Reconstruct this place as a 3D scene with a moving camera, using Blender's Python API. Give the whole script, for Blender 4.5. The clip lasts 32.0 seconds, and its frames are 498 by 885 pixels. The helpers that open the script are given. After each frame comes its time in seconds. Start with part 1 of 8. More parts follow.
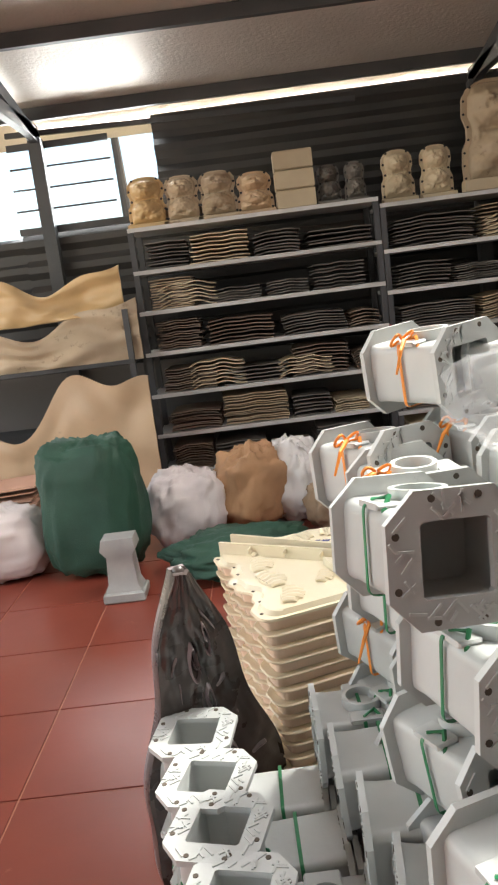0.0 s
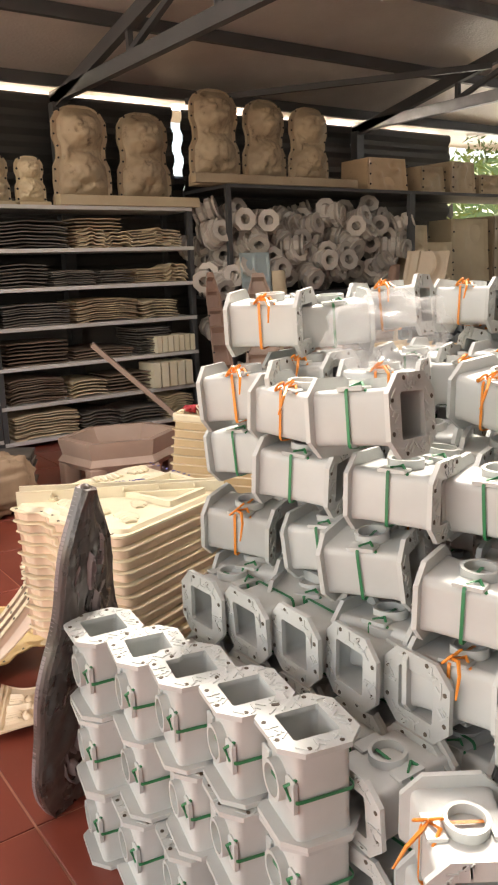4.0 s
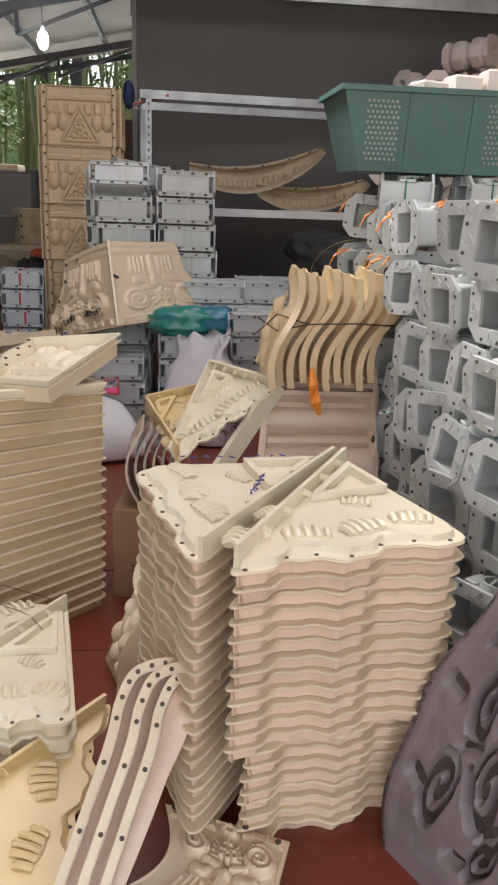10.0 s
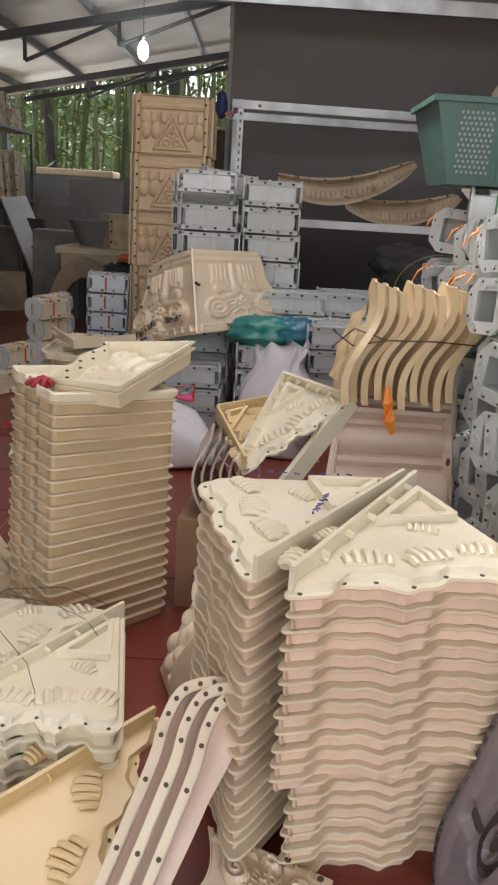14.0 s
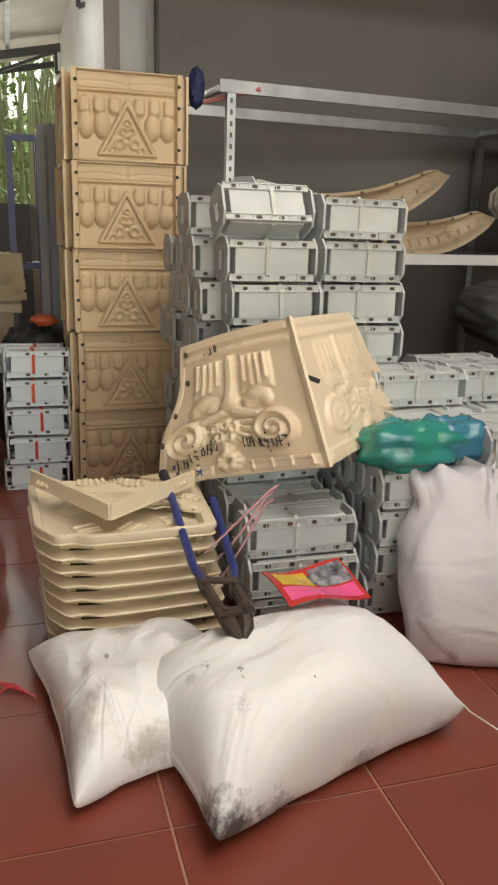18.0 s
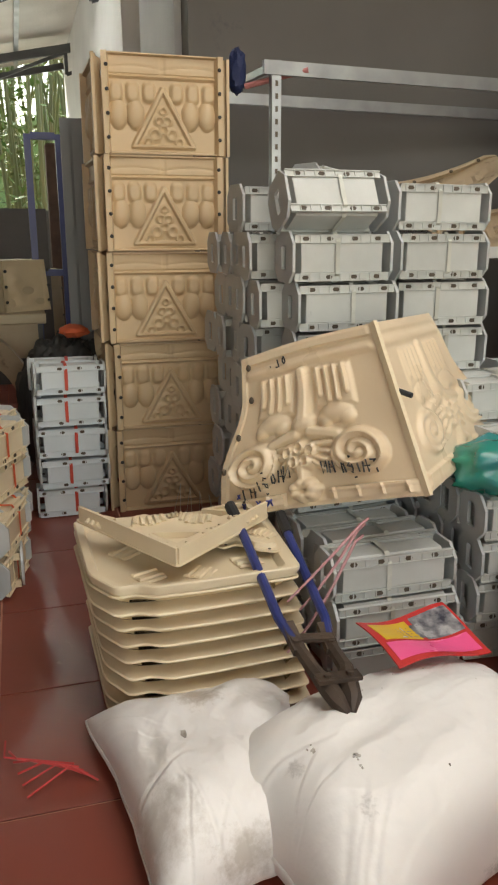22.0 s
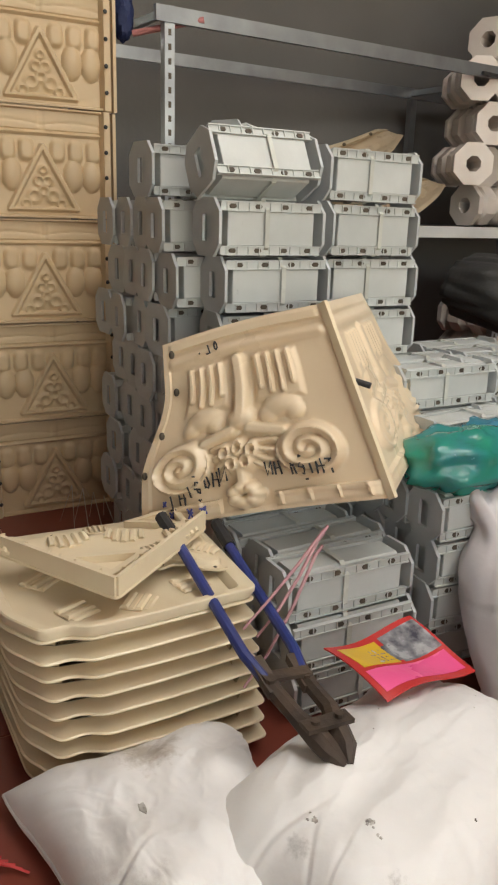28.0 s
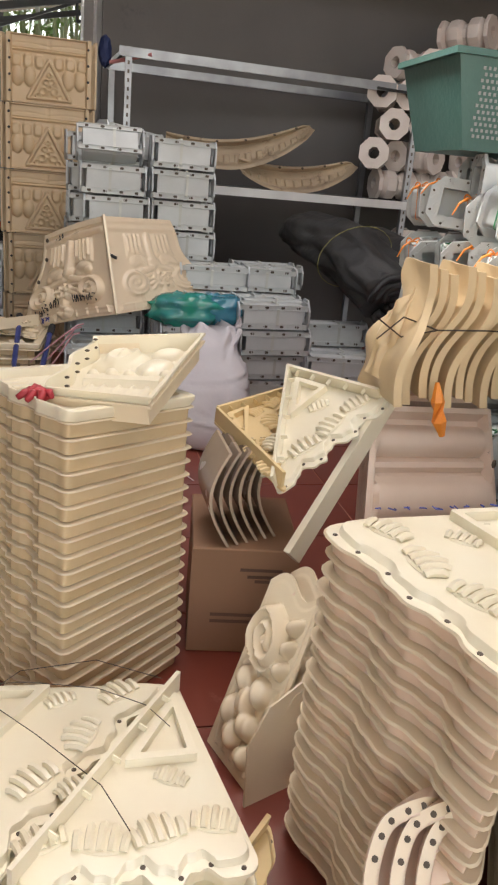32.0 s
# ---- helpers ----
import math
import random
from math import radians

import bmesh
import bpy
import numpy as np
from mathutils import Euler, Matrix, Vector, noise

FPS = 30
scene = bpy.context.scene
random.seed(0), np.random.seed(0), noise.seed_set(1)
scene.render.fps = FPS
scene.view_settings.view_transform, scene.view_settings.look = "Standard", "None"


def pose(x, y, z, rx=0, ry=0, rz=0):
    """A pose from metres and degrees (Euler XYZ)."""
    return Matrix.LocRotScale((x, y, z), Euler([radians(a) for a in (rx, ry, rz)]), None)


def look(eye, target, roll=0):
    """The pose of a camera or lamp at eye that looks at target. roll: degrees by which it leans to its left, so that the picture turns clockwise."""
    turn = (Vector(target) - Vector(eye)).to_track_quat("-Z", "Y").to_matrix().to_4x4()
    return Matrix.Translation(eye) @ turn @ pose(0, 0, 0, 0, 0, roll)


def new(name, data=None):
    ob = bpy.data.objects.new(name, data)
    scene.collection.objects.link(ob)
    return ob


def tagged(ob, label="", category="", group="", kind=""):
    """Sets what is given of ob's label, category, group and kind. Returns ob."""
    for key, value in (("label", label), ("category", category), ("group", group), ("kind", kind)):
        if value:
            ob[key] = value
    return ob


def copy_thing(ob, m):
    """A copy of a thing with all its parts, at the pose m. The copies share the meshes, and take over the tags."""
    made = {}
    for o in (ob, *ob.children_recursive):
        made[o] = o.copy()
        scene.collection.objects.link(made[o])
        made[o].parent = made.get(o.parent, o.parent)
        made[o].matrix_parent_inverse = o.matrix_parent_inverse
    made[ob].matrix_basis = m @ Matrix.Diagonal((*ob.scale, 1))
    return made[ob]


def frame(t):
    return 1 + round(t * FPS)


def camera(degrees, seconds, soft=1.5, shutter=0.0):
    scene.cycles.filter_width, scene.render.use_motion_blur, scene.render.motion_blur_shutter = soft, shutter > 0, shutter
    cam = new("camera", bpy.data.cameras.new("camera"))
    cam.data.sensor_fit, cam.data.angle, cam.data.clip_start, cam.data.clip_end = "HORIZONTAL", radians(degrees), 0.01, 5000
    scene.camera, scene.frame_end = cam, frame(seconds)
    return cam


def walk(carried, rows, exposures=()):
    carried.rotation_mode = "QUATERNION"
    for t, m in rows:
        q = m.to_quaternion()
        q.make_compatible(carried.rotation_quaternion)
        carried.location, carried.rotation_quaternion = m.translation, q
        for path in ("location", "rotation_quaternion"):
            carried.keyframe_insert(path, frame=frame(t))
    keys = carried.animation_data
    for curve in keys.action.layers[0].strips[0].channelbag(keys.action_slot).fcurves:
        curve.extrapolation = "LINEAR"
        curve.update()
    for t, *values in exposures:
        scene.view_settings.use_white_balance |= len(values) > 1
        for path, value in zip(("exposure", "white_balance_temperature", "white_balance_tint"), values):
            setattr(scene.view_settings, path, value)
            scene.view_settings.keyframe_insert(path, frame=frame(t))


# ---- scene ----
cam = camera(35.5, 32.0, soft=2.2)
METRES, EYE, TILT, LEAN, TURN = 10.92, 1.362, -11.0, 7.2, 0.0
ROWS = [
    (0.0, 0.0, 0.0, 0.0, 0.0, 0.0, -0.0),
    (0.5, -0.0271, 0.0055, -0.0034, -16.07, 0.92, 5.08),
    (1.0, -0.054, -0.0026, -0.0122, -26.34, -0.8, 9.05),
    (1.5, -0.0664, -0.0146, -0.0151, -29.17, -0.36, 5.05),
    (2.0, -0.0735, -0.0197, -0.0169, -30.96, 1.14, 4.19),
    (2.5, -0.0798, -0.0215, -0.0175, -33.37, 2.6, 4.65),
    (4.5, -0.074, 0.0032, -0.0137, -36.81, 0.41, 1.75),
    (5.0, -0.066, 0.0364, -0.0068, -38.97, 1.46, 0.6),
    (5.5, -0.0653, 0.0727, -0.0003, -45.88, 1.72, 2.42),
    (6.0, -0.0699, 0.1103, 0.0064, -53.59, 0.57, 5.72),
    (6.5, -0.0764, 0.1397, 0.0101, -65.63, -2.35, 8.97),
    (7.0, -0.0806, 0.1651, 0.0147, -74.91, -5.45, 11.96),
    (7.5, -0.0983, 0.184, 0.0158, -82.46, -8.52, 12.21),
    (8.0, -0.1079, 0.1897, 0.0153, -85.39, -8.5, 9.16),
    (8.5, -0.115, 0.1943, 0.0163, -87.49, -8.28, 9.67),
    (9.0, -0.1186, 0.1985, 0.016, -88.37, -8.61, 10.06),
    (9.5, -0.1197, 0.1977, 0.0145, -90.82, -10.05, 10.56),
    (10.0, -0.1201, 0.1941, 0.0132, -95.49, -11.51, 9.59),
    (10.5, -0.1214, 0.1934, 0.0126, -96.09, -11.3, 8.9),
    (11.0, -0.1218, 0.1934, 0.0128, -94.44, -10.84, 8.83),
    (11.5, -0.1203, 0.1937, 0.012, -92.55, -11.22, 9.08),
    (12.0, -0.1194, 0.1945, 0.0113, -90.3, -12.05, 9.07),
    (12.5, -0.1198, 0.1976, 0.013, -87.66, -11.53, 8.66),
    (13.0, -0.1211, 0.1971, 0.0138, -87.19, -10.34, 8.23),
    (13.5, -0.1209, 0.1943, 0.0129, -88.79, -9.72, 7.63),
    (14.0, -0.1159, 0.1916, 0.0131, -89.26, -9.84, 7.49),
    (14.5, -0.1061, 0.196, 0.014, -88.14, -10.1, 7.45),
    (15.0, -0.094, 0.2129, 0.0204, -90.84, -10.9, 9.06),
    (15.5, -0.0748, 0.2329, 0.0249, -93.37, -10.93, 9.1),
    (17.5, 0.0412, 0.291, 0.0517, -103.96, -12.31, 10.85),
    (18.0, 0.0693, 0.2975, 0.0577, -107.03, -11.58, 11.01),
    (18.5, 0.0962, 0.2988, 0.06, -107.34, -10.53, 9.93),
    (19.0, 0.104, 0.3005, 0.0625, -108.12, -11.35, 11.5),
    (19.5, 0.1059, 0.3037, 0.0617, -108.76, -11.72, 11.68),
    (20.0, 0.1072, 0.305, 0.0613, -108.39, -12.03, 11.02),
    (20.5, 0.1071, 0.3058, 0.0613, -107.31, -12.21, 11.13),
    (21.0, 0.1057, 0.3061, 0.0613, -106.63, -11.93, 11.25),
    (21.5, 0.1046, 0.3056, 0.0615, -106.64, -11.64, 11.88),
    (22.0, 0.1044, 0.3046, 0.0613, -106.52, -11.36, 12.69),
    (22.5, 0.1065, 0.3024, 0.0605, -105.92, -11.51, 13.39),
    (23.0, 0.1169, 0.3006, 0.0594, -106.11, -13.17, 13.01),
    (23.5, 0.1387, 0.312, 0.0637, -110.14, -14.89, 12.79),
    (24.0, 0.1615, 0.3192, 0.068, -114.37, -14.4, 12.36),
    (24.5, 0.1819, 0.3232, 0.0729, -115.89, -12.89, 11.68),
    (26.5, 0.1822, 0.33, 0.0741, -122.62, -14.35, 11.06),
    (27.0, 0.1769, 0.3227, 0.07, -122.4, -14.11, 11.28),
    (27.5, 0.1588, 0.32, 0.0657, -121.36, -14.92, 11.55),
    (28.0, 0.1389, 0.3153, 0.0642, -118.44, -15.29, 11.41),
    (28.5, 0.1134, 0.3038, 0.058, -117.0, -14.81, 10.06),
    (29.0, 0.084, 0.2963, 0.0531, -118.49, -15.46, 9.19),
    (29.5, 0.0526, 0.2803, 0.0461, -117.86, -15.54, 8.34),
    (30.0, 0.0188, 0.2666, 0.0395, -116.33, -15.24, 8.67),
    (30.5, -0.0086, 0.2544, 0.0343, -110.89, -14.53, 8.02),
    (31.0, -0.0343, 0.2441, 0.0302, -107.22, -14.81, 6.96),
    (31.5, -0.0548, 0.2393, 0.0256, -103.47, -14.53, 5.88),
    (32.0, -0.0741, 0.2386, 0.0235, -102.56, -13.97, 7.37),
]
walk(cam, [(t, pose(0, 0, EYE, TILT, LEAN, TURN) @ pose(METRES * x, METRES * y, METRES * z, 90 + pitch, roll, yaw)) for t, x, y, z, yaw, pitch, roll in ROWS], [(0.0, 1.52, 6400, 6.5), (2.0, 1.8, 7000, 11), (5.0, 1.62, 7100, 12), (7.0, 1.15, 6200, 12), (12.0, 1.1, 6200, 11), (14.0, 1.1, 6200, 11), (18.0, 1.85, 6900, 3), (20.0, 1.75, 6900, 3), (23.0, 1.75, 6900, 3), (25.0, 2.0, 6600, 2.5), (27.0, 1.97, 6300, 1.5), (28.0, 1.82, 6750, 4), (29.2, 1.85, 6950, 6), (30.0, 1.55, 6600, 10), (32.0, 1.4, 6400, 10)])

# ---- world and lamps ----
world = bpy.data.worlds.new("world")
scene.world = world
world.use_nodes = True
wn = world.node_tree.nodes
wl = world.node_tree.links
sky = wn.new("ShaderNodeTexSky")
sky.sky_type, sky.sun_disc = "NISHITA", False
sky.sun_elevation, sky.sun_rotation = radians(48), radians(115)
sky.air_density, sky.dust_density = 1.2, 3.0
wl.new(sky.outputs[0], wn["Background"].inputs[0])
wn["Background"].inputs[1].default_value = 0.15


def lamp(name, kind, energy, m, color=(1, 1, 1), **more):
    data = bpy.data.lights.new(name, kind)
    data.energy, data.color = energy, color
    for key, value in more.items():
        if key == "size":
            data.size = value
        elif key == "size_y":
            data.shape, data.size_y = "RECTANGLE", value
        elif key == "angle":
            data.angle = radians(value)
        elif key == "radius":
            data.shadow_soft_size = value
    ob = new(name, data)
    ob.matrix_world = m
    return ob


lamp("sun", "SUN", 4.5, look((0, 0, 0), (-0.55, -0.45, -0.85)), (1, 0.94, 0.86), angle=12)
# daylight of the open front, the open gable and the windows
lamp("front_opening_daylight", "AREA", 78, look((-4.9, 1.7, 2.0), (2.2, 2.3, 0.8)), (1.0, 0.88, 0.74), size=8.6, size_y=3.3)
# overhead fill in an opening added to the roof, out of view
lamp("roof_light_daylight", "AREA", 32, look((1.4, 1.8, 3.74), (1.4, 1.8, 0)), (1.0, 0.87, 0.73), size=3.8, size_y=2.3)
lamp("gable_daylight", "AREA", 8, look((13.4, 4.2, 2.2), (8, 3.8, 1.2)), (0.97, 1.0, 0.94), size=4.0, size_y=1.4)
lamp("window_daylight", "AREA", 11, look((-1.2, 6.5, 2.45), (-0.9, 4, 1.2)), (1, 1, 1), size=1.3, size_y=0.8)
lamp("side_daylight", "AREA", 17, look((10, 6.55, 2.35), (9.5, 4, 1.2)), (0.97, 1.0, 0.95), size=5.0, size_y=0.7)
# the slit of sky between the side wall and the eaves
lamp("eaves_daylight", "AREA", 30, look((2.6, 6.62, 2.83), (2.6, 5.6, 2.98)), (1.0, 0.86, 0.74), size=8.6, size_y=0.06)
lamp("bulb_light", "POINT", 22, pose(8.27, 3.55, 2.78), (1, 0.98, 0.95), radius=0.04)

# ---- mesh tools ----


class Shape:
    """Collects vertices and faces of one part."""

    def __init__(self):
        self.v, self.f = [], []

    def add(self, vs, fs):
        o = len(self.v)
        self.v += [tuple(p) for p in vs]
        self.f += [tuple(i + o for i in f) for f in fs]
        return self

    def rings(self, rings, cap=True):
        n = len(rings[0])
        vs = [p for r in rings for p in r]
        fs = []
        for k in range(len(rings) - 1):
            a, b = k * n, (k + 1) * n
            fs += [(a + i, a + (i + 1) % n, b + (i + 1) % n, b + i) for i in range(n)]
        if cap:
            fs.append(tuple(range(n - 1, -1, -1)))
            e = (len(rings) - 1) * n
            fs.append(tuple(range(e, e + n)))
        return self.add(vs, fs)

    def prism(self, pts, z0, z1, ch=0.0):
        if ch:
            small = inset(pts, ch)
            rs = [[(x, y, z0) for x, y in small], [(x, y, z0 + ch) for x, y in pts], [(x, y, z1 - ch) for x, y in pts], [(x, y, z1) for x, y in small]]
        else:
            rs = [[(x, y, z0) for x, y in pts], [(x, y, z1) for x, y in pts]]
        return self.rings(rs)

    def box(self, x0, x1, y0, y1, z0, z1, ch=0.0):
        return self.prism([(x0, y0), (x1, y0), (x1, y1), (x0, y1)], z0, z1, ch)

    def hollow(self, outer, inner, z0, z1):
        """A plate with a hole: outer and inner rings of one length."""
        n = len(outer)
        vs = [(x, y, z) for z in (z0, z1) for ring in (outer, inner) for x, y in ring]
        fs = []
        for i in range(n):
            j = (i + 1) % n
            fs += [(i, j, 2 * n + j, 2 * n + i), (n + j, n + i, 3 * n + i, 3 * n + j), (j, i, n + i, n + j), (2 * n + i, 2 * n + j, 3 * n + j, 3 * n + i)]
        return self.add(vs, fs)

    def cyl(self, p, q, r0, r1=None, n=10):
        r1 = r0 if r1 is None else r1
        p, q = Vector(p), Vector(q)
        d = (q - p).normalized()
        a = d.orthogonal().normalized()
        b = d.cross(a)
        ring = lambda c, r: [c + (a * math.cos(2 * math.pi * i / n) + b * math.sin(2 * math.pi * i / n)) * r for i in range(n)]
        return self.rings([ring(p, r0), ring(q, r1)])

    def tube(self, pts, r, n=6):
        pts = [Vector(p) for p in pts]
        rs = r if isinstance(r, (list, tuple)) else [r] * len(pts)
        out = []
        up = Vector((0.13, 0.21, 0.97))
        for i, p in enumerate(pts):
            d = (pts[min(i + 1, len(pts) - 1)] - pts[max(i - 1, 0)]).normalized()
            a = d.cross(up)
            a = (a if a.length > 0.05 else d.orthogonal()).normalized()
            b = d.cross(a)
            out.append([p + (a * math.cos(2 * math.pi * k / n) + b * math.sin(2 * math.pi * k / n)) * rs[i] for k in range(n)])
        return self.rings(out)

    def bar(self, p, q, w, h):
        """A rectangular bar from p to q."""
        p, q = Vector(p), Vector(q)
        d = (q - p).normalized()
        a = d.cross(Vector((0, 0, 1)))
        a = (a if a.length > 0.02 else Vector((1, 0, 0))).normalized()
        b = a.cross(d)
        ring = lambda c: [c + a * (sx * w / 2) + b * (sz * h / 2) for sx, sz in ((-1, -1), (1, -1), (1, 1), (-1, 1))]
        return self.rings([ring(p), ring(q)])

    def blob(self, c, r, nu=12, nv=8, e=1.0, fn=None):
        """An ellipsoid (e under 1: boxier) with an optional displacement of its unit direction."""
        rs = []
        sg = lambda v: math.copysign(abs(v) ** e, v)
        for j in range(nv + 1):
            th = math.pi * j / nv
            th = min(max(th, 0.02), math.pi - 0.02)
            ring = []
            for i in range(nu):
                ph = 2 * math.pi * i / nu
                d = Vector((sg(math.sin(th)) * sg(math.cos(ph)), sg(math.sin(th)) * sg(math.sin(ph)), -sg(math.cos(th))))
                k = 1.0 + (fn(d) if fn else 0.0)
                ring.append((c[0] + d.x * r[0] * k, c[1] + d.y * r[1] * k, c[2] + d.z * r[2] * k))
            rs.append(ring)
        return self.rings(rs)

    def sheet(self, nu, nv, front, back):
        """A closed slab between two functions of (u, v)."""
        vs, fs = [], []
        n = (nu + 1) * (nv + 1)
        for fn in (front, back):
            for j in range(nv + 1):
                for i in range(nu + 1):
                    vs.append(fn(i / nu, j / nv))
        at = lambda s, i, j: s * n + j * (nu + 1) + i
        for j in range(nv):
            for i in range(nu):
                fs.append((at(0, i, j), at(0, i + 1, j), at(0, i + 1, j + 1), at(0, i, j + 1)))
                fs.append((at(1, i, j), at(1, i, j + 1), at(1, i + 1, j + 1), at(1, i + 1, j)))
        for i in range(nu):
            fs.append((at(0, i + 1, 0), at(0, i, 0), at(1, i, 0), at(1, i + 1, 0)))
            fs.append((at(0, i, nv), at(0, i + 1, nv), at(1, i + 1, nv), at(1, i, nv)))
        for j in range(nv):
            fs.append((at(0, 0, j), at(0, 0, j + 1), at(1, 0, j + 1), at(1, 0, j)))
            fs.append((at(0, nu, j + 1), at(0, nu, j), at(1, nu, j), at(1, nu, j + 1)))
        return self.add(vs, fs)

    def relief(self, a, b, c, d, h, nu=40, nv=40, thick=0.01, shape=None):
        """A carved slab on the corners a (u0 v0), b (u1 v0), c (u1 v1), d (u0 v1); h(u, v) metres out along its normal. shape(u, v) may shift u, v."""
        a, b, c, d = Vector(a), Vector(b), Vector(c), Vector(d)
        nrm = (b - a).cross(d - a).normalized()
        flat = lambda u, v: (a * (1 - u) + b * u) * (1 - v) + (d * (1 - u) + c * u) * v
        mv = shape or (lambda u, v: (u, v))
        return self.sheet(nu, nv, lambda u, v: flat(*mv(u, v)) + nrm * h(u, v), lambda u, v: flat(*mv(u, v)) + nrm * (h(u, v) - thick))

    def turn(self, m):
        self.v = [tuple(m @ Vector(p)) for p in self.v]
        return self

    def mesh(self, name, mat, sharp=35):
        me = bpy.data.meshes.new(name)
        me.from_pydata(self.v, [], self.f)
        me.materials.append(mat)
        me.update()
        bm = bmesh.new()
        bm.from_mesh(me)
        bmesh.ops.recalc_face_normals(bm, faces=bm.faces)
        bm.to_mesh(me)
        bm.free()
        me.polygons.foreach_set("use_smooth", [True] * len(me.polygons))
        me.set_sharp_from_angle(angle=radians(sharp))
        return me


def inset(pts, k):
    """A closed outline moved inwards by k."""
    n = len(pts)
    area = sum(pts[i][0] * pts[(i + 1) % n][1] - pts[(i + 1) % n][0] * pts[i][1] for i in range(n))
    s = 1 if area > 0 else -1
    out = []
    for i in range(n):
        p, c, q = pts[i - 1], pts[i], pts[(i + 1) % n]
        e1, e2 = Vector((c[0] - p[0], c[1] - p[1])), Vector((q[0] - c[0], q[1] - c[1]))
        e1 = e1.normalized() if e1.length > 1e-9 else e2.normalized()
        e2 = e2.normalized() if e2.length > 1e-9 else e1
        m = Vector((-(e1.y + e2.y), e1.x + e2.x))
        m = m.normalized() if m.length > 1e-6 else Vector((-e1.y, e1.x))
        dot = max(0.45, m.dot(Vector((-e1.y, e1.x))))
        out.append((c[0] + s * m.x * k / dot, c[1] + s * m.y * k / dot))
    return out


def rounded(pts, r, n=4):
    """A polygon with its corners rounded; r one radius or one per corner."""
    out = []
    for i, c in enumerate(pts):
        ri = r[i] if isinstance(r, (list, tuple)) else r
        c = Vector(c)
        if ri <= 0:
            out.append(tuple(c))
            continue
        a, b = Vector(pts[i - 1]) - c, Vector(pts[(i + 1) % len(pts)]) - c
        k = min(ri, a.length * 0.48, b.length * 0.48)
        p, q = c + a.normalized() * k, c + b.normalized() * k
        for j in range(n + 1):
            t = j / n
            out.append(tuple(p * (1 - t) ** 2 + c * 2 * t * (1 - t) + q * t * t))
    return out


def wavy(p, q, amp, waves, steps):
    """Points from p to q with a smooth scalloped swing to the right of the way."""
    p, q = Vector(p), Vector(q)
    d = q - p
    s = Vector((d.y, -d.x)).normalized()
    swing = lambda t: 0.5 - 0.5 * math.cos(2 * math.pi * waves * t) + 0.16 * math.sin(6 * math.pi * waves * t + 0.4) - 0.2
    return [tuple(p + d * (i / steps) + s * amp * swing(i / steps) * min(1, 6 * i / steps, 6 * (1 - i / steps))) for i in range(1, steps)]


def part(name, shape, mat, parent, label="", sharp=35):
    ob = new(name, shape if isinstance(shape, bpy.types.Mesh) else shape.mesh(name, mat, sharp))
    ob.parent = parent
    return tagged(ob, label)


def thing(name, label, category, group="", m=None):
    ob = new(name)
    ob.empty_display_size = 0.1
    ob.matrix_world = m or Matrix()
    return tagged(ob, label, category, group)


def solid(name, shape, mat, label, category, group="", m=None, kind="", sharp=35):
    ob = new(name, shape if isinstance(shape, bpy.types.Mesh) else shape.mesh(name, mat, sharp))
    ob.matrix_world = m or Matrix()
    return tagged(ob, label, category, group, kind)


def gauss(u, v, cu, cv, ru, rv=None):
    rv = rv or ru
    return math.exp(-(((u - cu) / ru) ** 2 + ((v - cv) / rv) ** 2))


def dome(u, v, cu, cv, ru, rv=None):
    rv = rv or ru
    d = 1 - ((u - cu) / ru) ** 2 - ((v - cv) / rv) ** 2
    return math.sqrt(d) if d > 0 else 0.0


def seg(u, v, a, b, w):
    """1 on the segment a-b, fading over w."""
    ax, ay = a
    dx, dy = b[0] - ax, b[1] - ay
    t = max(0, min(1, ((u - ax) * dx + (v - ay) * dy) / (dx * dx + dy * dy)))
    return math.exp(-((u - ax - t * dx) ** 2 + (v - ay - t * dy) ** 2) / (w * w))


def spiral(u, v, cu, cv, r, turns=1.6, flip=1):
    du, dv = (u - cu) * flip, v - cv
    q = math.hypot(du, dv) / r
    if q > 1.05:
        return 0.0
    a = math.atan2(dv, du) / (2 * math.pi)
    w = (q * turns - a) % 1.0
    return (0.5 + 0.5 * math.cos(2 * math.pi * (w - 0.5))) * min(1, (1.05 - q) * 6)


def step_to(x, w):
    """0 below zero, 1 past w, smooth between."""
    t = max(0.0, min(1.0, x / w))
    return t * t * (3 - 2 * t)


def strip(u, v, p, q, half, soft=0.012):
    """A flat-topped strip from p to q."""
    dx, dy = q[0] - p[0], q[1] - p[1]
    t = max(0, min(1, ((u - p[0]) * dx + (v - p[1]) * dy) / (dx * dx + dy * dy)))
    return step_to(half + soft - math.hypot(u - p[0] - t * dx, v - p[1] - t * dy), soft)


def volute(u, v, cu, cv, r, f):
    """A raised scroll: a round ridge winding into its eye."""
    du, dv = (u - cu) * f, (v - cv)
    q = math.hypot(du, dv) / r
    if q > 1.15:
        return 0.0
    a = math.atan2(dv, du) / (2 * math.pi)
    w = abs(((q * 2.1 - a) % 1.0) - 0.5) * 2
    return (0.45 + 0.55 * (1 - w) ** 0.7) * min(1, (1.15 - q) * 7)

# ---- materials ----


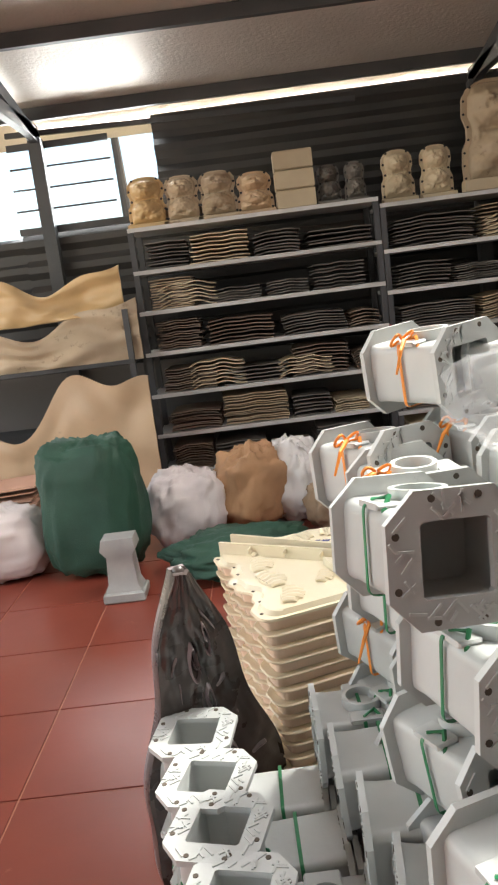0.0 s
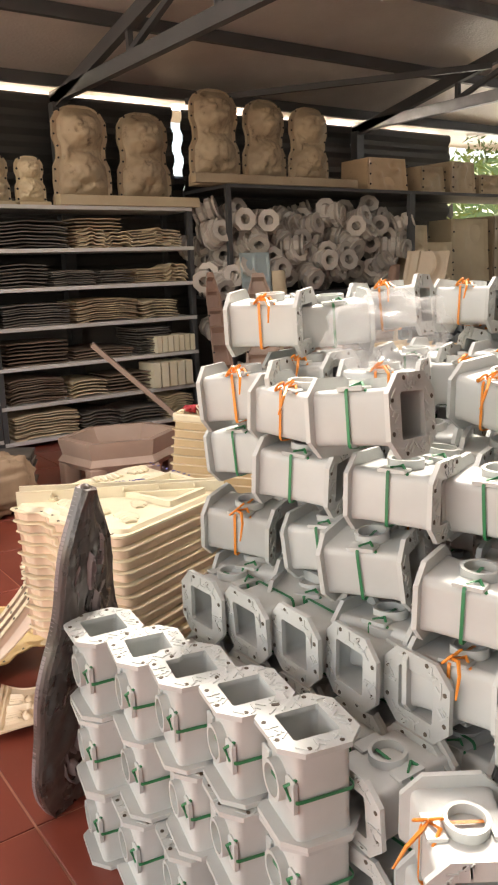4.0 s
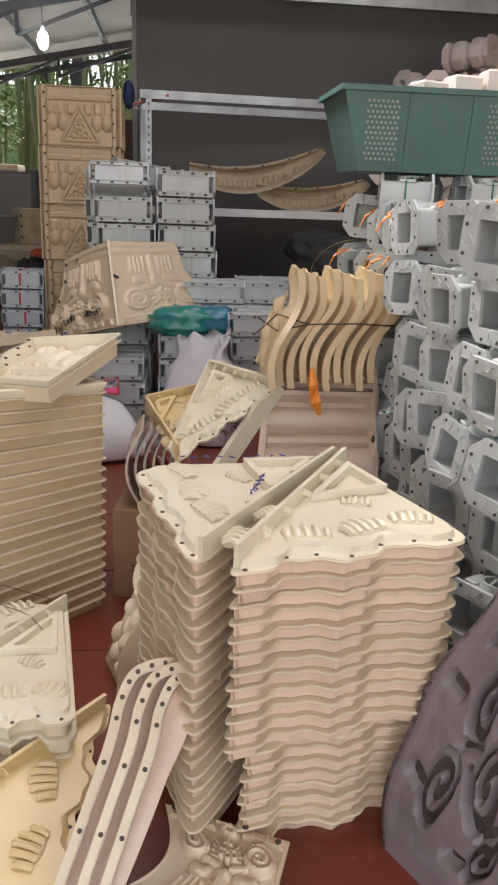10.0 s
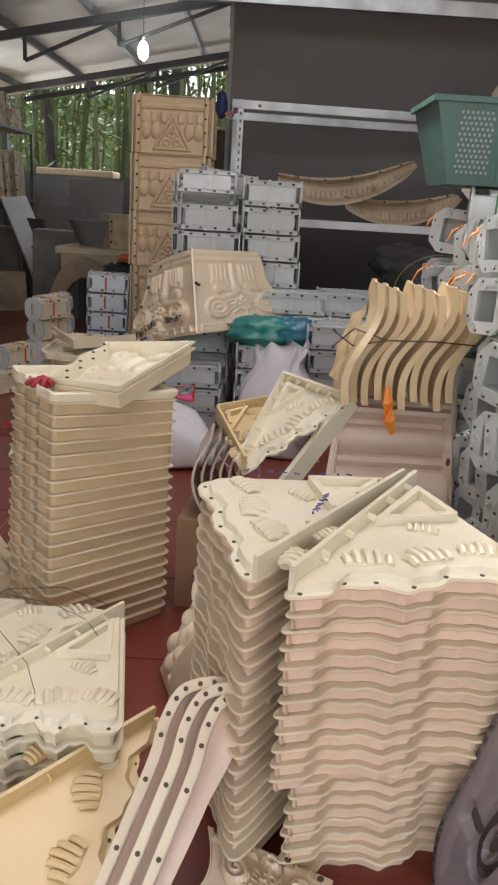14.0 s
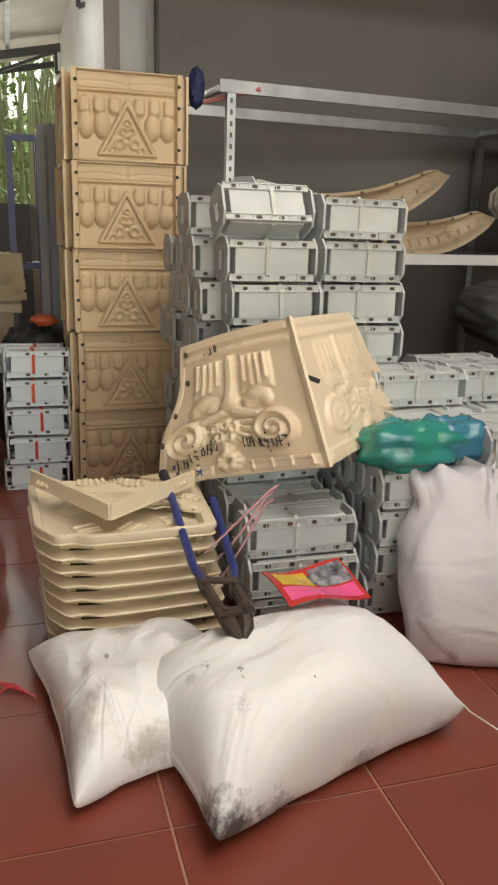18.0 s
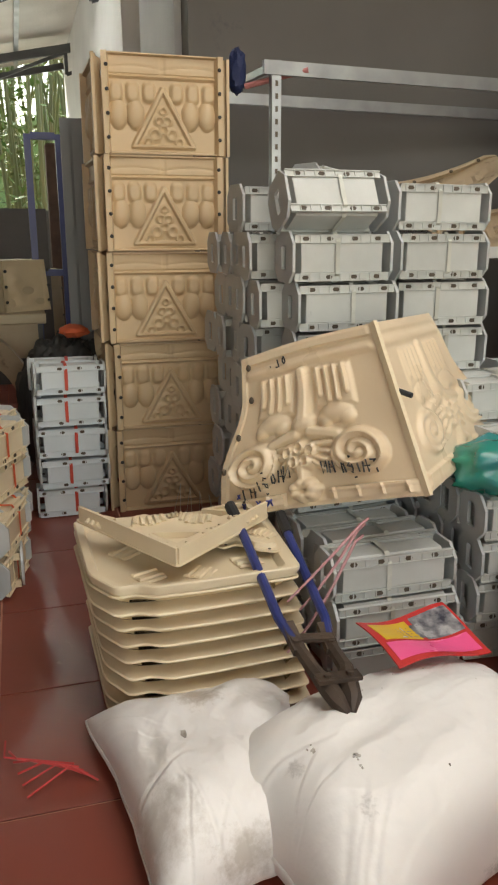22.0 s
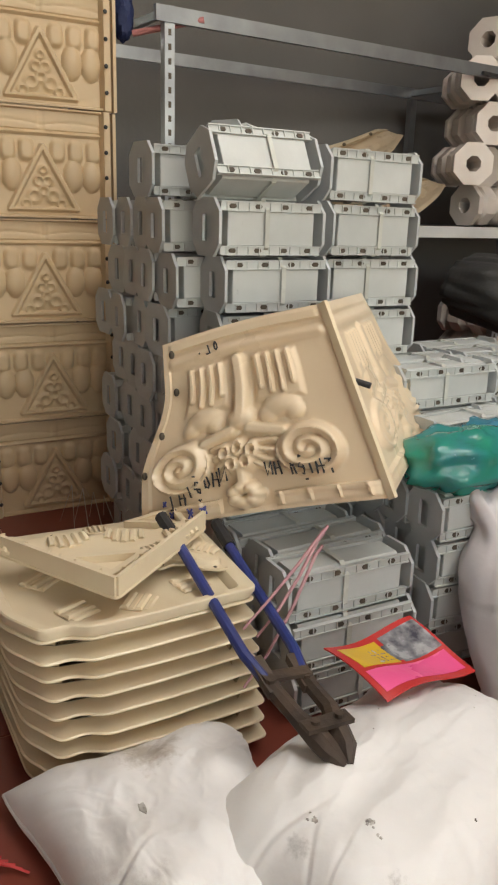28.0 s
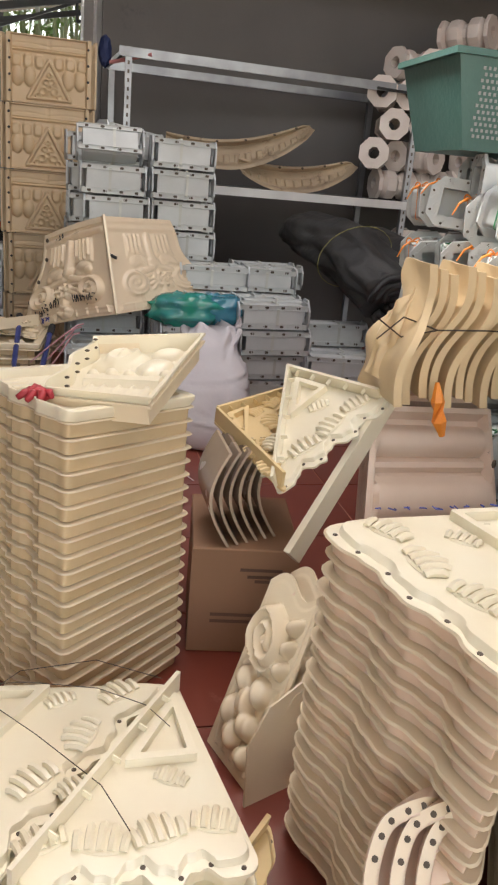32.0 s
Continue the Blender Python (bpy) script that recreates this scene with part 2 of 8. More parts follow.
def pmat(name, c1, c2, rough=0.5, metal=0.0, big=2.0, fine=45.0, bump=0.15, vary=0.12, spot=None, spots=0.0, coat=0.0, sss=0.0, detail=6.0, stretch=(1, 1, 1)):
    """Two-scale procedural surface: broad blotches between c1 and c2, fine grain in bump and gloss, single things varied a little."""
    m = bpy.data.materials.new(name)
    m.use_nodes = True
    n, l = m.node_tree.nodes, m.node_tree.links
    bsdf = n["Principled BSDF"]
    tc, info = n.new("ShaderNodeTexCoord"), n.new("ShaderNodeObjectInfo")
    mp = n.new("ShaderNodeMapping")
    mp.inputs["Scale"].default_value = stretch
    shift = n.new("ShaderNodeVectorMath")
    shift.operation = "ADD"
    mul = n.new("ShaderNodeVectorMath")
    mul.operation = "SCALE"
    mul.inputs[0].default_value = (7.3, 3.1, 5.7)
    l.new(info.outputs["Random"], mul.inputs["Scale"])
    l.new(tc.outputs["Object"], shift.inputs[0])
    l.new(mul.outputs[0], shift.inputs[1])
    l.new(shift.outputs[0], mp.inputs["Vector"])
    n1, n2 = n.new("ShaderNodeTexNoise"), n.new("ShaderNodeTexNoise")
    for node, s in ((n1, big), (n2, fine)):
        node.inputs["Scale"].default_value = s
        node.inputs["Detail"].default_value = detail
        l.new(mp.outputs[0], node.inputs["Vector"])
    ramp = n.new("ShaderNodeValToRGB")
    ramp.color_ramp.elements[0].position, ramp.color_ramp.elements[1].position = 0.32, 0.68
    ramp.color_ramp.elements[0].color, ramp.color_ramp.elements[1].color = (*c1, 1), (*c2, 1)
    l.new(n1.outputs[0], ramp.inputs[0])
    last = ramp.outputs[0]
    if spot:
        sr = n.new("ShaderNodeValToRGB")
        sr.color_ramp.elements[0].position, sr.color_ramp.elements[1].position = 0.62 - spots, 0.72 - spots * 0.8
        n3 = n.new("ShaderNodeTexNoise")
        n3.inputs["Scale"].default_value, n3.inputs["Detail"].default_value, n3.inputs["Roughness"].default_value = big * 3.3, 8, 0.7
        l.new(mp.outputs[0], n3.inputs["Vector"])
        l.new(n3.outputs[0], sr.inputs[0])
        mx = n.new("ShaderNodeMixRGB")
        mx.inputs[2].default_value = (*spot, 1)
        l.new(sr.outputs[0], mx.inputs[0])
        l.new(last, mx.inputs[1])
        last = mx.outputs[0]
    hsv = n.new("ShaderNodeHueSaturation")
    rng = n.new("ShaderNodeMapRange")
    rng.inputs["To Min"].default_value, rng.inputs["To Max"].default_value = 1 - vary, 1 + vary
    l.new(info.outputs["Random"], rng.inputs[0])
    l.new(rng.outputs[0], hsv.inputs["Value"])
    l.new(last, hsv.inputs["Color"])
    l.new(hsv.outputs[0], bsdf.inputs["Base Color"])
    rr = n.new("ShaderNodeMapRange")
    rr.inputs["To Min"].default_value, rr.inputs["To Max"].default_value = max(0.03, rough - 0.12), min(1, rough + 0.14)
    l.new(n1.outputs[0], rr.inputs[0])
    l.new(rr.outputs[0], bsdf.inputs["Roughness"])
    bsdf.inputs["Metallic"].default_value = metal
    bsdf.inputs["Coat Weight"].default_value = coat
    if sss:
        bsdf.inputs["Subsurface Weight"].default_value = sss
        bsdf.inputs["Subsurface Radius"].default_value = (0.012, 0.008, 0.004)
    bp = n.new("ShaderNodeBump")
    bp.inputs["Strength"].default_value, bp.inputs["Distance"].default_value = bump, 0.01
    l.new(n2.outputs[0], bp.inputs["Height"])
    l.new(bp.outputs[0], bsdf.inputs["Normal"])
    return m


def glow(name, color, strength):
    m = bpy.data.materials.new(name)
    m.use_nodes = True
    b = m.node_tree.nodes["Principled BSDF"]
    b.inputs["Base Color"].default_value = (*color, 1)
    b.inputs["Emission Color"].default_value, b.inputs["Emission Strength"].default_value = (*color, 1), strength
    return m


# surfaces
TILE = pmat("red_cotto_tile", (0.22, 0.05, 0.032), (0.175, 0.04, 0.026), 0.33, big=1.5, fine=18, bump=0.03, vary=0.07, spot=(0.33, 0.13, 0.09), spots=-0.03)
GROUT = pmat("grout", (0.5, 0.27, 0.2), (0.4, 0.2, 0.14), 0.85, big=6, fine=60, bump=0.2)
WALL = pmat("grey_render", (0.155, 0.148, 0.142), (0.12, 0.115, 0.11), 0.85, big=0.8, fine=30, bump=0.12, spot=(0.09, 0.09, 0.095), spots=-0.02)
PAINT = pmat("white_paint", (0.62, 0.62, 0.62), (0.52, 0.52, 0.53), 0.7, big=1.2, fine=30, bump=0.1)
DARKSHEET = pmat("dark_corrugated_sheet", (0.06, 0.06, 0.063), (0.085, 0.083, 0.08), 0.5, metal=0.5, big=1.5, fine=25, bump=0.08)
FOIL = pmat("foil_insulation", (0.78, 0.74, 0.7), (0.64, 0.6, 0.56), 0.45, metal=0.4, big=1.4, fine=38, bump=0.5, vary=0.05)
STEEL = pmat("dark_painted_steel", (0.075, 0.08, 0.085), (0.1, 0.1, 0.105), 0.5, metal=0.4, big=3, fine=40, bump=0.08)
GALV = pmat("galvanised_steel", (0.42, 0.44, 0.46), (0.3, 0.31, 0.33), 0.42, metal=0.85, big=5, fine=60, bump=0.06)
SHELFW = pmat("pale_painted_shelf_steel", (0.68, 0.67, 0.66), (0.56, 0.56, 0.55), 0.5, metal=0.2, big=4, fine=40, bump=0.05)
CREAM = pmat("cream_plastic", (0.76, 0.66, 0.47), (0.7, 0.58, 0.41), 0.36, big=5, fine=50, bump=0.05, vary=0.05, sss=0.0, spot=(0.72, 0.5, 0.38), spots=-0.02, coat=0.1)
IVORY = pmat("ivory_plastic", (0.8, 0.75, 0.58), (0.76, 0.68, 0.5), 0.32, big=5, fine=50, bump=0.05, vary=0.04, coat=0.15)
PINKISH = pmat("pink_cream_plastic", (0.74, 0.6, 0.48), (0.68, 0.52, 0.41), 0.4, big=5, fine=50, bump=0.05, vary=0.05)
TAN = pmat("tan_plastic", (0.58, 0.42, 0.27), (0.5, 0.36, 0.23), 0.4, big=4, fine=50, bump=0.05, vary=0.08, spot=(0.42, 0.3, 0.2), spots=0.0)
OCHRE = pmat("ochre_plastic", (0.66, 0.47, 0.24), (0.57, 0.39, 0.19), 0.36, big=4, fine=50, bump=0.05, vary=0.06)
OLDTAN = pmat("dusty_tan_plastic", (0.52, 0.42, 0.29), (0.38, 0.29, 0.2), 0.55, big=3, fine=40, bump=0.08, vary=0.15, spot=(0.22, 0.16, 0.11), spots=0.04)
BROWN = pmat("brown_plastic", (0.34, 0.22, 0.17), (0.26, 0.17, 0.13), 0.42, big=3, fine=40, bump=0.06, vary=0.12)
GREYP = pmat("grey_white_plastic", (0.57, 0.59, 0.58), (0.48, 0.5, 0.49), 0.36, big=6, fine=50, bump=0.05, vary=0.07, spot=(0.4, 0.42, 0.42), spots=-0.03)
GREYD = pmat("grey_plastic", (0.36, 0.38, 0.38), (0.29, 0.3, 0.31), 0.45, big=6, fine=50, bump=0.05, vary=0.1)
PALEB = pmat("pale_blue_white_plastic", (0.66, 0.71, 0.74), (0.58, 0.63, 0.66), 0.32, big=6, fine=50, bump=0.04, vary=0.05)
# colour of solid dark discs that stand in for the shade inside holes and slots
HOLE_SHADE = pmat("hole_shade_colour", (0.075, 0.06, 0.045), (0.1, 0.08, 0.06), 0.8)
BLACK = pmat("black_plastic_sheet", (0.024, 0.024, 0.025), (0.045, 0.044, 0.043), 0.6, big=6, fine=25, bump=0.5, spot=(0.07, 0.068, 0.064), spots=-0.02)
WOVEN = pmat("white_woven_sack", (0.8, 0.79, 0.78), (0.72, 0.71, 0.71), 0.5, big=3, fine=34, bump=0.16, spot=(0.62, 0.6, 0.58), spots=-0.05)
PINKSACK = pmat("pinkish_woven_sack", (0.72, 0.68, 0.7), (0.64, 0.6, 0.62), 0.55, big=3, fine=34, bump=0.16)
SOOT = pmat("soot", (0.05, 0.045, 0.04), (0.16, 0.14, 0.13), 0.9, big=12, fine=60, bump=0.3)
BRONZE = pmat("dark_resin", (0.045, 0.035, 0.032), (0.11, 0.09, 0.082), 0.28, big=9, fine=25, bump=0.25, coat=0.3)
CLAY = pmat("mauve_silicone", (0.3, 0.25, 0.255), (0.23, 0.19, 0.197), 0.42, big=6, fine=40, bump=0.2, spot=(0.36, 0.32, 0.32), spots=0.0)
CARTON = pmat("brown_cardboard", (0.33, 0.19, 0.11), (0.27, 0.155, 0.09), 0.8, big=2, fine=60, bump=0.08)
ORANGE = pmat("orange_ribbon", (0.85, 0.3, 0.04), (0.75, 0.24, 0.03), 0.4, big=8, fine=80, bump=0.15)
GREENR = pmat("green_ribbon", (0.03, 0.22, 0.09), (0.02, 0.16, 0.06), 0.4, big=8, fine=80, bump=0.15)
BLUE = pmat("blue_painted_steel", (0.022, 0.036, 0.16), (0.03, 0.045, 0.21), 0.35, big=6, fine=60, bump=0.08)
IRON = pmat("rusty_iron", (0.06, 0.045, 0.038), (0.1, 0.07, 0.05), 0.6, metal=0.4, big=14, fine=60, bump=0.3)
RUBBER = pmat("black_rubber", (0.02, 0.02, 0.022), (0.03, 0.03, 0.032), 0.6)
REDR = pmat("red_rubber", (0.4, 0.03, 0.04), (0.3, 0.02, 0.03), 0.5, big=10, fine=60)
BASKET = pmat("green_basket_plastic", (0.05, 0.13, 0.11), (0.04, 0.1, 0.085), 0.45, big=4, fine=50)
WIRE = pmat("wire", (0.08, 0.07, 0.06), (0.12, 0.1, 0.08), 0.4, metal=0.8)
ink = pmat("black_marker", (0.02, 0.02, 0.025), (0.03, 0.03, 0.035), 0.5)
inkb = pmat("blue_marker", (0.06, 0.07, 0.3), (0.05, 0.06, 0.25), 0.5)
SCUFF = pmat("grey_dirt", (0.3, 0.28, 0.25), (0.6, 0.58, 0.55), 0.8, big=30, fine=60, bump=0.2, spot=(0.12, 0.11, 0.1), spots=0.05)
CAPC = pmat("peach_cream_plastic", (0.78, 0.64, 0.46), (0.72, 0.58, 0.41), 0.3, big=4, fine=50, bump=0.05, vary=0.04, coat=0.2)
SMUDGE = pmat("sooty_cloth", (0.5, 0.48, 0.46), (0.32, 0.3, 0.28), 0.8, big=16, fine=60, bump=0.2, spot=(0.07, 0.06, 0.055), spots=0.1)



def stained(name, base, colour, places):
    """The base cloth with soft dirt round the given places (x, y, z, reach, strength), broken up by noise."""
    m = base.copy()
    m.name = name
    n, l = m.node_tree.nodes, m.node_tree.links
    bsdf = n["Principled BSDF"]
    last = bsdf.inputs["Base Color"].links[0].from_socket
    tc = n.new("ShaderNodeTexCoord")
    grain = n.new("ShaderNodeTexNoise")
    grain.inputs["Scale"].default_value, grain.inputs["Detail"].default_value, grain.inputs["Roughness"].default_value = 26, 8, 0.75
    l.new(tc.outputs["Object"], grain.inputs["Vector"])
    for x, y, z, reach, strength in places:
        far = n.new("ShaderNodeVectorMath")
        far.operation = "DISTANCE"
        far.inputs[1].default_value = (x, y, z)
        l.new(tc.outputs["Object"], far.inputs[0])
        near = n.new("ShaderNodeMapRange")
        near.inputs["From Min"].default_value, near.inputs["From Max"].default_value = 0.0, reach
        near.inputs["To Min"].default_value, near.inputs["To Max"].default_value = 0.42, -0.3
        l.new(far.outputs["Value"], near.inputs[0])
        both = n.new("ShaderNodeMath")
        l.new(grain.outputs[0], both.inputs[0])
        l.new(near.outputs[0], both.inputs[1])
        edge = n.new("ShaderNodeMapRange")
        edge.inputs["From Min"].default_value, edge.inputs["From Max"].default_value = 0.5, 0.78
        edge.inputs["To Max"].default_value = strength
        l.new(both.outputs[0], edge.inputs[0])
        mix = n.new("ShaderNodeMixRGB")
        mix.inputs[2].default_value = (*colour, 1)
        l.new(edge.outputs[0], mix.inputs[0])
        l.new(last, mix.inputs[1])
        last = mix.outputs[0]
    l.new(last, bsdf.inputs["Base Color"])
    return m


# ---- building ----
EAVE_Y, EAVE_Z, SLOPE = 6.4, 2.86, 0.2
RIDGE_Y = -1.0
roof_z = lambda y: EAVE_Z + SLOPE * (EAVE_Y - y)
X0, X1, YS = -4.8, 13.5, -3.2


def structure(name, shape, mat, label="", sharp=35):
    return solid(name, shape, mat, label, name.split("_")[0], kind="structure", sharp=sharp)


structure("ground", Shape().box(-400, 400, -400, 400, -0.4, -0.06), pmat("earth", (0.3, 0.21, 0.13), (0.22, 0.18, 0.1), 0.9, big=0.5, fine=6, bump=0.3), "bare brown earth round the shed")
floor = structure("floor", Shape().box(X0, X1, YS, EAVE_Y, -0.06, -0.005), GROUT, "pale reddish grout bed under the tiles")

# wall behind the galvanised rack, ending at a pale column
structure("wall_east", Shape().box(5.62, 5.8, YS, 2.42, 0, 4.5), WALL, "dark grey rendered wall, slightly stained")
structure("wall_return", Shape().box(5.804, 7.0, 2.26, 2.46, 0, 4.2), PAINT, "white-painted return wall, scuffed and stained")
structure("wall_south", Shape().box(X0, 5.62, YS - 0.15, YS, 0, 4.5), WALL, "plain grey rendered wall")
structure("wall_partition", Shape().box(7.3, X1, 2.4, 2.54, 0, 4.0), PAINT, "dull white partition wall running back")

# side wall of corrugated sheet with a window, a gap under the eaves and an open stretch further back


def corrugated(x0, x1, z0, z1, y, pitch=0.2, amp=0.018):
    s = Shape()
    n = max(2, int((z1 - z0) / 0.025))
    prof = []
    for i in range(n + 1):
        z = z0 + (z1 - z0) * i / n
        k = (z / pitch) % 1.0
        prof.append((y + amp * (1 if k < 0.42 else -1 if 0.5 < k < 0.92 else 0), z))
    ring = lambda x: [(x, a, z) for a, z in prof] + [(x, a + 0.006, z) for a, z in reversed(prof)]
    return s.rings([ring(x0), ring(x1)])


structure("wall_north_low", Shape().box(X0, X1, EAVE_Y, EAVE_Y + 0.12, 0, 0.9), WALL, "low grey rendered plinth wall")
for k, (xa, xb, za, zb) in enumerate(((X0, -2.4, 0.9, 2.8), (-2.4, -1.75, 0.9, 2.0), (-1.75, -0.6, 0.9, 2.02), (-0.6, 3.06, 0.9, 2.8), (3.06, 3.16, 0.9, 2.2), (3.16, 5.3, 0.9, 2.79), (5.3, 6.9, 0.9, 2.8), (6.9, X1, 0.9, 1.55))):
    structure("wall_north_sheet_%d" % (k + 1), corrugated(xa, xb, za, zb, EAVE_Y + 0.05), DARKSHEET, "dark corrugated steel wall sheet")
win = structure("window_1", Shape().bar((-1.75, 6.42, 2.04), (-0.6, 6.42, 2.04), 0.05, 0.05), STEEL, "open barred window in dark steel frame")
for z in (2.2, 2.36, 2.52):
    part("window_bar", Shape().bar((-1.75, 6.42, z), (-0.95, 6.42, z), 0.012, 0.014), STEEL, win)
part("window_rail", Shape().bar((-1.75, 6.42, 2.68), (-0.95, 6.42, 2.68), 0.02, 0.05), STEEL, win)
part("window_head", Shape().bar((-1.75, 6.44, 2.78), (1.0, 6.44, 2.72), 0.03, 0.04), STEEL, win)

# roof: foil-lined sheets on purlins and trusses
roof = Shape()
# added unseen opening for light from above: x from -0.5 to 3.3, y from 0.65 to 2.95
under = lambda y: roof_z(y) if y >= RIDGE_Y else roof_z(RIDGE_Y) - SLOPE * (RIDGE_Y - y)


def roof_sheet(x0, x1, ys):
    ring = lambda x: [(x, y, under(y)) for y in ys] + [(x, y, under(y) + 0.05) for y in reversed(ys)]
    roof.rings([ring(x0), ring(x1)])


roof_sheet(X0, -0.5, (EAVE_Y + 0.5, RIDGE_Y, YS - 0.3))
roof_sheet(3.3, X1, (EAVE_Y + 0.5, RIDGE_Y, YS - 0.3))
roof_sheet(-0.5, 3.3, (EAVE_Y + 0.5, 2.95))
roof_sheet(-0.5, 3.3, (0.65, RIDGE_Y, YS - 0.3))
structure("ceiling", roof, FOIL, "silver foil-lined sloping metal roof with an added unseen opening")
for y in (6.2, 5.2, 4.2, 3.2, 2.2, 1.2, 0.2):
    z = roof_z(y) - 0.045
    structure("trim_purlin", Shape().bar((X0, y, z), (X1, y, z), 0.05, 0.09), STEEL if y > 4.5 else GALV, "steel roof purlin")
for x in (-1.5, 1.9, 5.3, 8.7, 12.1):
    truss = thing("roof_truss", "dark painted steel roof truss with diagonal webs", "truss", "roof trusses")
    tz = lambda y: roof_z(y) - 0.15
    part("top_chord", Shape().bar((x, 6.4, tz(6.4)), (x, RIDGE_Y, tz(RIDGE_Y)), 0.06, 0.1), STEEL, truss)
    if x < 6:
        part("bottom_chord", Shape().bar((x, 6.4, 2.76), (x, YS, 2.72), 0.06, 0.1), STEEL if x < 5 else GALV, truss)
    prev = None
    for i, y in enumerate((5.0, 3.9, 2.6, 1.2, -0.3)):
        part("post", Shape().bar((x, y, 2.8 if x < 6 else tz(y) - 0.3), (x, y, tz(y) - 0.04), 0.04, 0.04), STEEL, truss)
        if i:
            part("diagonal", Shape().bar((x, prev, 2.8 if x < 6 else tz(prev) - 0.3), (x, y, tz(y) - 0.04), 0.04, 0.04), STEEL, truss)
        prev = y
    col = solid("steel_column", Shape().box(x - 0.05, x + 0.05, 6.3, 6.396, 0, 2.72, 0.006), STEEL, "dark painted square steel column against the side wall", "column", "steel columns")
solid("roof_brace", Shape().bar((3.0, 6.1, 2.78), (5.26, 4.6, 3.0), 0.05, 0.05), STEEL, "diagonal dark steel brace under the roof", "brace")

# hanging bulb
bulb = thing("light_bulb", "lit white bulb hanging on a thin cord from the roof", "lamp", m=pose(8.27, 3.55, 2.82))
part("glass", Shape().blob((0, 0, -0.02), (0.06, 0.06, 0.1)), glow("bulb_glow", (1, 0.98, 0.95), 40), bulb)
part("socket", Shape().cyl((0, 0, 0.05), (0, 0, 0.12), 0.022), PAINT, bulb)
part("cord", Shape().cyl((0, 0, 0.12), (0, 0, 0.6), 0.004, n=6), RUBBER, bulb)

# ---- stacked triangular bracket moulds ----
def bracket_outline(a, b, c, amp=0.03, waves=3, steps=60, ra=0.05, rc=0.04):
    """Straight from a to b to c, scalloped back from c to a; rounded at the corners."""
    pts = rounded([tuple(a), tuple(b), tuple(c)], [ra, 0.018, rc], 6)
    return pts + wavy(pts[-1], pts[0], amp, waves, steps)


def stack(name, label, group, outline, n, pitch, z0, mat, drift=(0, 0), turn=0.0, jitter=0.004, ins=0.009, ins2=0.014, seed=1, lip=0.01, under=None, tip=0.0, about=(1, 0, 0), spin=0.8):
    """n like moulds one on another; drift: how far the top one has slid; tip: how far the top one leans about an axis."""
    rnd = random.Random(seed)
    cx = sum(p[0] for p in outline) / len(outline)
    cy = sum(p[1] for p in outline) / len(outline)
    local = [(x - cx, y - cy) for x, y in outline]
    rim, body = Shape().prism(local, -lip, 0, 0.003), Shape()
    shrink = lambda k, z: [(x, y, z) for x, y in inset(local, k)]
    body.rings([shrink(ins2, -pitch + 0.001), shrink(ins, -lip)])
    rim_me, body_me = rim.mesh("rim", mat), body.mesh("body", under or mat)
    out = []
    for i in range(n):
        k = (i + 1) / n - 1.0
        m = pose(cx + drift[0] * k + rnd.uniform(-jitter, jitter), cy + drift[1] * k + rnd.uniform(-jitter, jitter), z0 + pitch * (i + 1), rnd.uniform(-0.4, 0.4) * spin, rnd.uniform(-0.4, 0.4) * spin, rnd.uniform(-spin, spin) + turn * k)
        m = m @ Matrix.Rotation(radians(tip * (i + 1) / n), 4, Vector(about))
        ob = thing(name, label, "mould", group, m)
        part("rim", rim_me, mat, ob)
        part("body", body_me, mat, ob)
        out.append(ob)
    return out


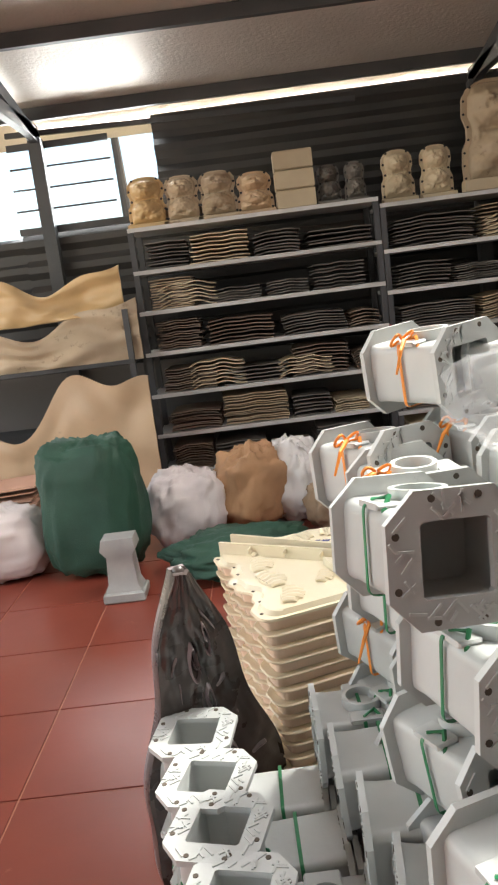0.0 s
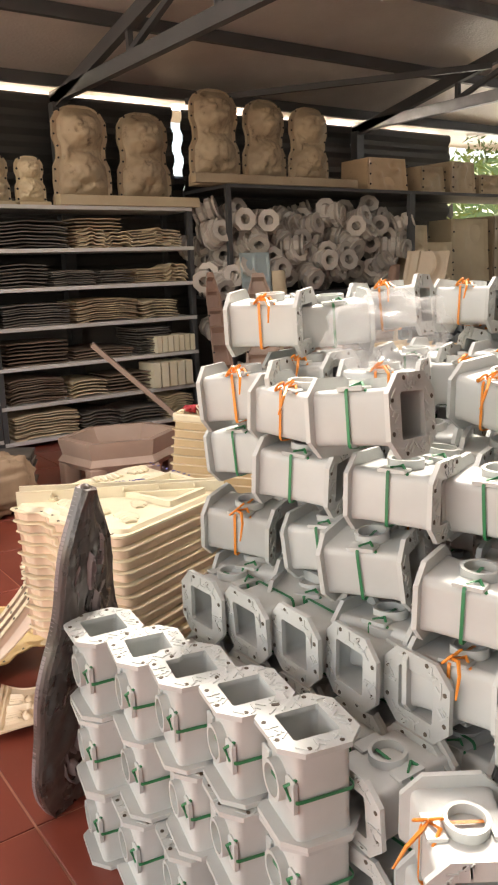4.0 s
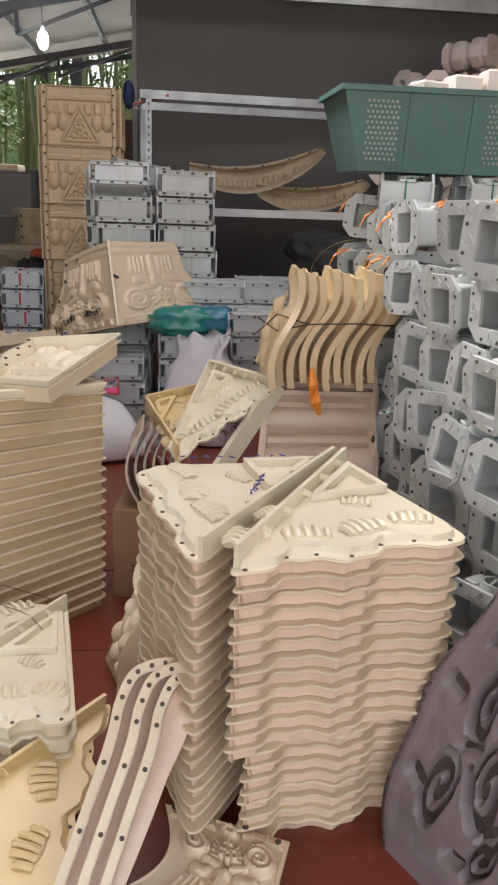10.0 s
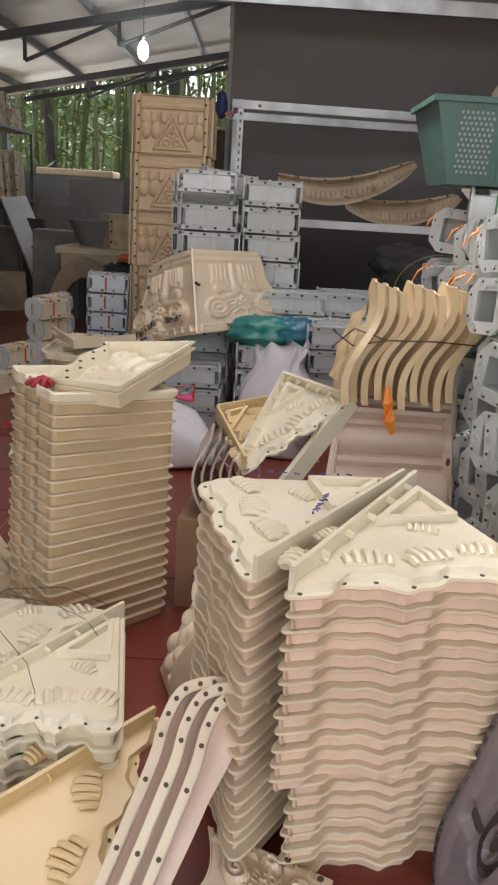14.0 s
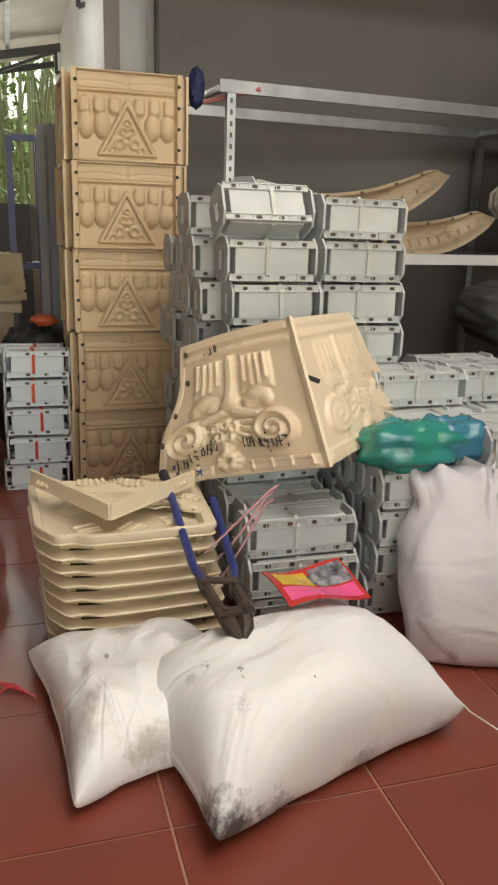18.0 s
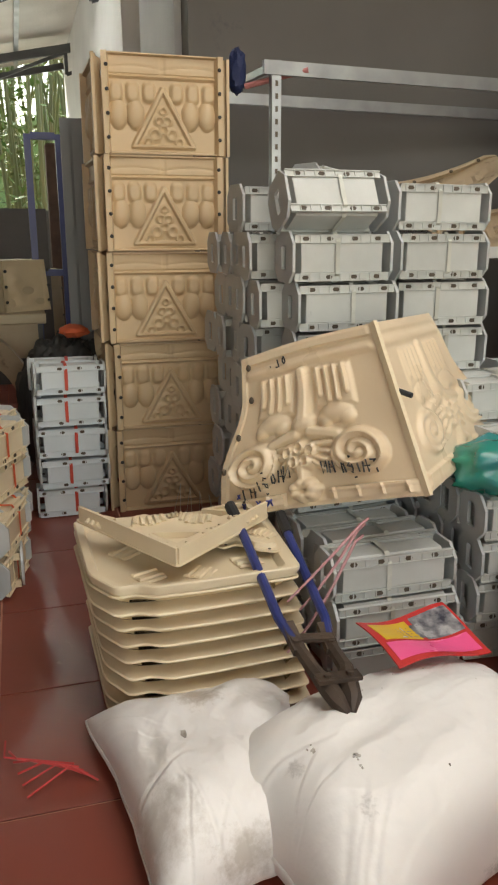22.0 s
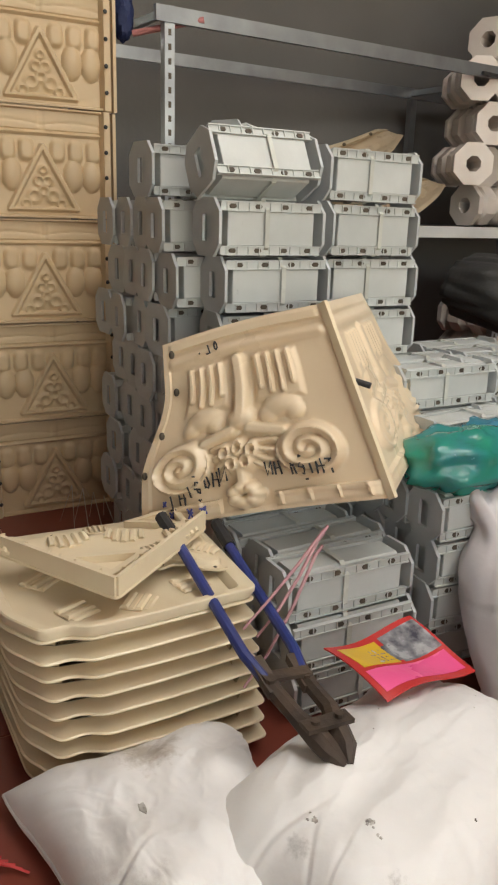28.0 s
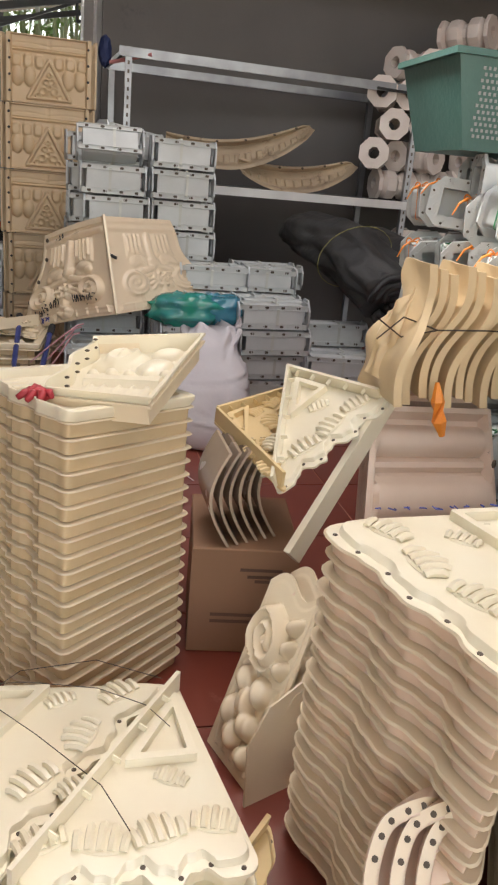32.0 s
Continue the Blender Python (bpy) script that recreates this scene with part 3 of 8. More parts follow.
def bracket_top(a, b, c, z, mat, label, group, flip=1, m=None, rims=(1, 1), waves=3, amp=0.03, ra=0.05, rc=0.04):
    """The open top bracket mould: scalloped flange, raised body with a triangular well, stepped scroll blocks, upright walls on the straight sides and bolt holes."""
    outline = bracket_outline(a, b, c, amp=amp * flip, waves=waves, ra=ra, rc=rc)
    a, b, c = Vector(a), Vector(b), Vector(c)
    e1, e2 = (a - b).normalized(), (c - b).normalized()
    l1, l2 = (a - b).length, (c - b).length
    cs = b + e1 * l1 * 0.25 + e2 * l2 * 0.25

    def reach(poly, d):
        """Distance from the middle to an outline along a direction."""
        best = 0.0
        for i in range(len(poly)):
            p, q = Vector(poly[i]) - cs, Vector(poly[(i + 1) % len(poly)]) - cs
            e = q - p
            k = d.x * e.y - d.y * e.x
            if abs(k) < 1e-9:
                continue
            t = (p.x * e.y - p.y * e.x) / k
            w = (p.x * d.y - p.y * d.x) / k
            if t > 0 and -1e-6 <= w <= 1 + 1e-6:
                best = max(best, t)
        return best

    hyp = (c - a).normalized()
    span = (c - a).length
    far = abs((b - a).x * hyp.y - (b - a).y * hyp.x)
    inner = Vector((-hyp.y, hyp.x))
    inner = inner if inner.dot(b - a) > 0 else -inner
    place = lambda f, g: a + hyp * span * f + inner * far * g

    def height(q, edge):
        """Outer flange, then a raised plateau."""
        return 0.012 * step_to(edge - 0.02, 0.006)

    cut = [1.0, 1.0, 0.985, 0.95, 0.92, 0.9, 0.88] + [0.86 - 0.84 * k / 26 for k in range(27)]
    sh = Shape()
    loops = []
    for k, f in enumerate(cut):
        loop = []
        for p in outline:
            o = Vector(p) - cs
            q = cs + o * f
            loop.append((q.x, q.y, z - 0.006 if k == 0 else z + height(q, o.length * (1 - f))))
        loops.append(loop)
    sh.rings(loops)
    ob = thing("bracket_mold", label, "mould", group, m)
    part("tray", sh, mat, ob, sharp=28)
    # upright walls with small ribs along the straight sides
    for on, e, o, ln in ((rims[0], e1, e2, l1), (rims[1], e2, e1, l2)):
        if not on:
            continue
        n = (o - e * o.dot(e)).normalized()
        p, q = b + e * 0.008 + n * 0.006, b + e * (ln - 0.035) + n * 0.006
        part("wall", Shape().bar((p.x, p.y, z + 0.022), (q.x, q.y, z + 0.022), 0.009, 0.044), mat, ob)
        for k in range(5):
            f = b + e * ln * (0.15 + 0.16 * k)
            g, h = f + n * 0.011, f + n * 0.028
            part("rib", Shape().bar((g.x, g.y, z + 0.034), (h.x, h.y, z + 0.03), 0.003, 0.012), mat, ob)
    # raised triangular frame round a well, and stepped scroll blocks along the scalloped side
    frame_at = lambda k: [tuple(b.lerp(p, 0.5) + (cs - b.lerp(p, 0.5)) * k) for p in (b, b + (a - b) * 1.12, b + (c - b) * 1.12)]
    outer, hole = rounded(inset(frame_at(0.0), 0.03), 0.008, 2), rounded(inset(frame_at(0.0), 0.046), 0.005, 2)
    part("well_frame", Shape().hollow(outer, hole, z + 0.01, z + 0.03), mat, ob)
    for f, g, r, ang in ((0.17, 0.19, 0.046, 0.3), (0.39, 0.16, 0.05, -0.2), (0.62, 0.17, 0.05, 0.2), (0.84, 0.19, 0.044, -0.3), (0.3, 0.42, 0.034, 0.5), (0.7, 0.42, 0.034, -0.5)):
        block = Shape()
        ax = (hyp * math.cos(ang) + inner * math.sin(ang)).normalized()
        ay = Vector((-ax.y, ax.x)) if Vector((-ax.y, ax.x)).dot(inner) > 0 else Vector((ax.y, -ax.x))
        o = place(f, g)
        base = [o + ax * r * math.cos(t) * 0.8 + ay * r * 0.8 * (math.sin(t) if math.sin(t) > 0 else 0.45 * math.sin(t)) for t in [2 * math.pi * n / 20 for n in range(20)]]
        block.prism([tuple(p) for p in base], z + 0.004, z + 0.0155, 0.0025)
        for k in range(5):
            x = (k - 2) * 0.36 * r
            p, q = o + ax * x - ay * r * 0.22, o + ax * x * 1.1 + ay * r * (0.86 - 0.1 * (k - 2) ** 2)
            block.tube([(p.x, p.y, z + 0.014), (p.lerp(q, 0.3).x, p.lerp(q, 0.3).y, z + 0.019), (p.lerp(q, 0.75).x, p.lerp(q, 0.75).y, z + 0.018), (q.x, q.y, z + 0.013)], r * 0.15, 6)
        part("scroll_block", block, mat, ob)
    for f in (0.08, 0.22, 0.38, 0.52, 0.68, 0.82, 0.94):
        q = a.lerp(c, f)
        d = (q - cs).normalized()
        p = cs + d * (reach(outline, d) - 0.013)
        part("bolt_hole", Shape().cyl((p.x, p.y, z - 0.003), (p.x, p.y, z + 0.0012), 0.0045, n=8), HOLE_SHADE, ob)
    return ob


def bracket_at(a, b, c, mat, label, group, flip=1, rims=(1, 1)):
    """The same mould on any three places: b its square corner, scalloped from c to a."""
    a, b, c = Vector(a), Vector(b), Vector(c)
    x = (a - b).normalized()
    n = x.cross(c - b).normalized()
    y = n.cross(x)
    m = Matrix((x, y, n)).transposed().to_4x4()
    m.translation = b
    return bracket_top(((a - b).length, 0), (0, 0), ((c - b).dot(x), (c - b).dot(y)), 0, mat, label, group, flip, m, rims)


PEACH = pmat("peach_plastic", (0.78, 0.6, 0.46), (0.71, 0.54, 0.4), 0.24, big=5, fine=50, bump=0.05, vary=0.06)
L1, K1, C1, R1 = (0.33, 2.2), (0.37, 1.725), (-0.2, 2.045), (-0.06, 1.55)
C0 = (-0.165, 2.075)
o1 = bracket_outline(L1, K1, C0, amp=0.014, waves=2, rc=0.075, ra=0.07)
o2 = bracket_outline(R1, (K1[0], K1[1] - 0.015), (C1[0] + 0.01, C1[1] - 0.02), amp=-0.03, waves=2)
lab = "cream plastic triangular bracket mould in a tall stack on the floor"
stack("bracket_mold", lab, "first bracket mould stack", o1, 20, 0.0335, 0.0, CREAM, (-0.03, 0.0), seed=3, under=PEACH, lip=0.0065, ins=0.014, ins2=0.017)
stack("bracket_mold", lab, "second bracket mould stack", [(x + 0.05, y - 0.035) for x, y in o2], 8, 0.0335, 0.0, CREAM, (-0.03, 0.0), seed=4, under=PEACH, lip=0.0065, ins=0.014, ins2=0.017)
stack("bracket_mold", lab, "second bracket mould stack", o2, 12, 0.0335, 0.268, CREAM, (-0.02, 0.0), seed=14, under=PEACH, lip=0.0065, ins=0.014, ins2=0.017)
top1 = bracket_top(L1, K1, C0, 0.671, IVORY, "ivory open bracket mould with blue writing, on the stack top", "bracket mould tops", rims=(0, 1), waves=2, amp=0.014, ra=0.07, rc=0.075)
bracket_top(R1, (K1[0], K1[1] - 0.015), (C1[0] + 0.01, C1[1] - 0.02), 0.671, IVORY, "ivory open bracket mould with ribs, on the stack top", "bracket mould tops", -1, rims=(0, 1), waves=2)
rnd = random.Random(15)
for i, (p, q) in enumerate((((0.315, 2.09), (0.33, 1.86)), ((0.2, 1.92), (0.1, 1.95)))):
    p, q = Vector(p), Vector(q)
    for k in range(9):
        g = p.lerp(q, k / 8)
        st = [(g.x + rnd.uniform(-0.008, 0.008), g.y + rnd.uniform(-0.008, 0.008), 0.7035) for _ in range(4)]
        part("marker_stroke", Shape().tube(st, 0.0014, 4), inkb, top1, "blue handwritten stroke")

# low stack of bracket moulds
T1, T2, T3, T4 = (0.55, 2.83), (0.535, 2.385), (0.05, 2.305), (0.04, 2.74)
o3 = bracket_outline(T2, T1, T4, amp=-0.03)
o4 = bracket_outline((T4[0], T4[1] - 0.03), (T2[0] - 0.01, T2[1] + 0.0), T3, amp=0.03)
stack("bracket_mold", "ivory triangular bracket mould in a low stack on the red tiles", "low bracket mould stack", o3, 5, 0.042, 0, IVORY, seed=5)
stack("bracket_mold", "ivory triangular bracket mould in a low stack on the red tiles", "low bracket mould stack", o4, 5, 0.042, 0, IVORY, seed=6)
bracket_top(T2, T1, T4, 0.211, IVORY, "ivory open bracket mould tied with wire", "bracket mould tops", -1, rims=(0, 0))
bracket_top((T4[0], T4[1] - 0.03), (T2[0] - 0.01, T2[1]), T3, 0.211, IVORY, "ivory open bracket mould with a row of bolt holes", "bracket mould tops", 1, rims=(1, 0))

# tall stack of tray moulds
FL, FR, BR, BL = (0.70, 2.615), (1.0, 2.30), (1.33, 2.56), (1.06, 2.84)
o5 = rounded([FL, FR, BR, BL], [0.035, 0.03, 0.03, 0.03], 5)
o5 = o5 + wavy(o5[-1], o5[0], 0.013, 3, 40)
# amber walls of the tall stack; reused as gap shade in the flat stack
AMBER_SHADE = pmat("amber_plastic_gap_shade", (0.64, 0.5, 0.31), (0.56, 0.43, 0.25), 0.2, big=5, fine=50, bump=0.04, vary=0.08, coat=0.3)
stack("tray_mold", "cream plastic tray mould with a flanged rim in a tall stack", "tall tray mould stack", o5, 20, 0.0355, 0.0, CREAM, (0.09, -0.01), ins=0.012, ins2=0.0125, seed=7, lip=0.0045, under=AMBER_SHADE, tip=5.5, about=(0.7, 0.72, 0), jitter=0.001, spin=0.15)
tt = thing("tray_mold", "cream open tray mould with ribbed wells on the tall stack", "mould", "tall tray mould stack")


def open_tray(ob, outline, z, mat, ribs):
    """The open uppermost tray of a stack: a rounded rim round a shallow well with stepped ribs."""
    cx, cy = sum(p[0] for p in outline) / len(outline), sum(p[1] for p in outline) / len(outline)
    ring = lambda k, h: [(cx + (x - cx) * k, cy + (y - cy) * k, z + h) for x, y in outline]
    part("tray", Shape().rings([ring(0.97, 0.0), ring(1.0, 0.015), ring(1.0, 0.024), ring(0.985, 0.027), ring(0.89, 0.026), ring(0.87, 0.019), ring(0.85, 0.006), ring(0.4, 0.005)]), mat, ob)
    for x, y, ang in ribs:
        ax, ay = Vector((math.cos(ang), math.sin(ang))), Vector((-math.sin(ang), math.cos(ang)))
        for k in range(4):
            c0 = Vector((x, y)) + ax * 0.016 * k
            pts = [c0 + ax * i + ay * j for i, j in ((-0.0085, -0.036), (0.0085, -0.036), (0.0085, 0.036), (-0.0085, 0.036))]
            part("rib", Shape().prism([tuple(p) for p in pts], z + 0.003, z + 0.012 + 0.003 * (k % 2), 0.004), mat, ob)


MID = Vector((sum(p[0] for p in o5) / len(o5), sum(p[1] for p in o5) / len(o5), 0.71))
open_tray(tt, o5, 0.711, IVORY, ((0.9, 2.6, 0.3), (1.0, 2.72, 0.9), (1.08, 2.46, 0.3), (1.16, 2.56, 1.1), (0.98, 2.45, 0.3)))
tt.matrix_world = Matrix.Translation(MID) @ Matrix.Rotation(radians(5.5), 4, Vector((0.7, 0.72, 0))) @ Matrix.Translation(-MID)

# flat stack by the sacks
o6 = rounded([(2.865, 2.75), (3.33, 2.72), (3.36, 3.29), (2.97, 3.28), (2.87, 3.225), (2.875, 3.17), (2.85, 3.13), (2.85, 3.0)], [0.02, 0.02, 0.02, 0.03, 0.02, 0.015, 0.015, 0.02], 4)
# darker bodies put the gaps' shade into colour; the plastic is all cream
stack("bracket_mold", "cream plastic bracket mould in a leaning stack on the floor", "stack beside the sacks", o6, 9, 0.043, 0, CREAM, (0.03, 0.035), ins=0.06, ins2=0.062, seed=8, lip=0.007, under=AMBER_SHADE, jitter=0.005)
open_tray(thing("bracket_mold", "cream open tray mould with stepped ribs, uppermost in the stack", "mould", "stack beside the sacks"), o6, 0.388, CREAM, ((2.93, 3.12, 0.4), (2.95, 2.86, 0.2), (2.92, 2.98, 0.9), (3.1, 3.15, 0.7)))
bracket_at((3.2, 3.2, 0.421), (3.34, 2.73, 0.421), (2.95, 2.77, 0.421), CREAM, "cream open bracket mould on top of the stack", "stack beside the sacks", 1, (0, 0))
bracket_at((3.12, 2.74, 0.468), (2.87, 3.07, 0.452), (3.235, 3.3, 0.47), CREAM, "cream open bracket mould lying askew on the stack", "stack beside the sacks", 1, (1, 1))

# ---- tower of pedestal panel moulds ----


def pyramid_relief(u, v):
    return panel_depth(u, v) * (1 if min(u, 1 - u) < 0.06 else 0.7)


def panel_depth(u, v):
    rim = min(u, 1 - u)
    if rim < 0.06:
        return 0.036 if rim < 0.052 else 0.02
    if v < 0.02 or v > 0.975:
        return 0.036
    if v > 0.8:
        return 0.006 + 0.004 * step_to(abs(u - 0.5) - 0.012, 0.02) - 0.004 * math.exp(-((v - 0.85 - 0.03 * abs(math.sin(u * 6.28))) / 0.012) ** 2)
    if v > 0.75:
        return 0.004 + 0.018 * math.sin(math.pi * (v - 0.75) / 0.05)
    h = 0.004
    apex = 0.66
    inside = v > 0.07 and abs(u - 0.5) < 0.26 * (apex - v) / (apex - 0.07)
    if inside:
        for cu, cv, r in ((0.5, 0.44, 0.035), (0.468, 0.34, 0.042), (0.532, 0.34, 0.042), (0.43, 0.2, 0.055), (0.57, 0.2, 0.055), (0.5, 0.25, 0.045), (0.37, 0.13, 0.04), (0.63, 0.13, 0.04)):
            q = math.hypot((u - cu) / r, (v - cv) / (r * 1.25))
            h = max(h, 0.004 + 0.015 * math.exp(-((q - 0.75) / 0.3) ** 2))
        h = max(h, 0.004 + 0.016 * dome(u, v, 0.5, 0.3, 0.022, 0.03))
    else:
        for cu in (0.115, 0.25, 0.385, 0.615, 0.75, 0.885):
            q = (abs(u - cu) / 0.062) ** 3 + (abs(v - 0.62) / 0.115) ** 3
            h = max(h, 0.004 + 0.024 * step_to(1 - q, 0.9))
        for cu in (0.13, 0.27, 0.73, 0.87):
            h = max(h, 0.004 + 0.034 * dome(u, v, cu, 0.4, 0.075, 0.155))
    tri = max(strip(u, v, (0.25, 0.08), (0.5, apex), 0.014), strip(u, v, (0.75, 0.08), (0.5, apex), 0.014), strip(u, v, (0.25, 0.08), (0.75, 0.08), 0.012))
    return max(h, 0.004 + 0.022 * tri)


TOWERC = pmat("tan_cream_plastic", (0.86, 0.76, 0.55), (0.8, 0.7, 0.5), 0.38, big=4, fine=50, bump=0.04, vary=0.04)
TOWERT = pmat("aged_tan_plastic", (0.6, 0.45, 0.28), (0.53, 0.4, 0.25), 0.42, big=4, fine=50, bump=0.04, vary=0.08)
PX, PH = 4.56, 0.388
pan = None
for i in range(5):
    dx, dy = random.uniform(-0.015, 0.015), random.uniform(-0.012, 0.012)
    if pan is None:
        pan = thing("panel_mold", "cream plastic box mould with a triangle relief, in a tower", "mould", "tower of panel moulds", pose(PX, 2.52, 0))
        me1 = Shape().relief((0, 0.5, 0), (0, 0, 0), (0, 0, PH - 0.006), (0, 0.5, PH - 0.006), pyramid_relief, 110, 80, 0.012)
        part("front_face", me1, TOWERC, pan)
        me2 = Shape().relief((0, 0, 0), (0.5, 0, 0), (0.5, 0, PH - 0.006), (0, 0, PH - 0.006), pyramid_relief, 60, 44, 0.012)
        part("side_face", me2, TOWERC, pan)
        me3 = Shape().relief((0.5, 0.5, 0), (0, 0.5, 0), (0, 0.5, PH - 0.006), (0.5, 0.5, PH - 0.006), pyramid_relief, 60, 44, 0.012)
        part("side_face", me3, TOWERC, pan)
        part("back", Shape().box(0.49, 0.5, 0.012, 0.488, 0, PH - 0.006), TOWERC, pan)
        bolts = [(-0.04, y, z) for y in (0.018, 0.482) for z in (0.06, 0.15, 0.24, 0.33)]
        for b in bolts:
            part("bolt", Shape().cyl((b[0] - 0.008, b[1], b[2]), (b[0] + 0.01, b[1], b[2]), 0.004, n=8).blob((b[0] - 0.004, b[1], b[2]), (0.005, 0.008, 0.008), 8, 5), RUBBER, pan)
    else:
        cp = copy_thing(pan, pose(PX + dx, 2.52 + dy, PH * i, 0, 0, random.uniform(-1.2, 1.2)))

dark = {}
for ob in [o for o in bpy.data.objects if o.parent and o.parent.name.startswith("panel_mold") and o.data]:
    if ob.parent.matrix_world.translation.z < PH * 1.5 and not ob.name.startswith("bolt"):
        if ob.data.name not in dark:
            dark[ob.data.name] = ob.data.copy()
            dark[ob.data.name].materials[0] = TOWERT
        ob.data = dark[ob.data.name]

# ---- strapped bundles of small baluster moulds ----
# duller grey for the end plates: the shade on them is put into the colour
GREY_SHADE = pmat("shaded_grey_plastic", (0.5, 0.52, 0.53), (0.43, 0.45, 0.46), 0.4, big=6, fine=50, bump=0.05, vary=0.08)
STRAP = pmat("clear_strap", (0.55, 0.56, 0.52), (0.45, 0.46, 0.42), 0.3, big=8, fine=60)
ON_SIDE = Matrix.Rotation(radians(90), 4, "X")


def octo(w, h, c):
    """A chamfered rectangle of eight points, standing on z = 0."""
    return [(-w / 2 + c, 0), (w / 2 - c, 0), (w / 2, c), (w / 2, h - c), (w / 2 - c, h), (-w / 2 + c, h), (-w / 2, h - c), (-w / 2, c)]


def small_mold(face, strap, label, group, length=0.375, w=0.13, h=0.13):
    """Lies along y with its smooth faces to both sides."""
    ob = thing("baluster_mold", label, "mould", group)
    half = length / 2
    core = Shape().prism(octo(w - 0.016, h - 0.014, 0.022), -half + 0.034, half - 0.034).turn(Matrix.Translation((0, 0, 0.007)) @ ON_SIDE)
    part("body", core, face, ob)
    ring = [(x, z + h / 2) for x, z in ((-0.017, -0.036), (0.017, -0.036), (0.02, -0.033), (0.02, 0.033), (0.017, 0.036), (-0.017, 0.036), (-0.02, 0.033), (-0.02, -0.033))]
    for y in (-half, half - 0.012):
        part("end_plate", Shape().hollow(octo(w + 0.016, h + 0.004, 0.036), ring, -y - 0.009, -y).turn(ON_SIDE), GREY_SHADE, ob)
    for s in (-1, 1):
        x = s * (w / 2 - 0.006)
        part("face_panel", Shape().box(min(x, x - s * 0.012), max(x, x - s * 0.012), -half + 0.035, half - 0.035, 0.03, h - 0.03, 0.003), face, ob, "smooth pale face panel")
    d = Shape()
    oval = [(-0.011, 0), (-0.007, -0.006), (0.007, -0.006), (0.011, 0), (0.007, 0.006), (-0.007, 0.006)]
    for s in (-1, 1):
        x = s * (w / 2 - 0.0045)
        rb = Shape()
        for z in (0.018, h - 0.018):
            rb.box(min(x - s * 0.0005, x - s * 0.0105), max(x - s * 0.0005, x - s * 0.0105), -half + 0.012, half - 0.012, z - 0.011, z + 0.011)
        for z in (0.018, h - 0.018):
            for y in (-0.125, -0.045, 0.04, 0.12):
                if abs(y) < half - 0.03:
                    d.add([(x - 0.002, y + p, z + q) for p, q in oval] + [(x + 0.002, y + p, z + q) for p, q in oval], [(0, 1, 2, 3, 4, 5), (11, 10, 9, 8, 7, 6)] + [(i, (i + 1) % 6, 6 + (i + 1) % 6, 6 + i) for i in range(6)])
            y = -half + 0.03
            while y < half - 0.02:
                rb.box(min(x, x + s * 0.0035), max(x, x + s * 0.0035), y - 0.0016, y + 0.0016, z - 0.011, z + 0.011)
                y += 0.034
            for e in (-0.011, 0.011):
                rb.box(min(x, x + s * 0.004), max(x, x + s * 0.004), -half + 0.012, half - 0.012, z + e - 0.0015, z + e + 0.0015)
        part("flange", rb, face, ob)
    tagged(part("perforation", d, HOLE_SHADE, ob), kind="stuff")

    y0 = 0.012
    o = octo(w + 0.003, h + 0.003, 0.028)
    part("strap", Shape().hollow([(x, z) for x, z in o], [(x * 0.985, (z - h / 2) * 0.985 + h / 2) for x, z in o], y0, y0 + 0.014).turn(Matrix.Translation((0, 0, -0.0015)) @ ON_SIDE), strap, ob)
    return ob


def pile(master, group, xs, y, layers, z0=0.0, pitch=0.13, seed=1, yaw=0.0, jit=0.008, stagger=0.0):
    """Copies of a mould lying along y: columns at xs, each with its own count of layers."""
    rnd = random.Random(seed)
    for k, x in enumerate(xs):
        n = layers[k] if isinstance(layers, (list, tuple)) else layers
        for i in range(n):
            ob = copy_thing(master, pose(x + (stagger if i % 2 else 0) + rnd.uniform(-jit, jit), y + rnd.uniform(-jit, jit) * 1.5, z0 + pitch * i, rnd.uniform(-0.8, 0.8), 0, yaw + rnd.uniform(-2.5, 2.5) * (1 + jit * 60) + (180 if rnd.random() < 0.5 else 0)))
            tagged(ob, group=group)


LAB_A = "grey-white plastic baluster mould strapped shut, in a tall pile"
bal = small_mold(GREYP, STRAP, LAB_A, "tall pile of strapped moulds", length=0.345, w=0.148, h=0.153)
FX = 3.53
bal.matrix_world = pose(FX, 2.405, 0)
TP = "tall pile of strapped moulds"
pile(bal, TP, [FX], 2.405, 7, 0.155, 0.155, seed=11, jit=0.011)
pile(bal, TP, [FX + 0.155 * k for k in (1, 2, 3, 4)], 2.47, [8, 9, 8, 8], 0, 0.155, seed=12, stagger=0.07, jit=0.012)
pile(bal, TP, [FX + 0.03], 2.035, [9], 0, 0.155, seed=13, jit=0.016)
pile(bal, TP, [FX + 0.19], 2.035, [9], 0, 0.155, seed=16, jit=0.012)
# top row, slipped askew
copy_thing(bal, pose(FX - 0.03, 2.43, 1.262, 0, 28, 2))
copy_thing(bal, pose(FX + 0.19, 2.33, 1.28, 7, 0, 24))
# rows in front, stepping down
low = small_mold(GREYP, STRAP, "grey plastic baluster mould strapped shut, lying in a low pile", "low pile of strapped moulds")
low.matrix_world = pose(2.96, 2.44, 0)
pile(low, "low pile of strapped moulds", [2.97], 2.44, 2, 0.13, seed=21, jit=0.016)
pile(low, "low pile of strapped moulds", [3.1, 3.23, 3.36], 2.44, [3, 3, 4], seed=22, jit=0.016)
pile(low, "low pile of strapped moulds", [2.98, 3.11, 3.24, 3.37], 2.0, [4, 4, 4, 4], seed=23, jit=0.016)
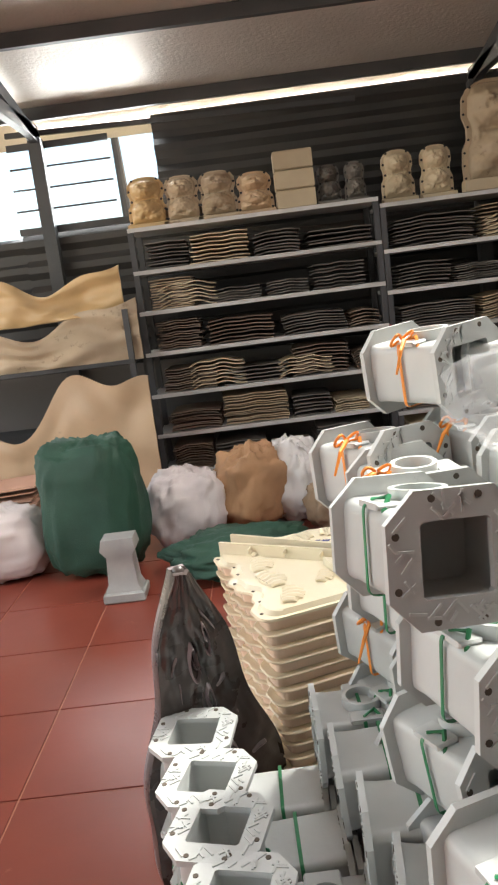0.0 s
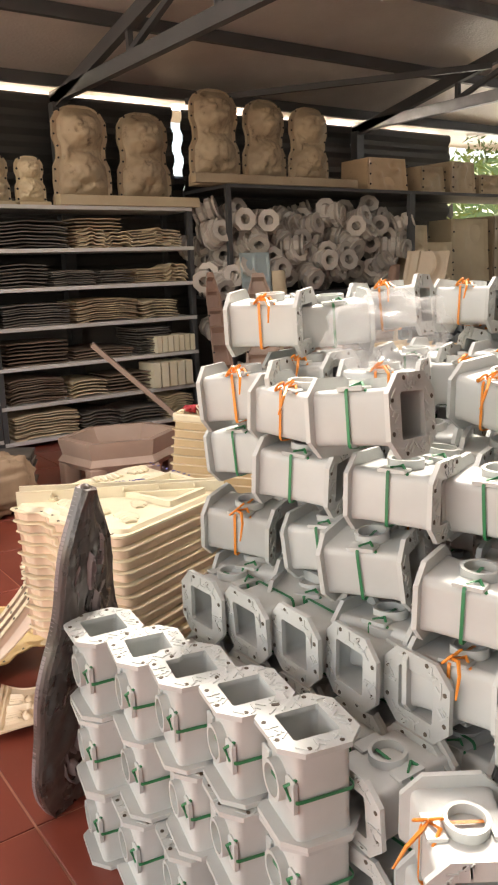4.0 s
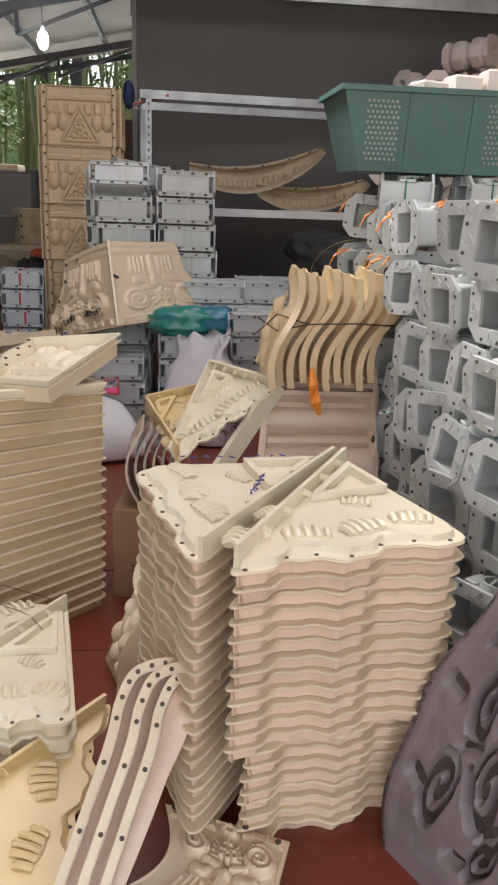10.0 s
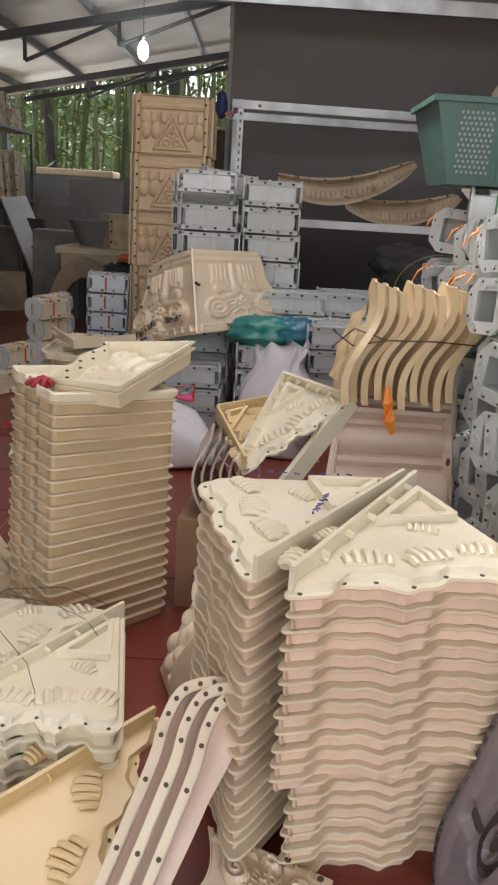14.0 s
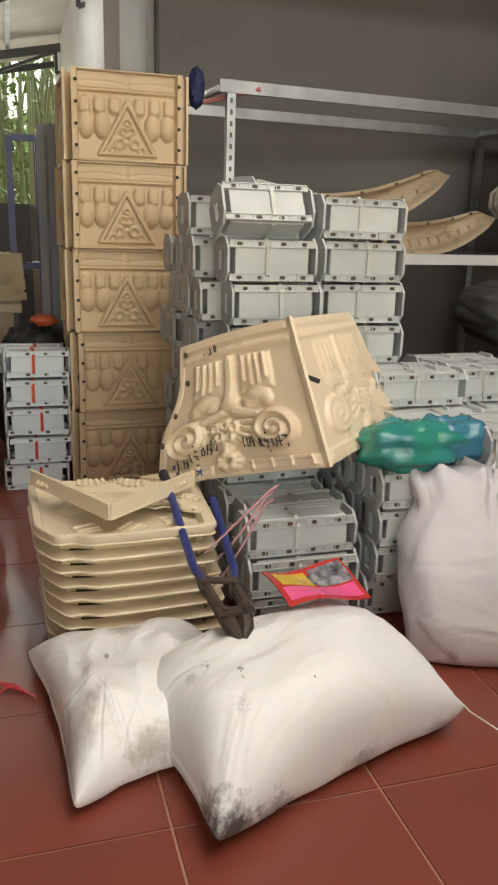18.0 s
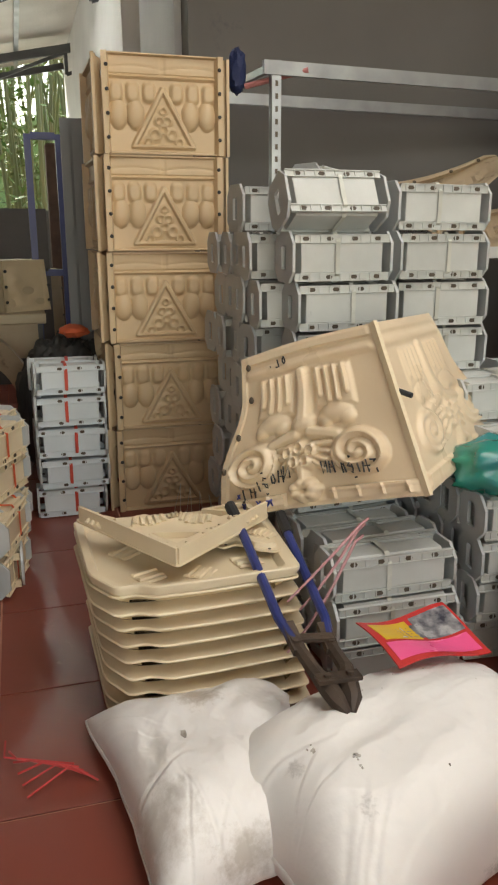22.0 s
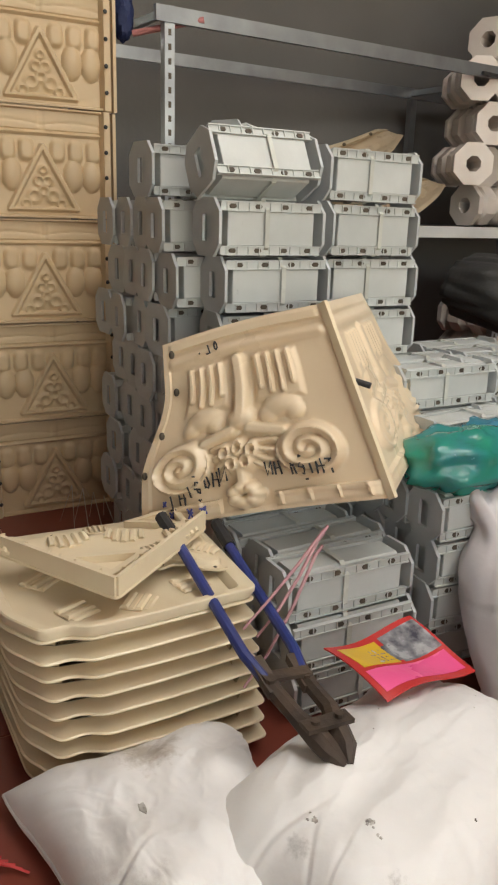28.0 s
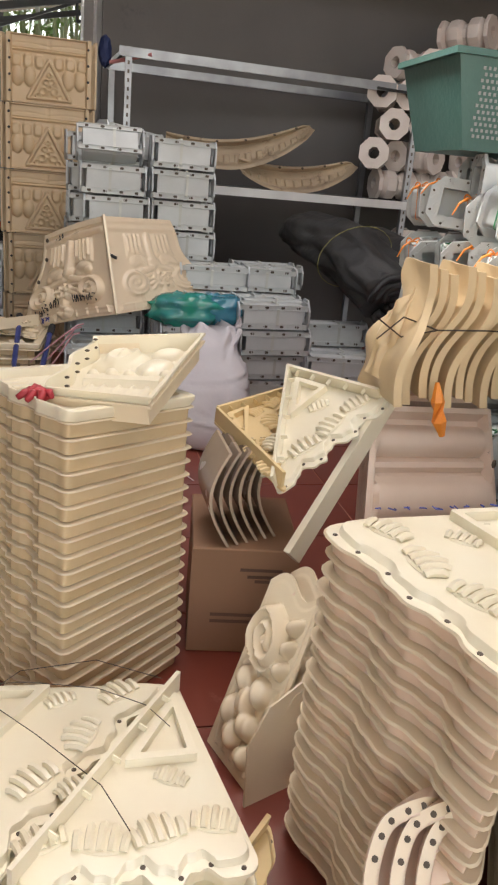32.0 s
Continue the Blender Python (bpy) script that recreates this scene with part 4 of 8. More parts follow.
pile(low, "low pile of strapped moulds", [2.98, 3.11, 3.24, 3.37], 1.61, [5, 5, 5, 6], seed=24, jit=0.016)
pile(low, "low pile of strapped moulds", [3.2, 3.33, 3.46], 1.86, [5, 6, 6], seed=25, jit=0.016)
pile(low, "low pile of strapped moulds", [3.0, 3.13, 3.26], 1.22, [3, 3, 4], seed=26, jit=0.016)
pile(low, "low pile of strapped moulds", [3.05, 3.18], 0.83, [3, 3], seed=27, jit=0.016)
pile(low, "low pile of strapped moulds", [3.5, 3.63], 1.55, [6, 6], seed=28, jit=0.016)
# bluish bundles with red ribbons beside the tower
blue = small_mold(PALEB, pmat("red_ribbon", (0.6, 0.08, 0.04), (0.5, 0.05, 0.03), 0.5), "bluish-white plastic mould tied with red ribbon, in a pile", "pile beside the tower", length=0.31, h=0.135)
blue.matrix_world = pose(4.6, 3.23, 0)
pile(blue, "pile beside the tower", [4.6, 4.74], 3.22, [4, 4], 0.135, 0.14, seed=31)
yel = small_mold(CREAM, pmat("orange_red_ribbon", (0.7, 0.13, 0.05), (0.6, 0.1, 0.03), 0.5), "cream plastic mould tied with red ribbon, lying in a heap", "heap of cream moulds", length=0.3, h=0.14)
yel.matrix_world = pose(3.9, 3.6, 0)
pile(yel, "heap of cream moulds", [3.93, 4.07, 4.21], 3.55, [2, 4, 4], 0.0, 0.14, seed=32, jit=0.025, yaw=70)
pile(yel, "heap of cream moulds", [3.75, 3.62], 3.62, [2, 1], 0.0, 0.14, seed=33, jit=0.04, yaw=60)

# ---- large grey baluster moulds by the start of the walk ----


def big_mold(ribbon, label, group, length=0.184, w=0.166, d=0.155, seed=1):
    """Stands upright: an eight-sided plate with a square window at each end, a boxy body with a half-round neck."""
    rnd = random.Random(seed)
    ob = thing("column_mold", label, "mould", group)
    shift = lambda pts: [(x, y - d / 2) for x, y in pts]
    outer = shift(octo(w, d, 0.035))
    k = 0.043
    inner = [(-k, -k), (k * 0.3, -k), (k, -k * 0.6), (k, k * 0.8), (k * 0.9, k), (-k * 0.6, k), (-k, k), (-k, k * 0.4)]
    inner = [(-k + 0.004, -k), (k - 0.004, -k), (k, -k + 0.004), (k, k - 0.004), (k - 0.004, k), (-k + 0.004, k), (-k, k - 0.004), (-k, -k + 0.004)]
    for z in (0, length - 0.01):
        plate = part("end_plate", Shape().hollow(outer, inner, z, z + 0.01), GREYP, ob)
        s = Shape()
        zr = z + 0.01 if z else -0.0022
        for i in range(44):
            a = rnd.uniform(0, 6.28)
            r = rnd.uniform(0.052, 0.078)
            x, y = r * math.cos(a) * 1.05, r * math.sin(a) * 0.95
            b = rnd.choice((0, 45, 90, 135)) + rnd.uniform(-8, 8)
            q = Matrix.Rotation(radians(b), 2)
            l = rnd.uniform(0.006, 0.013)
            if abs(x) > w / 2 - l or abs(y) > d / 2 - l or abs(x) + abs(y) > 0.115 or max(abs(x), abs(y)) < 0.05:
                continue
            s.prism([tuple(Vector((x, y)) + q @ Vector(p)) for p in ((-l, -0.0016), (l, -0.0016), (l, 0.0016), (-l, 0.0016))], zr, zr + 0.0022)
        tagged(part("rib_pattern", s, GREYP, plate), kind="stuff")
    hol = Shape()
    for z in (-0.0006, length + 0.0006):
        for x, y in ((-0.072, -0.03), (-0.072, 0.03), (0.072, -0.03), (0.072, 0.03), (-0.028, -0.068), (0.028, -0.068), (-0.028, 0.068), (0.028, 0.068)):
            hol.cyl((x, y, z - 0.0006), (x, y, z + 0.0006), 0.0045, n=8)
    tagged(part("perforation", hol, HOLE_SHADE, ob), kind="stuff")
    body = Shape()
    o = shift(rounded([(-w / 2 + 0.016, 0.024), (w / 2 - 0.016, 0.024), (w / 2 - 0.016, d - 0.024), (-w / 2 + 0.016, d - 0.024)], 0.016, 3))
    at = lambda f, z: [(x * f, y * f, z) for x, y in o]
    body.rings([at(1.0, 0.01), at(0.97, 0.03), at(0.97, length - 0.03), at(1.0, length - 0.01), at(0.84, length - 0.01), at(0.84, 0.01), at(1.0, 0.01)], cap=False)
    body.prism([(x * 0.85, y * 0.85) for x, y in o], length * 0.5 - 0.003, length * 0.5 + 0.003)
    part("body", body, GREYP, ob)
    for sg in (1,):
        ring = [(0.036 * math.cos(t), length / 2 + 0.036 * math.sin(t)) for t in [2 * math.pi * j / 18 for j in range(18)]]
        inn = [(x * 0.8, length / 2 + (q - length / 2) * 0.8) for x, q in ring]
        neck = Shape().hollow(ring, inn, 0.045, 0.07)
        neck.v = [(x, sg * zz, y) for x, y, zz in neck.v]
        part("neck", neck, GREYP, ob)
        for s2 in (-1, 1):
            ear = Shape().box(s2 * 0.05 - 0.016, s2 * 0.05 + 0.016, min(sg * 0.05, sg * 0.058), max(sg * 0.05, sg * 0.058), length / 2 - 0.03, length / 2 + 0.03, 0.003)
            part("shoulder", ear, GREYP, ob)
    r = Shape()
    o2 = shift(rounded([(-w / 2 + 0.013, 0.02), (w / 2 - 0.013, 0.02), (w / 2 - 0.013, d - 0.02), (-w / 2 + 0.013, d - 0.02)], 0.012, 3))
    r.hollow(o2, [(x * 0.985, y * 0.985) for x, y in o2], length * 0.455, length * 0.49)
    a = Vector((rnd.uniform(-0.06, -0.03), d / 2 - 0.018, length * 0.47))
    for sx in ((-1, 1) if ribbon is ORANGE else (1,)):
        if ribbon is ORANGE:
            loop = [a + Vector((sx * (0.002 + 0.02 * math.sin(q * 0.5)), 0.004 + 0.01 * math.sin(q), 0.01 * math.sin(q))) for q in [0.5 * j for j in range(13)]]
            r.tube(loop, 0.0026, 5)
        tail = [a, a + Vector((sx * 0.014, 0.004, 0.02)), a + Vector((sx * 0.02 - 0.02, -0.01, 0.036)), a + Vector((sx * 0.03 - 0.03, -0.045, 0.04))]
        r.tube(tail, [0.0025, 0.004, 0.0035, 0.002], 5)
    part("ribbon", r, ribbon, ob, "tied plastic ribbon")
    return ob


def lay(x, y, z, yaw=0.0, roll=0.0, tip=0.0):
    """Pose that lays a big mould along -y with its base at the given place."""
    return pose(x, y, z, 0, 0, yaw) @ Matrix.Translation((0, 0.1, 0.078)) @ pose(0, 0, 0, 90 + tip, roll, 0)


gcol = big_mold(GREENR, "grey-white plastic column mould tied with green ribbon", "great heap of column moulds", seed=2)
gcol.matrix_world = lay(0.28, 0.62, 0)
ocol = big_mold(ORANGE, "grey-white plastic column mould tied with orange ribbon", "great heap of column moulds", seed=5)
ocol.matrix_world = lay(0.44, 0.62, 0)
rnd = random.Random(77)
ROWS_Y = [(1.34, 8, 0.22), (1.12, 7, 0.24), (0.9, 7, 0.22), (0.69, 6, 0.2), (0.47, 4, 0.2), (0.26, 3, 0.14)]
for j, (y, n, xs) in enumerate(ROWS_Y):
    for i in range(10):
        x = xs + 0.176 * i
        for k in range(n):
            top = n + (1 if i > 6 and j < 2 else 0) - (1 if i < 7 and ((i * 7 + j * 3) % 4 == 1 ) else 0)
            if k >= top:
                continue
            hidden = i > 0 and k < top - 1 and 0 < j and k < ROWS_Y[min(j + 1, len(ROWS_Y) - 1)][1] - 1 and i < 9
            if hidden or (j == 5 and i > 6) or (x > 1.3 and j in (2, 3, 4, 5, 6) and k < top - 1) or (j == 4 and i == 1 and k == 0) or (j == 4 and i == 0 and k == 0):
                continue
            src = ocol if k >= 6 and rnd.random() < 0.8 or rnd.random() < 0.12 else gcol
            slip = 0.07 if k == 7 else -0.03 if k == 6 and i == 0 else 0.0
            copy_thing(src, lay(x + slip + rnd.uniform(-0.03, 0.03), y + rnd.uniform(-0.035, 0.035), 0.157 * k + (rnd.uniform(-0.01, 0.02) if k else 0), (22 if i < 5 else -108) + rnd.uniform(-12, 12) + (rnd.choice((-25, 30)) if k == top - 1 and rnd.random() < 0.3 else 0), rnd.uniform(-7, 7) if k else 0, rnd.uniform(-7, 7) if k else 0))
# low upright rows beside the resin slab
for r in range(5):
    for k in range(3):
        f = r / 4
        x, y = -0.2 + 0.1 * f, 1.36 - 0.58 * f
        copy_thing(gcol, pose(x + rnd.uniform(-0.012, 0.012), y + rnd.uniform(-0.01, 0.01), 0.1865 * k + 0.0005, 0, 0, 78 + rnd.uniform(-5, 5)))
    for c in (1, 2):
        for k in range(3 if c == 1 else 4):
            copy_thing(gcol, lay(-0.2 + 0.1 * f + 0.16 * c, 1.36 - 0.58 * f - 0.05, 0.157 * k, 90 + rnd.uniform(-6, 6), rnd.choice((0, 180)), rnd.uniform(-4, 4)))
# leaning ones at the near corner
for x, y, z, a, src in ((-0.02, 0.5, 0.36, -35, ocol), (0.02, 0.34, 0.31, -38, ocol), (0.0, 0.52, 0.2, -30, gcol), (-0.1, 0.62, 0.0, -20, gcol), (-0.04, 0.42, 0.0, -35, gcol), (0.02, 0.32, 0.157, -30, gcol), (0.05, 0.3, 0.0, -30, gcol)):
    copy_thing(src, lay(x, y, z, a, 0, 4))
# three more under the crate
for x, y, a in ((1.5, 1.0, 8), (1.52, 1.28, -12), (1.74, 1.2, 20)):
    copy_thing(gcol, lay(x, y, 1.202, a))

# ---- capital mould leaning on the piles ----


def capital_face(u, v):
    """A scrolled capital: cornice, two hanging groups of flutes, a stem with a knot of beads, two volutes, leaves and a stepped foot."""
    h = 0.0
    if v > 0.84:
        h = 0.014 * math.sin(math.pi * min(1, (v - 0.84) / 0.07)) + 0.01 * (1 if v > 0.94 else 0)
    for c in (0.27, 0.66):
        q = max(abs(u - c) / 0.13, abs(v - 0.69) / 0.13)
        if q < 1:
            h = max(h, 0.012 * min(1, (1 - q) * 6))
        for k in range(4):
            cu = c - 0.085 + 0.057 * k
            lo = 0.59 + 0.035 * abs(k - 1.5)
            h = max(h, 0.026 * strip(u, v, (cu, 0.8), (cu, lo), 0.007, 0.014))
        h = max(h, 0.024 * dome(u, v, c, 0.53, 0.1, 0.06), 0.02 * dome(u, v, c - 0.06, 0.5, 0.05, 0.05), 0.02 * dome(u, v, c + 0.06, 0.5, 0.05, 0.05))
    h = max(h, 0.03 * strip(u, v, (0.465, 0.8), (0.465, 0.52), 0.02, 0.03), 0.03 * dome(u, v, 0.465, 0.5, 0.075, 0.06))
    for c, f in ((0.2, 1), (0.76, -1)):
        h = max(h, 0.04 * volute(u, v, c, 0.29, 0.125, f))
        h = max(h, 0.022 * strip(u, v, (c + 0.1 * f, 0.4), (0.465 - 0.05 * f, 0.44), 0.015, 0.03))
        for k in range(4):
            h = max(h, 0.02 * strip(u, v, (c + (0.14 + 0.012 * k) * f, 0.36 - 0.05 * k), (0.465 - 0.06 * f, 0.37 - 0.035 * k), 0.006, 0.016))
    for cu, cv in ((0.405, 0.33), (0.465, 0.35), (0.525, 0.33), (0.435, 0.27), (0.495, 0.27)):
        q = math.hypot((u - cu) / 0.034, (v - cv) / 0.052)
        h = max(h, 0.034 * math.exp(-((q - 0.6) / 0.35) ** 2))
    h = max(h, 0.03 * strip(u, v, (0.465, 0.24), (0.465, 0.15), 0.012, 0.02))
    for k in range(7):
        a = k * 0.9
        h = max(h, 0.036 * dome(u, v, 0.465 + 0.045 * math.cos(a), 0.1 + 0.04 * math.sin(a), 0.038))
    if v < 0.1 and (u < 0.36 or u > 0.58):
        h = max(h, 0.014 if v < 0.075 else 0.02)
        if abs(((u * 9) % 1.0) - 0.5) < 0.05:
            h += 0.01
    h *= min(1, u / 0.06, (1 - u) / 0.05, v / 0.04 + 0.25)
    if u < 0.035 or u > 0.985 or v > 0.985 or v < 0.02:
        h = 0.006
    return h - 0.012


def swell(u, v):
    """The belly of a capital seen flat: narrower waist above, wider below."""
    k = 0.5 + 0.5 * math.cos(math.pi * min(1, max(0, (v - 0.25) / 0.5)))
    w = 0.86 + 0.14 * k
    return 0.98 - (0.98 - u) * w, v + 0.02 * math.sin(u * 3.1)


capital = thing("capital_mold", "cream plastic corner capital mould with scrolls and marker writing, leaning", "mould")
A, B, C, D = (3.33, 2.85, 0.38), (2.85, 2.41, 0.575), (3.095, 2.475, 1.0), (3.47, 2.80, 0.84)
part("left_face", Shape().relief(A, B, C, D, capital_face, 150, 120, 0.006, swell), CAPC, capital, sharp=60)
A2, B2, C2, D2 = (2.855, 2.4, 0.575), (3.33, 1.87, 0.6), (3.43, 2.11, 0.985), (3.1, 2.465, 1.0)
part("right_face", Shape().relief(A2, B2, C2, D2, lambda u, v: capital_face(1 - u, v) * 0.35, 100, 90, 0.006, lambda u, v: (u * (1 - 0.07 * math.exp(-((v - 0.62) / 0.18) ** 2)), v)), CAPC, capital, sharp=60)
part("ridge_flange", Shape().bar((2.848, 2.405, 0.575), (3.092, 2.47, 1.003), 0.012, 0.02), CREAM, capital)
on_face = lambda u, v, k: (lambda a, b, c, d: ((a * (1 - u) + b * u) * (1 - v) + (d * (1 - u) + c * u) * v) + (b - a).cross(d - a).normalized() * k)(Vector(A), Vector(B), Vector(C), Vector(D))
rnd = random.Random(5)


GLYPHS = {
    "T": ((-1, 1), (1, 1), (0, 1), (0, -1)),
    "H": ((-1, 1), (-1, -1), (-1, 0), (1, 0), (1, 1), (1, -1)),
    "N": ((-1, -1), (-1, 1), (1, -1), (1, 1)),
    "i": ((0, -1), (0, 0.5)),
    "e": ((-0.8, -0.1), (0.8, 0.1), (0.4, 0.6), (-0.6, 0.5), (-0.9, -0.4), (-0.2, -1), (0.8, -0.8)),
    "n": ((-0.8, -1), (-0.8, 0.5), (-0.6, 0.3), (0.3, 0.5), (0.8, 0.1), (0.8, -1)),
    "0": ((0, 1), (-0.7, 0.3), (-0.7, -0.5), (0, -1), (0.7, -0.4), (0.6, 0.5), (0, 1)),
    "7": ((-0.8, -1), (0.9, -1), (0.2, 1)),
    "x": ((-1, 1), (0.2, 0), (1, -1), (0.2, 0), (1, 1), (-1, -1), (-0.2, 0.1), (-1, 0.2), (1, 0.1)),
    ".": ((-0.1, 0), (0.1, 0)),
}


def scrawl(word, u0, v0, u1, v1, h, m, fx=1, fy=1):
    """A word handwritten along a line of the face; fx or fy -1 mirrors it."""
    if fx < 0:
        word = word[::-1]
    n = len(word)
    for i, letter in enumerate(word):
        if letter == " ":
            continue
        f = i / max(1, n - 1)
        u, v = u0 + (u1 - u0) * f, v0 + (v1 - v0) * f
        du = abs(u1 - u0) / n * 0.36
        lift = lambda x, y: on_face(x, y, max(0.0, capital_face(x, y)) + 0.004)
        line = [lift(u + fx * du * x + rnd.uniform(-0.0015, 0.0015), v + fy * h * y * 0.5 + rnd.uniform(-0.002, 0.002)) for x, y in GLYPHS[letter]]
        part("marker_stroke", Shape().tube(line, 0.0026, 5), m, capital, "handwritten marker letter")
        if letter == "e":
            for s in (-0.9, 0.75):
                line = [lift(u + fx * du * x, v + fy * h * (y + s)) for x, y in ((-0.5, 0), (0, 0.12 if s > 0 else 0), (0.5, 0))]
                part("marker_stroke", Shape().tube(line, 0.0024, 5), m, capital, "handwritten accent mark")


scrawl("THienHN", 0.16, 0.13, 0.39, 0.24, 0.075, ink, 1, -1)
scrawl("THien HN", 0.585, 0.235, 0.83, 0.2, 0.07, ink, -1, 1)
scrawl(".70", 0.35, 0.9, 0.44, 0.92, 0.045, ink)
scrawl("xx", 0.1, 0.045, 0.15, 0.055, 0.055, inkb)
scrawl("xx", 0.23, 0.06, 0.29, 0.075, 0.055, inkb)
scrawl("x", 0.115, 0.13, 0.13, 0.13, 0.03, inkb)
for u, v in ((0.06, 0.93), (0.075, 0.72), (0.045, 0.5), (0.015, 0.3), (0.02, 0.06)):
    u2, v2 = swell(u, v)
    p = on_face(u2, v2, -0.004)
    part("bolt_hole", Shape().blob(tuple(p), (0.008, 0.008, 0.011), 8, 6), HOLE_SHADE, capital)
part("bolt", Shape().cyl((3.0, 2.44, 0.83), (2.96, 2.41, 0.82), 0.008, n=8), RUBBER, capital)

# ---- sacks ----


def folds(seed, n, deep, reach=0.45):
    """Random creases from the edges of a cloth inwards, in u, v."""
    rnd = random.Random(seed)
    out = []
    for _ in range(n):
        e, t = rnd.randint(0, 3), rnd.random()
        p = ((t, 0), (1, t), (t, 1), (0, t))[e]
        q = (p[0] + (0.5 - p[0]) * rnd.uniform(0.3, 1) * reach * 2 + rnd.uniform(-0.15, 0.15), p[1] + (0.5 - p[1]) * rnd.uniform(0.3, 1) * reach * 2 + rnd.uniform(-0.15, 0.15))
        out.append((p, q, rnd.uniform(0.005, 0.014), rnd.uniform(0.4, 1) * deep))
    return out


def crease(fs, u, v):
    h = 0.0
    for (ax, ay), (bx, by), w, k in fs:
        dx, dy = bx - ax, by - ay
        t = ((u - ax) * dx + (v - ay) * dy) / (dx * dx + dy * dy + 1e-9)
        if 0 <= t <= 1:
            d = ((u - ax) * dy - (v - ay) * dx) / math.hypot(dx, dy)
            h -= k * (1 - t) * (math.exp(-(d / w) ** 2) - 0.6 * math.exp(-((d - 1.6 * w) / w) ** 2))
    return h


def flat_sack(label, mat, corners, height, seed, z0=0.0, rise=(0, 0, 0, 0)):
    """A filled sack lying down: a pillow between four corners with sewn edges and creases; marks can be laid on its top."""
    c = [Vector((*p, z0 + k)) for p, k in zip(corners, rise)]
    fs = folds(seed, 26, 0.007, 0.38)
    mid = (c[0] + c[1] + c[2] + c[3]) / 4
    edge = height * 0.24

    def spot(u, v):
        p = (c[0] * (1 - u) + c[1] * u) * (1 - v) + (c[3] * (1 - u) + c[2] * u) * v
        pull = 0.09 * (math.sin(math.pi * u) * (2 * v - 1) ** 4 + math.sin(math.pi * v) * (2 * u - 1) ** 4)
        return p + (mid - p) * pull + Vector((noise.noise(Vector((u * 5, v * 5, seed))) * 0.012, noise.noise(Vector((u * 5, v * 5, seed + 9))) * 0.012, 0))

    def top(u, v):
        fu, fv = max(0, 1 - abs(2 * u - 1) ** 3.2), max(0, 1 - abs(2 * v - 1) ** 3.2)
        k = (fu * fv) ** 0.5
        q = Vector((u * 2.6 + seed, v * 2.6, seed * 1.7))
        h = edge + (height - edge) * k * (0.92 + 0.16 * noise.noise(q)) + k * (0.012 * noise.noise(q * 2.7) + 0.007 * (0.5 - abs(noise.noise(q * 3.1 + Vector((3, 1, 7))))) + 0.003 * (0.5 - abs(noise.noise(q * 8)))) + crease(fs, u, v) * min(1, k * 1.6)
        return spot(u, v) + Vector((0, 0, max(0.012, h)))

    ob = thing("sack", label, "sack", "white sacks")
    part("cloth", Shape().sheet(170, 130, top, lambda u, v: spot(u, v) + Vector((0, 0, 0.002 + (edge - 0.012) * (1 - (max(0, 1 - abs(2 * u - 1) ** 6) * max(0, 1 - abs(2 * v - 1) ** 6)) ** 0.3)))), mat, ob, sharp=180)
    hem = [spot(u, 0.0) + Vector((0, 0, edge - 0.004)) for u in [k / 30 for k in range(31)]]
    part("seam", Shape().tube(hem, 0.004, 5), mat, ob)
    return ob, top


def mark(ob, top, u, v, ru, rv, mat, label, seed):
    """A thin irregular stain following the cloth."""
    s = Shape()
    n = 12
    rad = lambda a: 1 + 0.7 * noise.noise(Vector((math.cos(a) * 1.6, math.sin(a) * 1.6, seed)))
    ring = lambda f, k: [tuple(top(u + ru * f * rad(2 * math.pi * i / n) * math.cos(2 * math.pi * i / n), v + rv * f * rad(2 * math.pi * i / n) * math.sin(2 * math.pi * i / n)) + Vector((0, 0, k))) for i in range(n)]
    s.rings([ring(1, -0.002), ring(1, 0.0012), ring(0.66, 0.0014), ring(0.33, 0.0014), ring(0.03, 0.0014)])
    part("stain", s, mat, ob, label, sharp=180)


def sack(name, mat, label, m, size, seed=1, e=0.45, lumps=0.035, ears=True):
    """A slumped standing sack with creases and a gathered top."""
    sx, sy, sz = size

    def wob(d):
        q = Vector((d.x * 2.2, d.y * 2.2, d.z * 1.5)) + Vector((seed * 3.7, 0, 0))
        w = noise.noise(q) * lumps * 1.6 + noise.noise(q * 2.9) * lumps * 0.8
        ridge = 1 - abs(noise.noise(Vector((d.x * 5, d.y * 5, d.z * 2.5 + seed)))) * 2
        w += lumps * 0.7 * max(0, ridge) ** 3
        ear = (abs(d.x) * abs(d.y)) ** 3 * 0.16 if ears else 0
        return w + ear - 0.02

    s = Shape().blob((0, 0, sz), (sx, sy, sz), 72, 44, e, wob)
    s.v = [(x, y, max(z, 0.0) if z > 0 else z * 0.05) for x, y, z in s.v]
    ob = thing(name, label, "sack", m=m)
    part("cloth", s, mat, ob, sharp=180)
    return ob


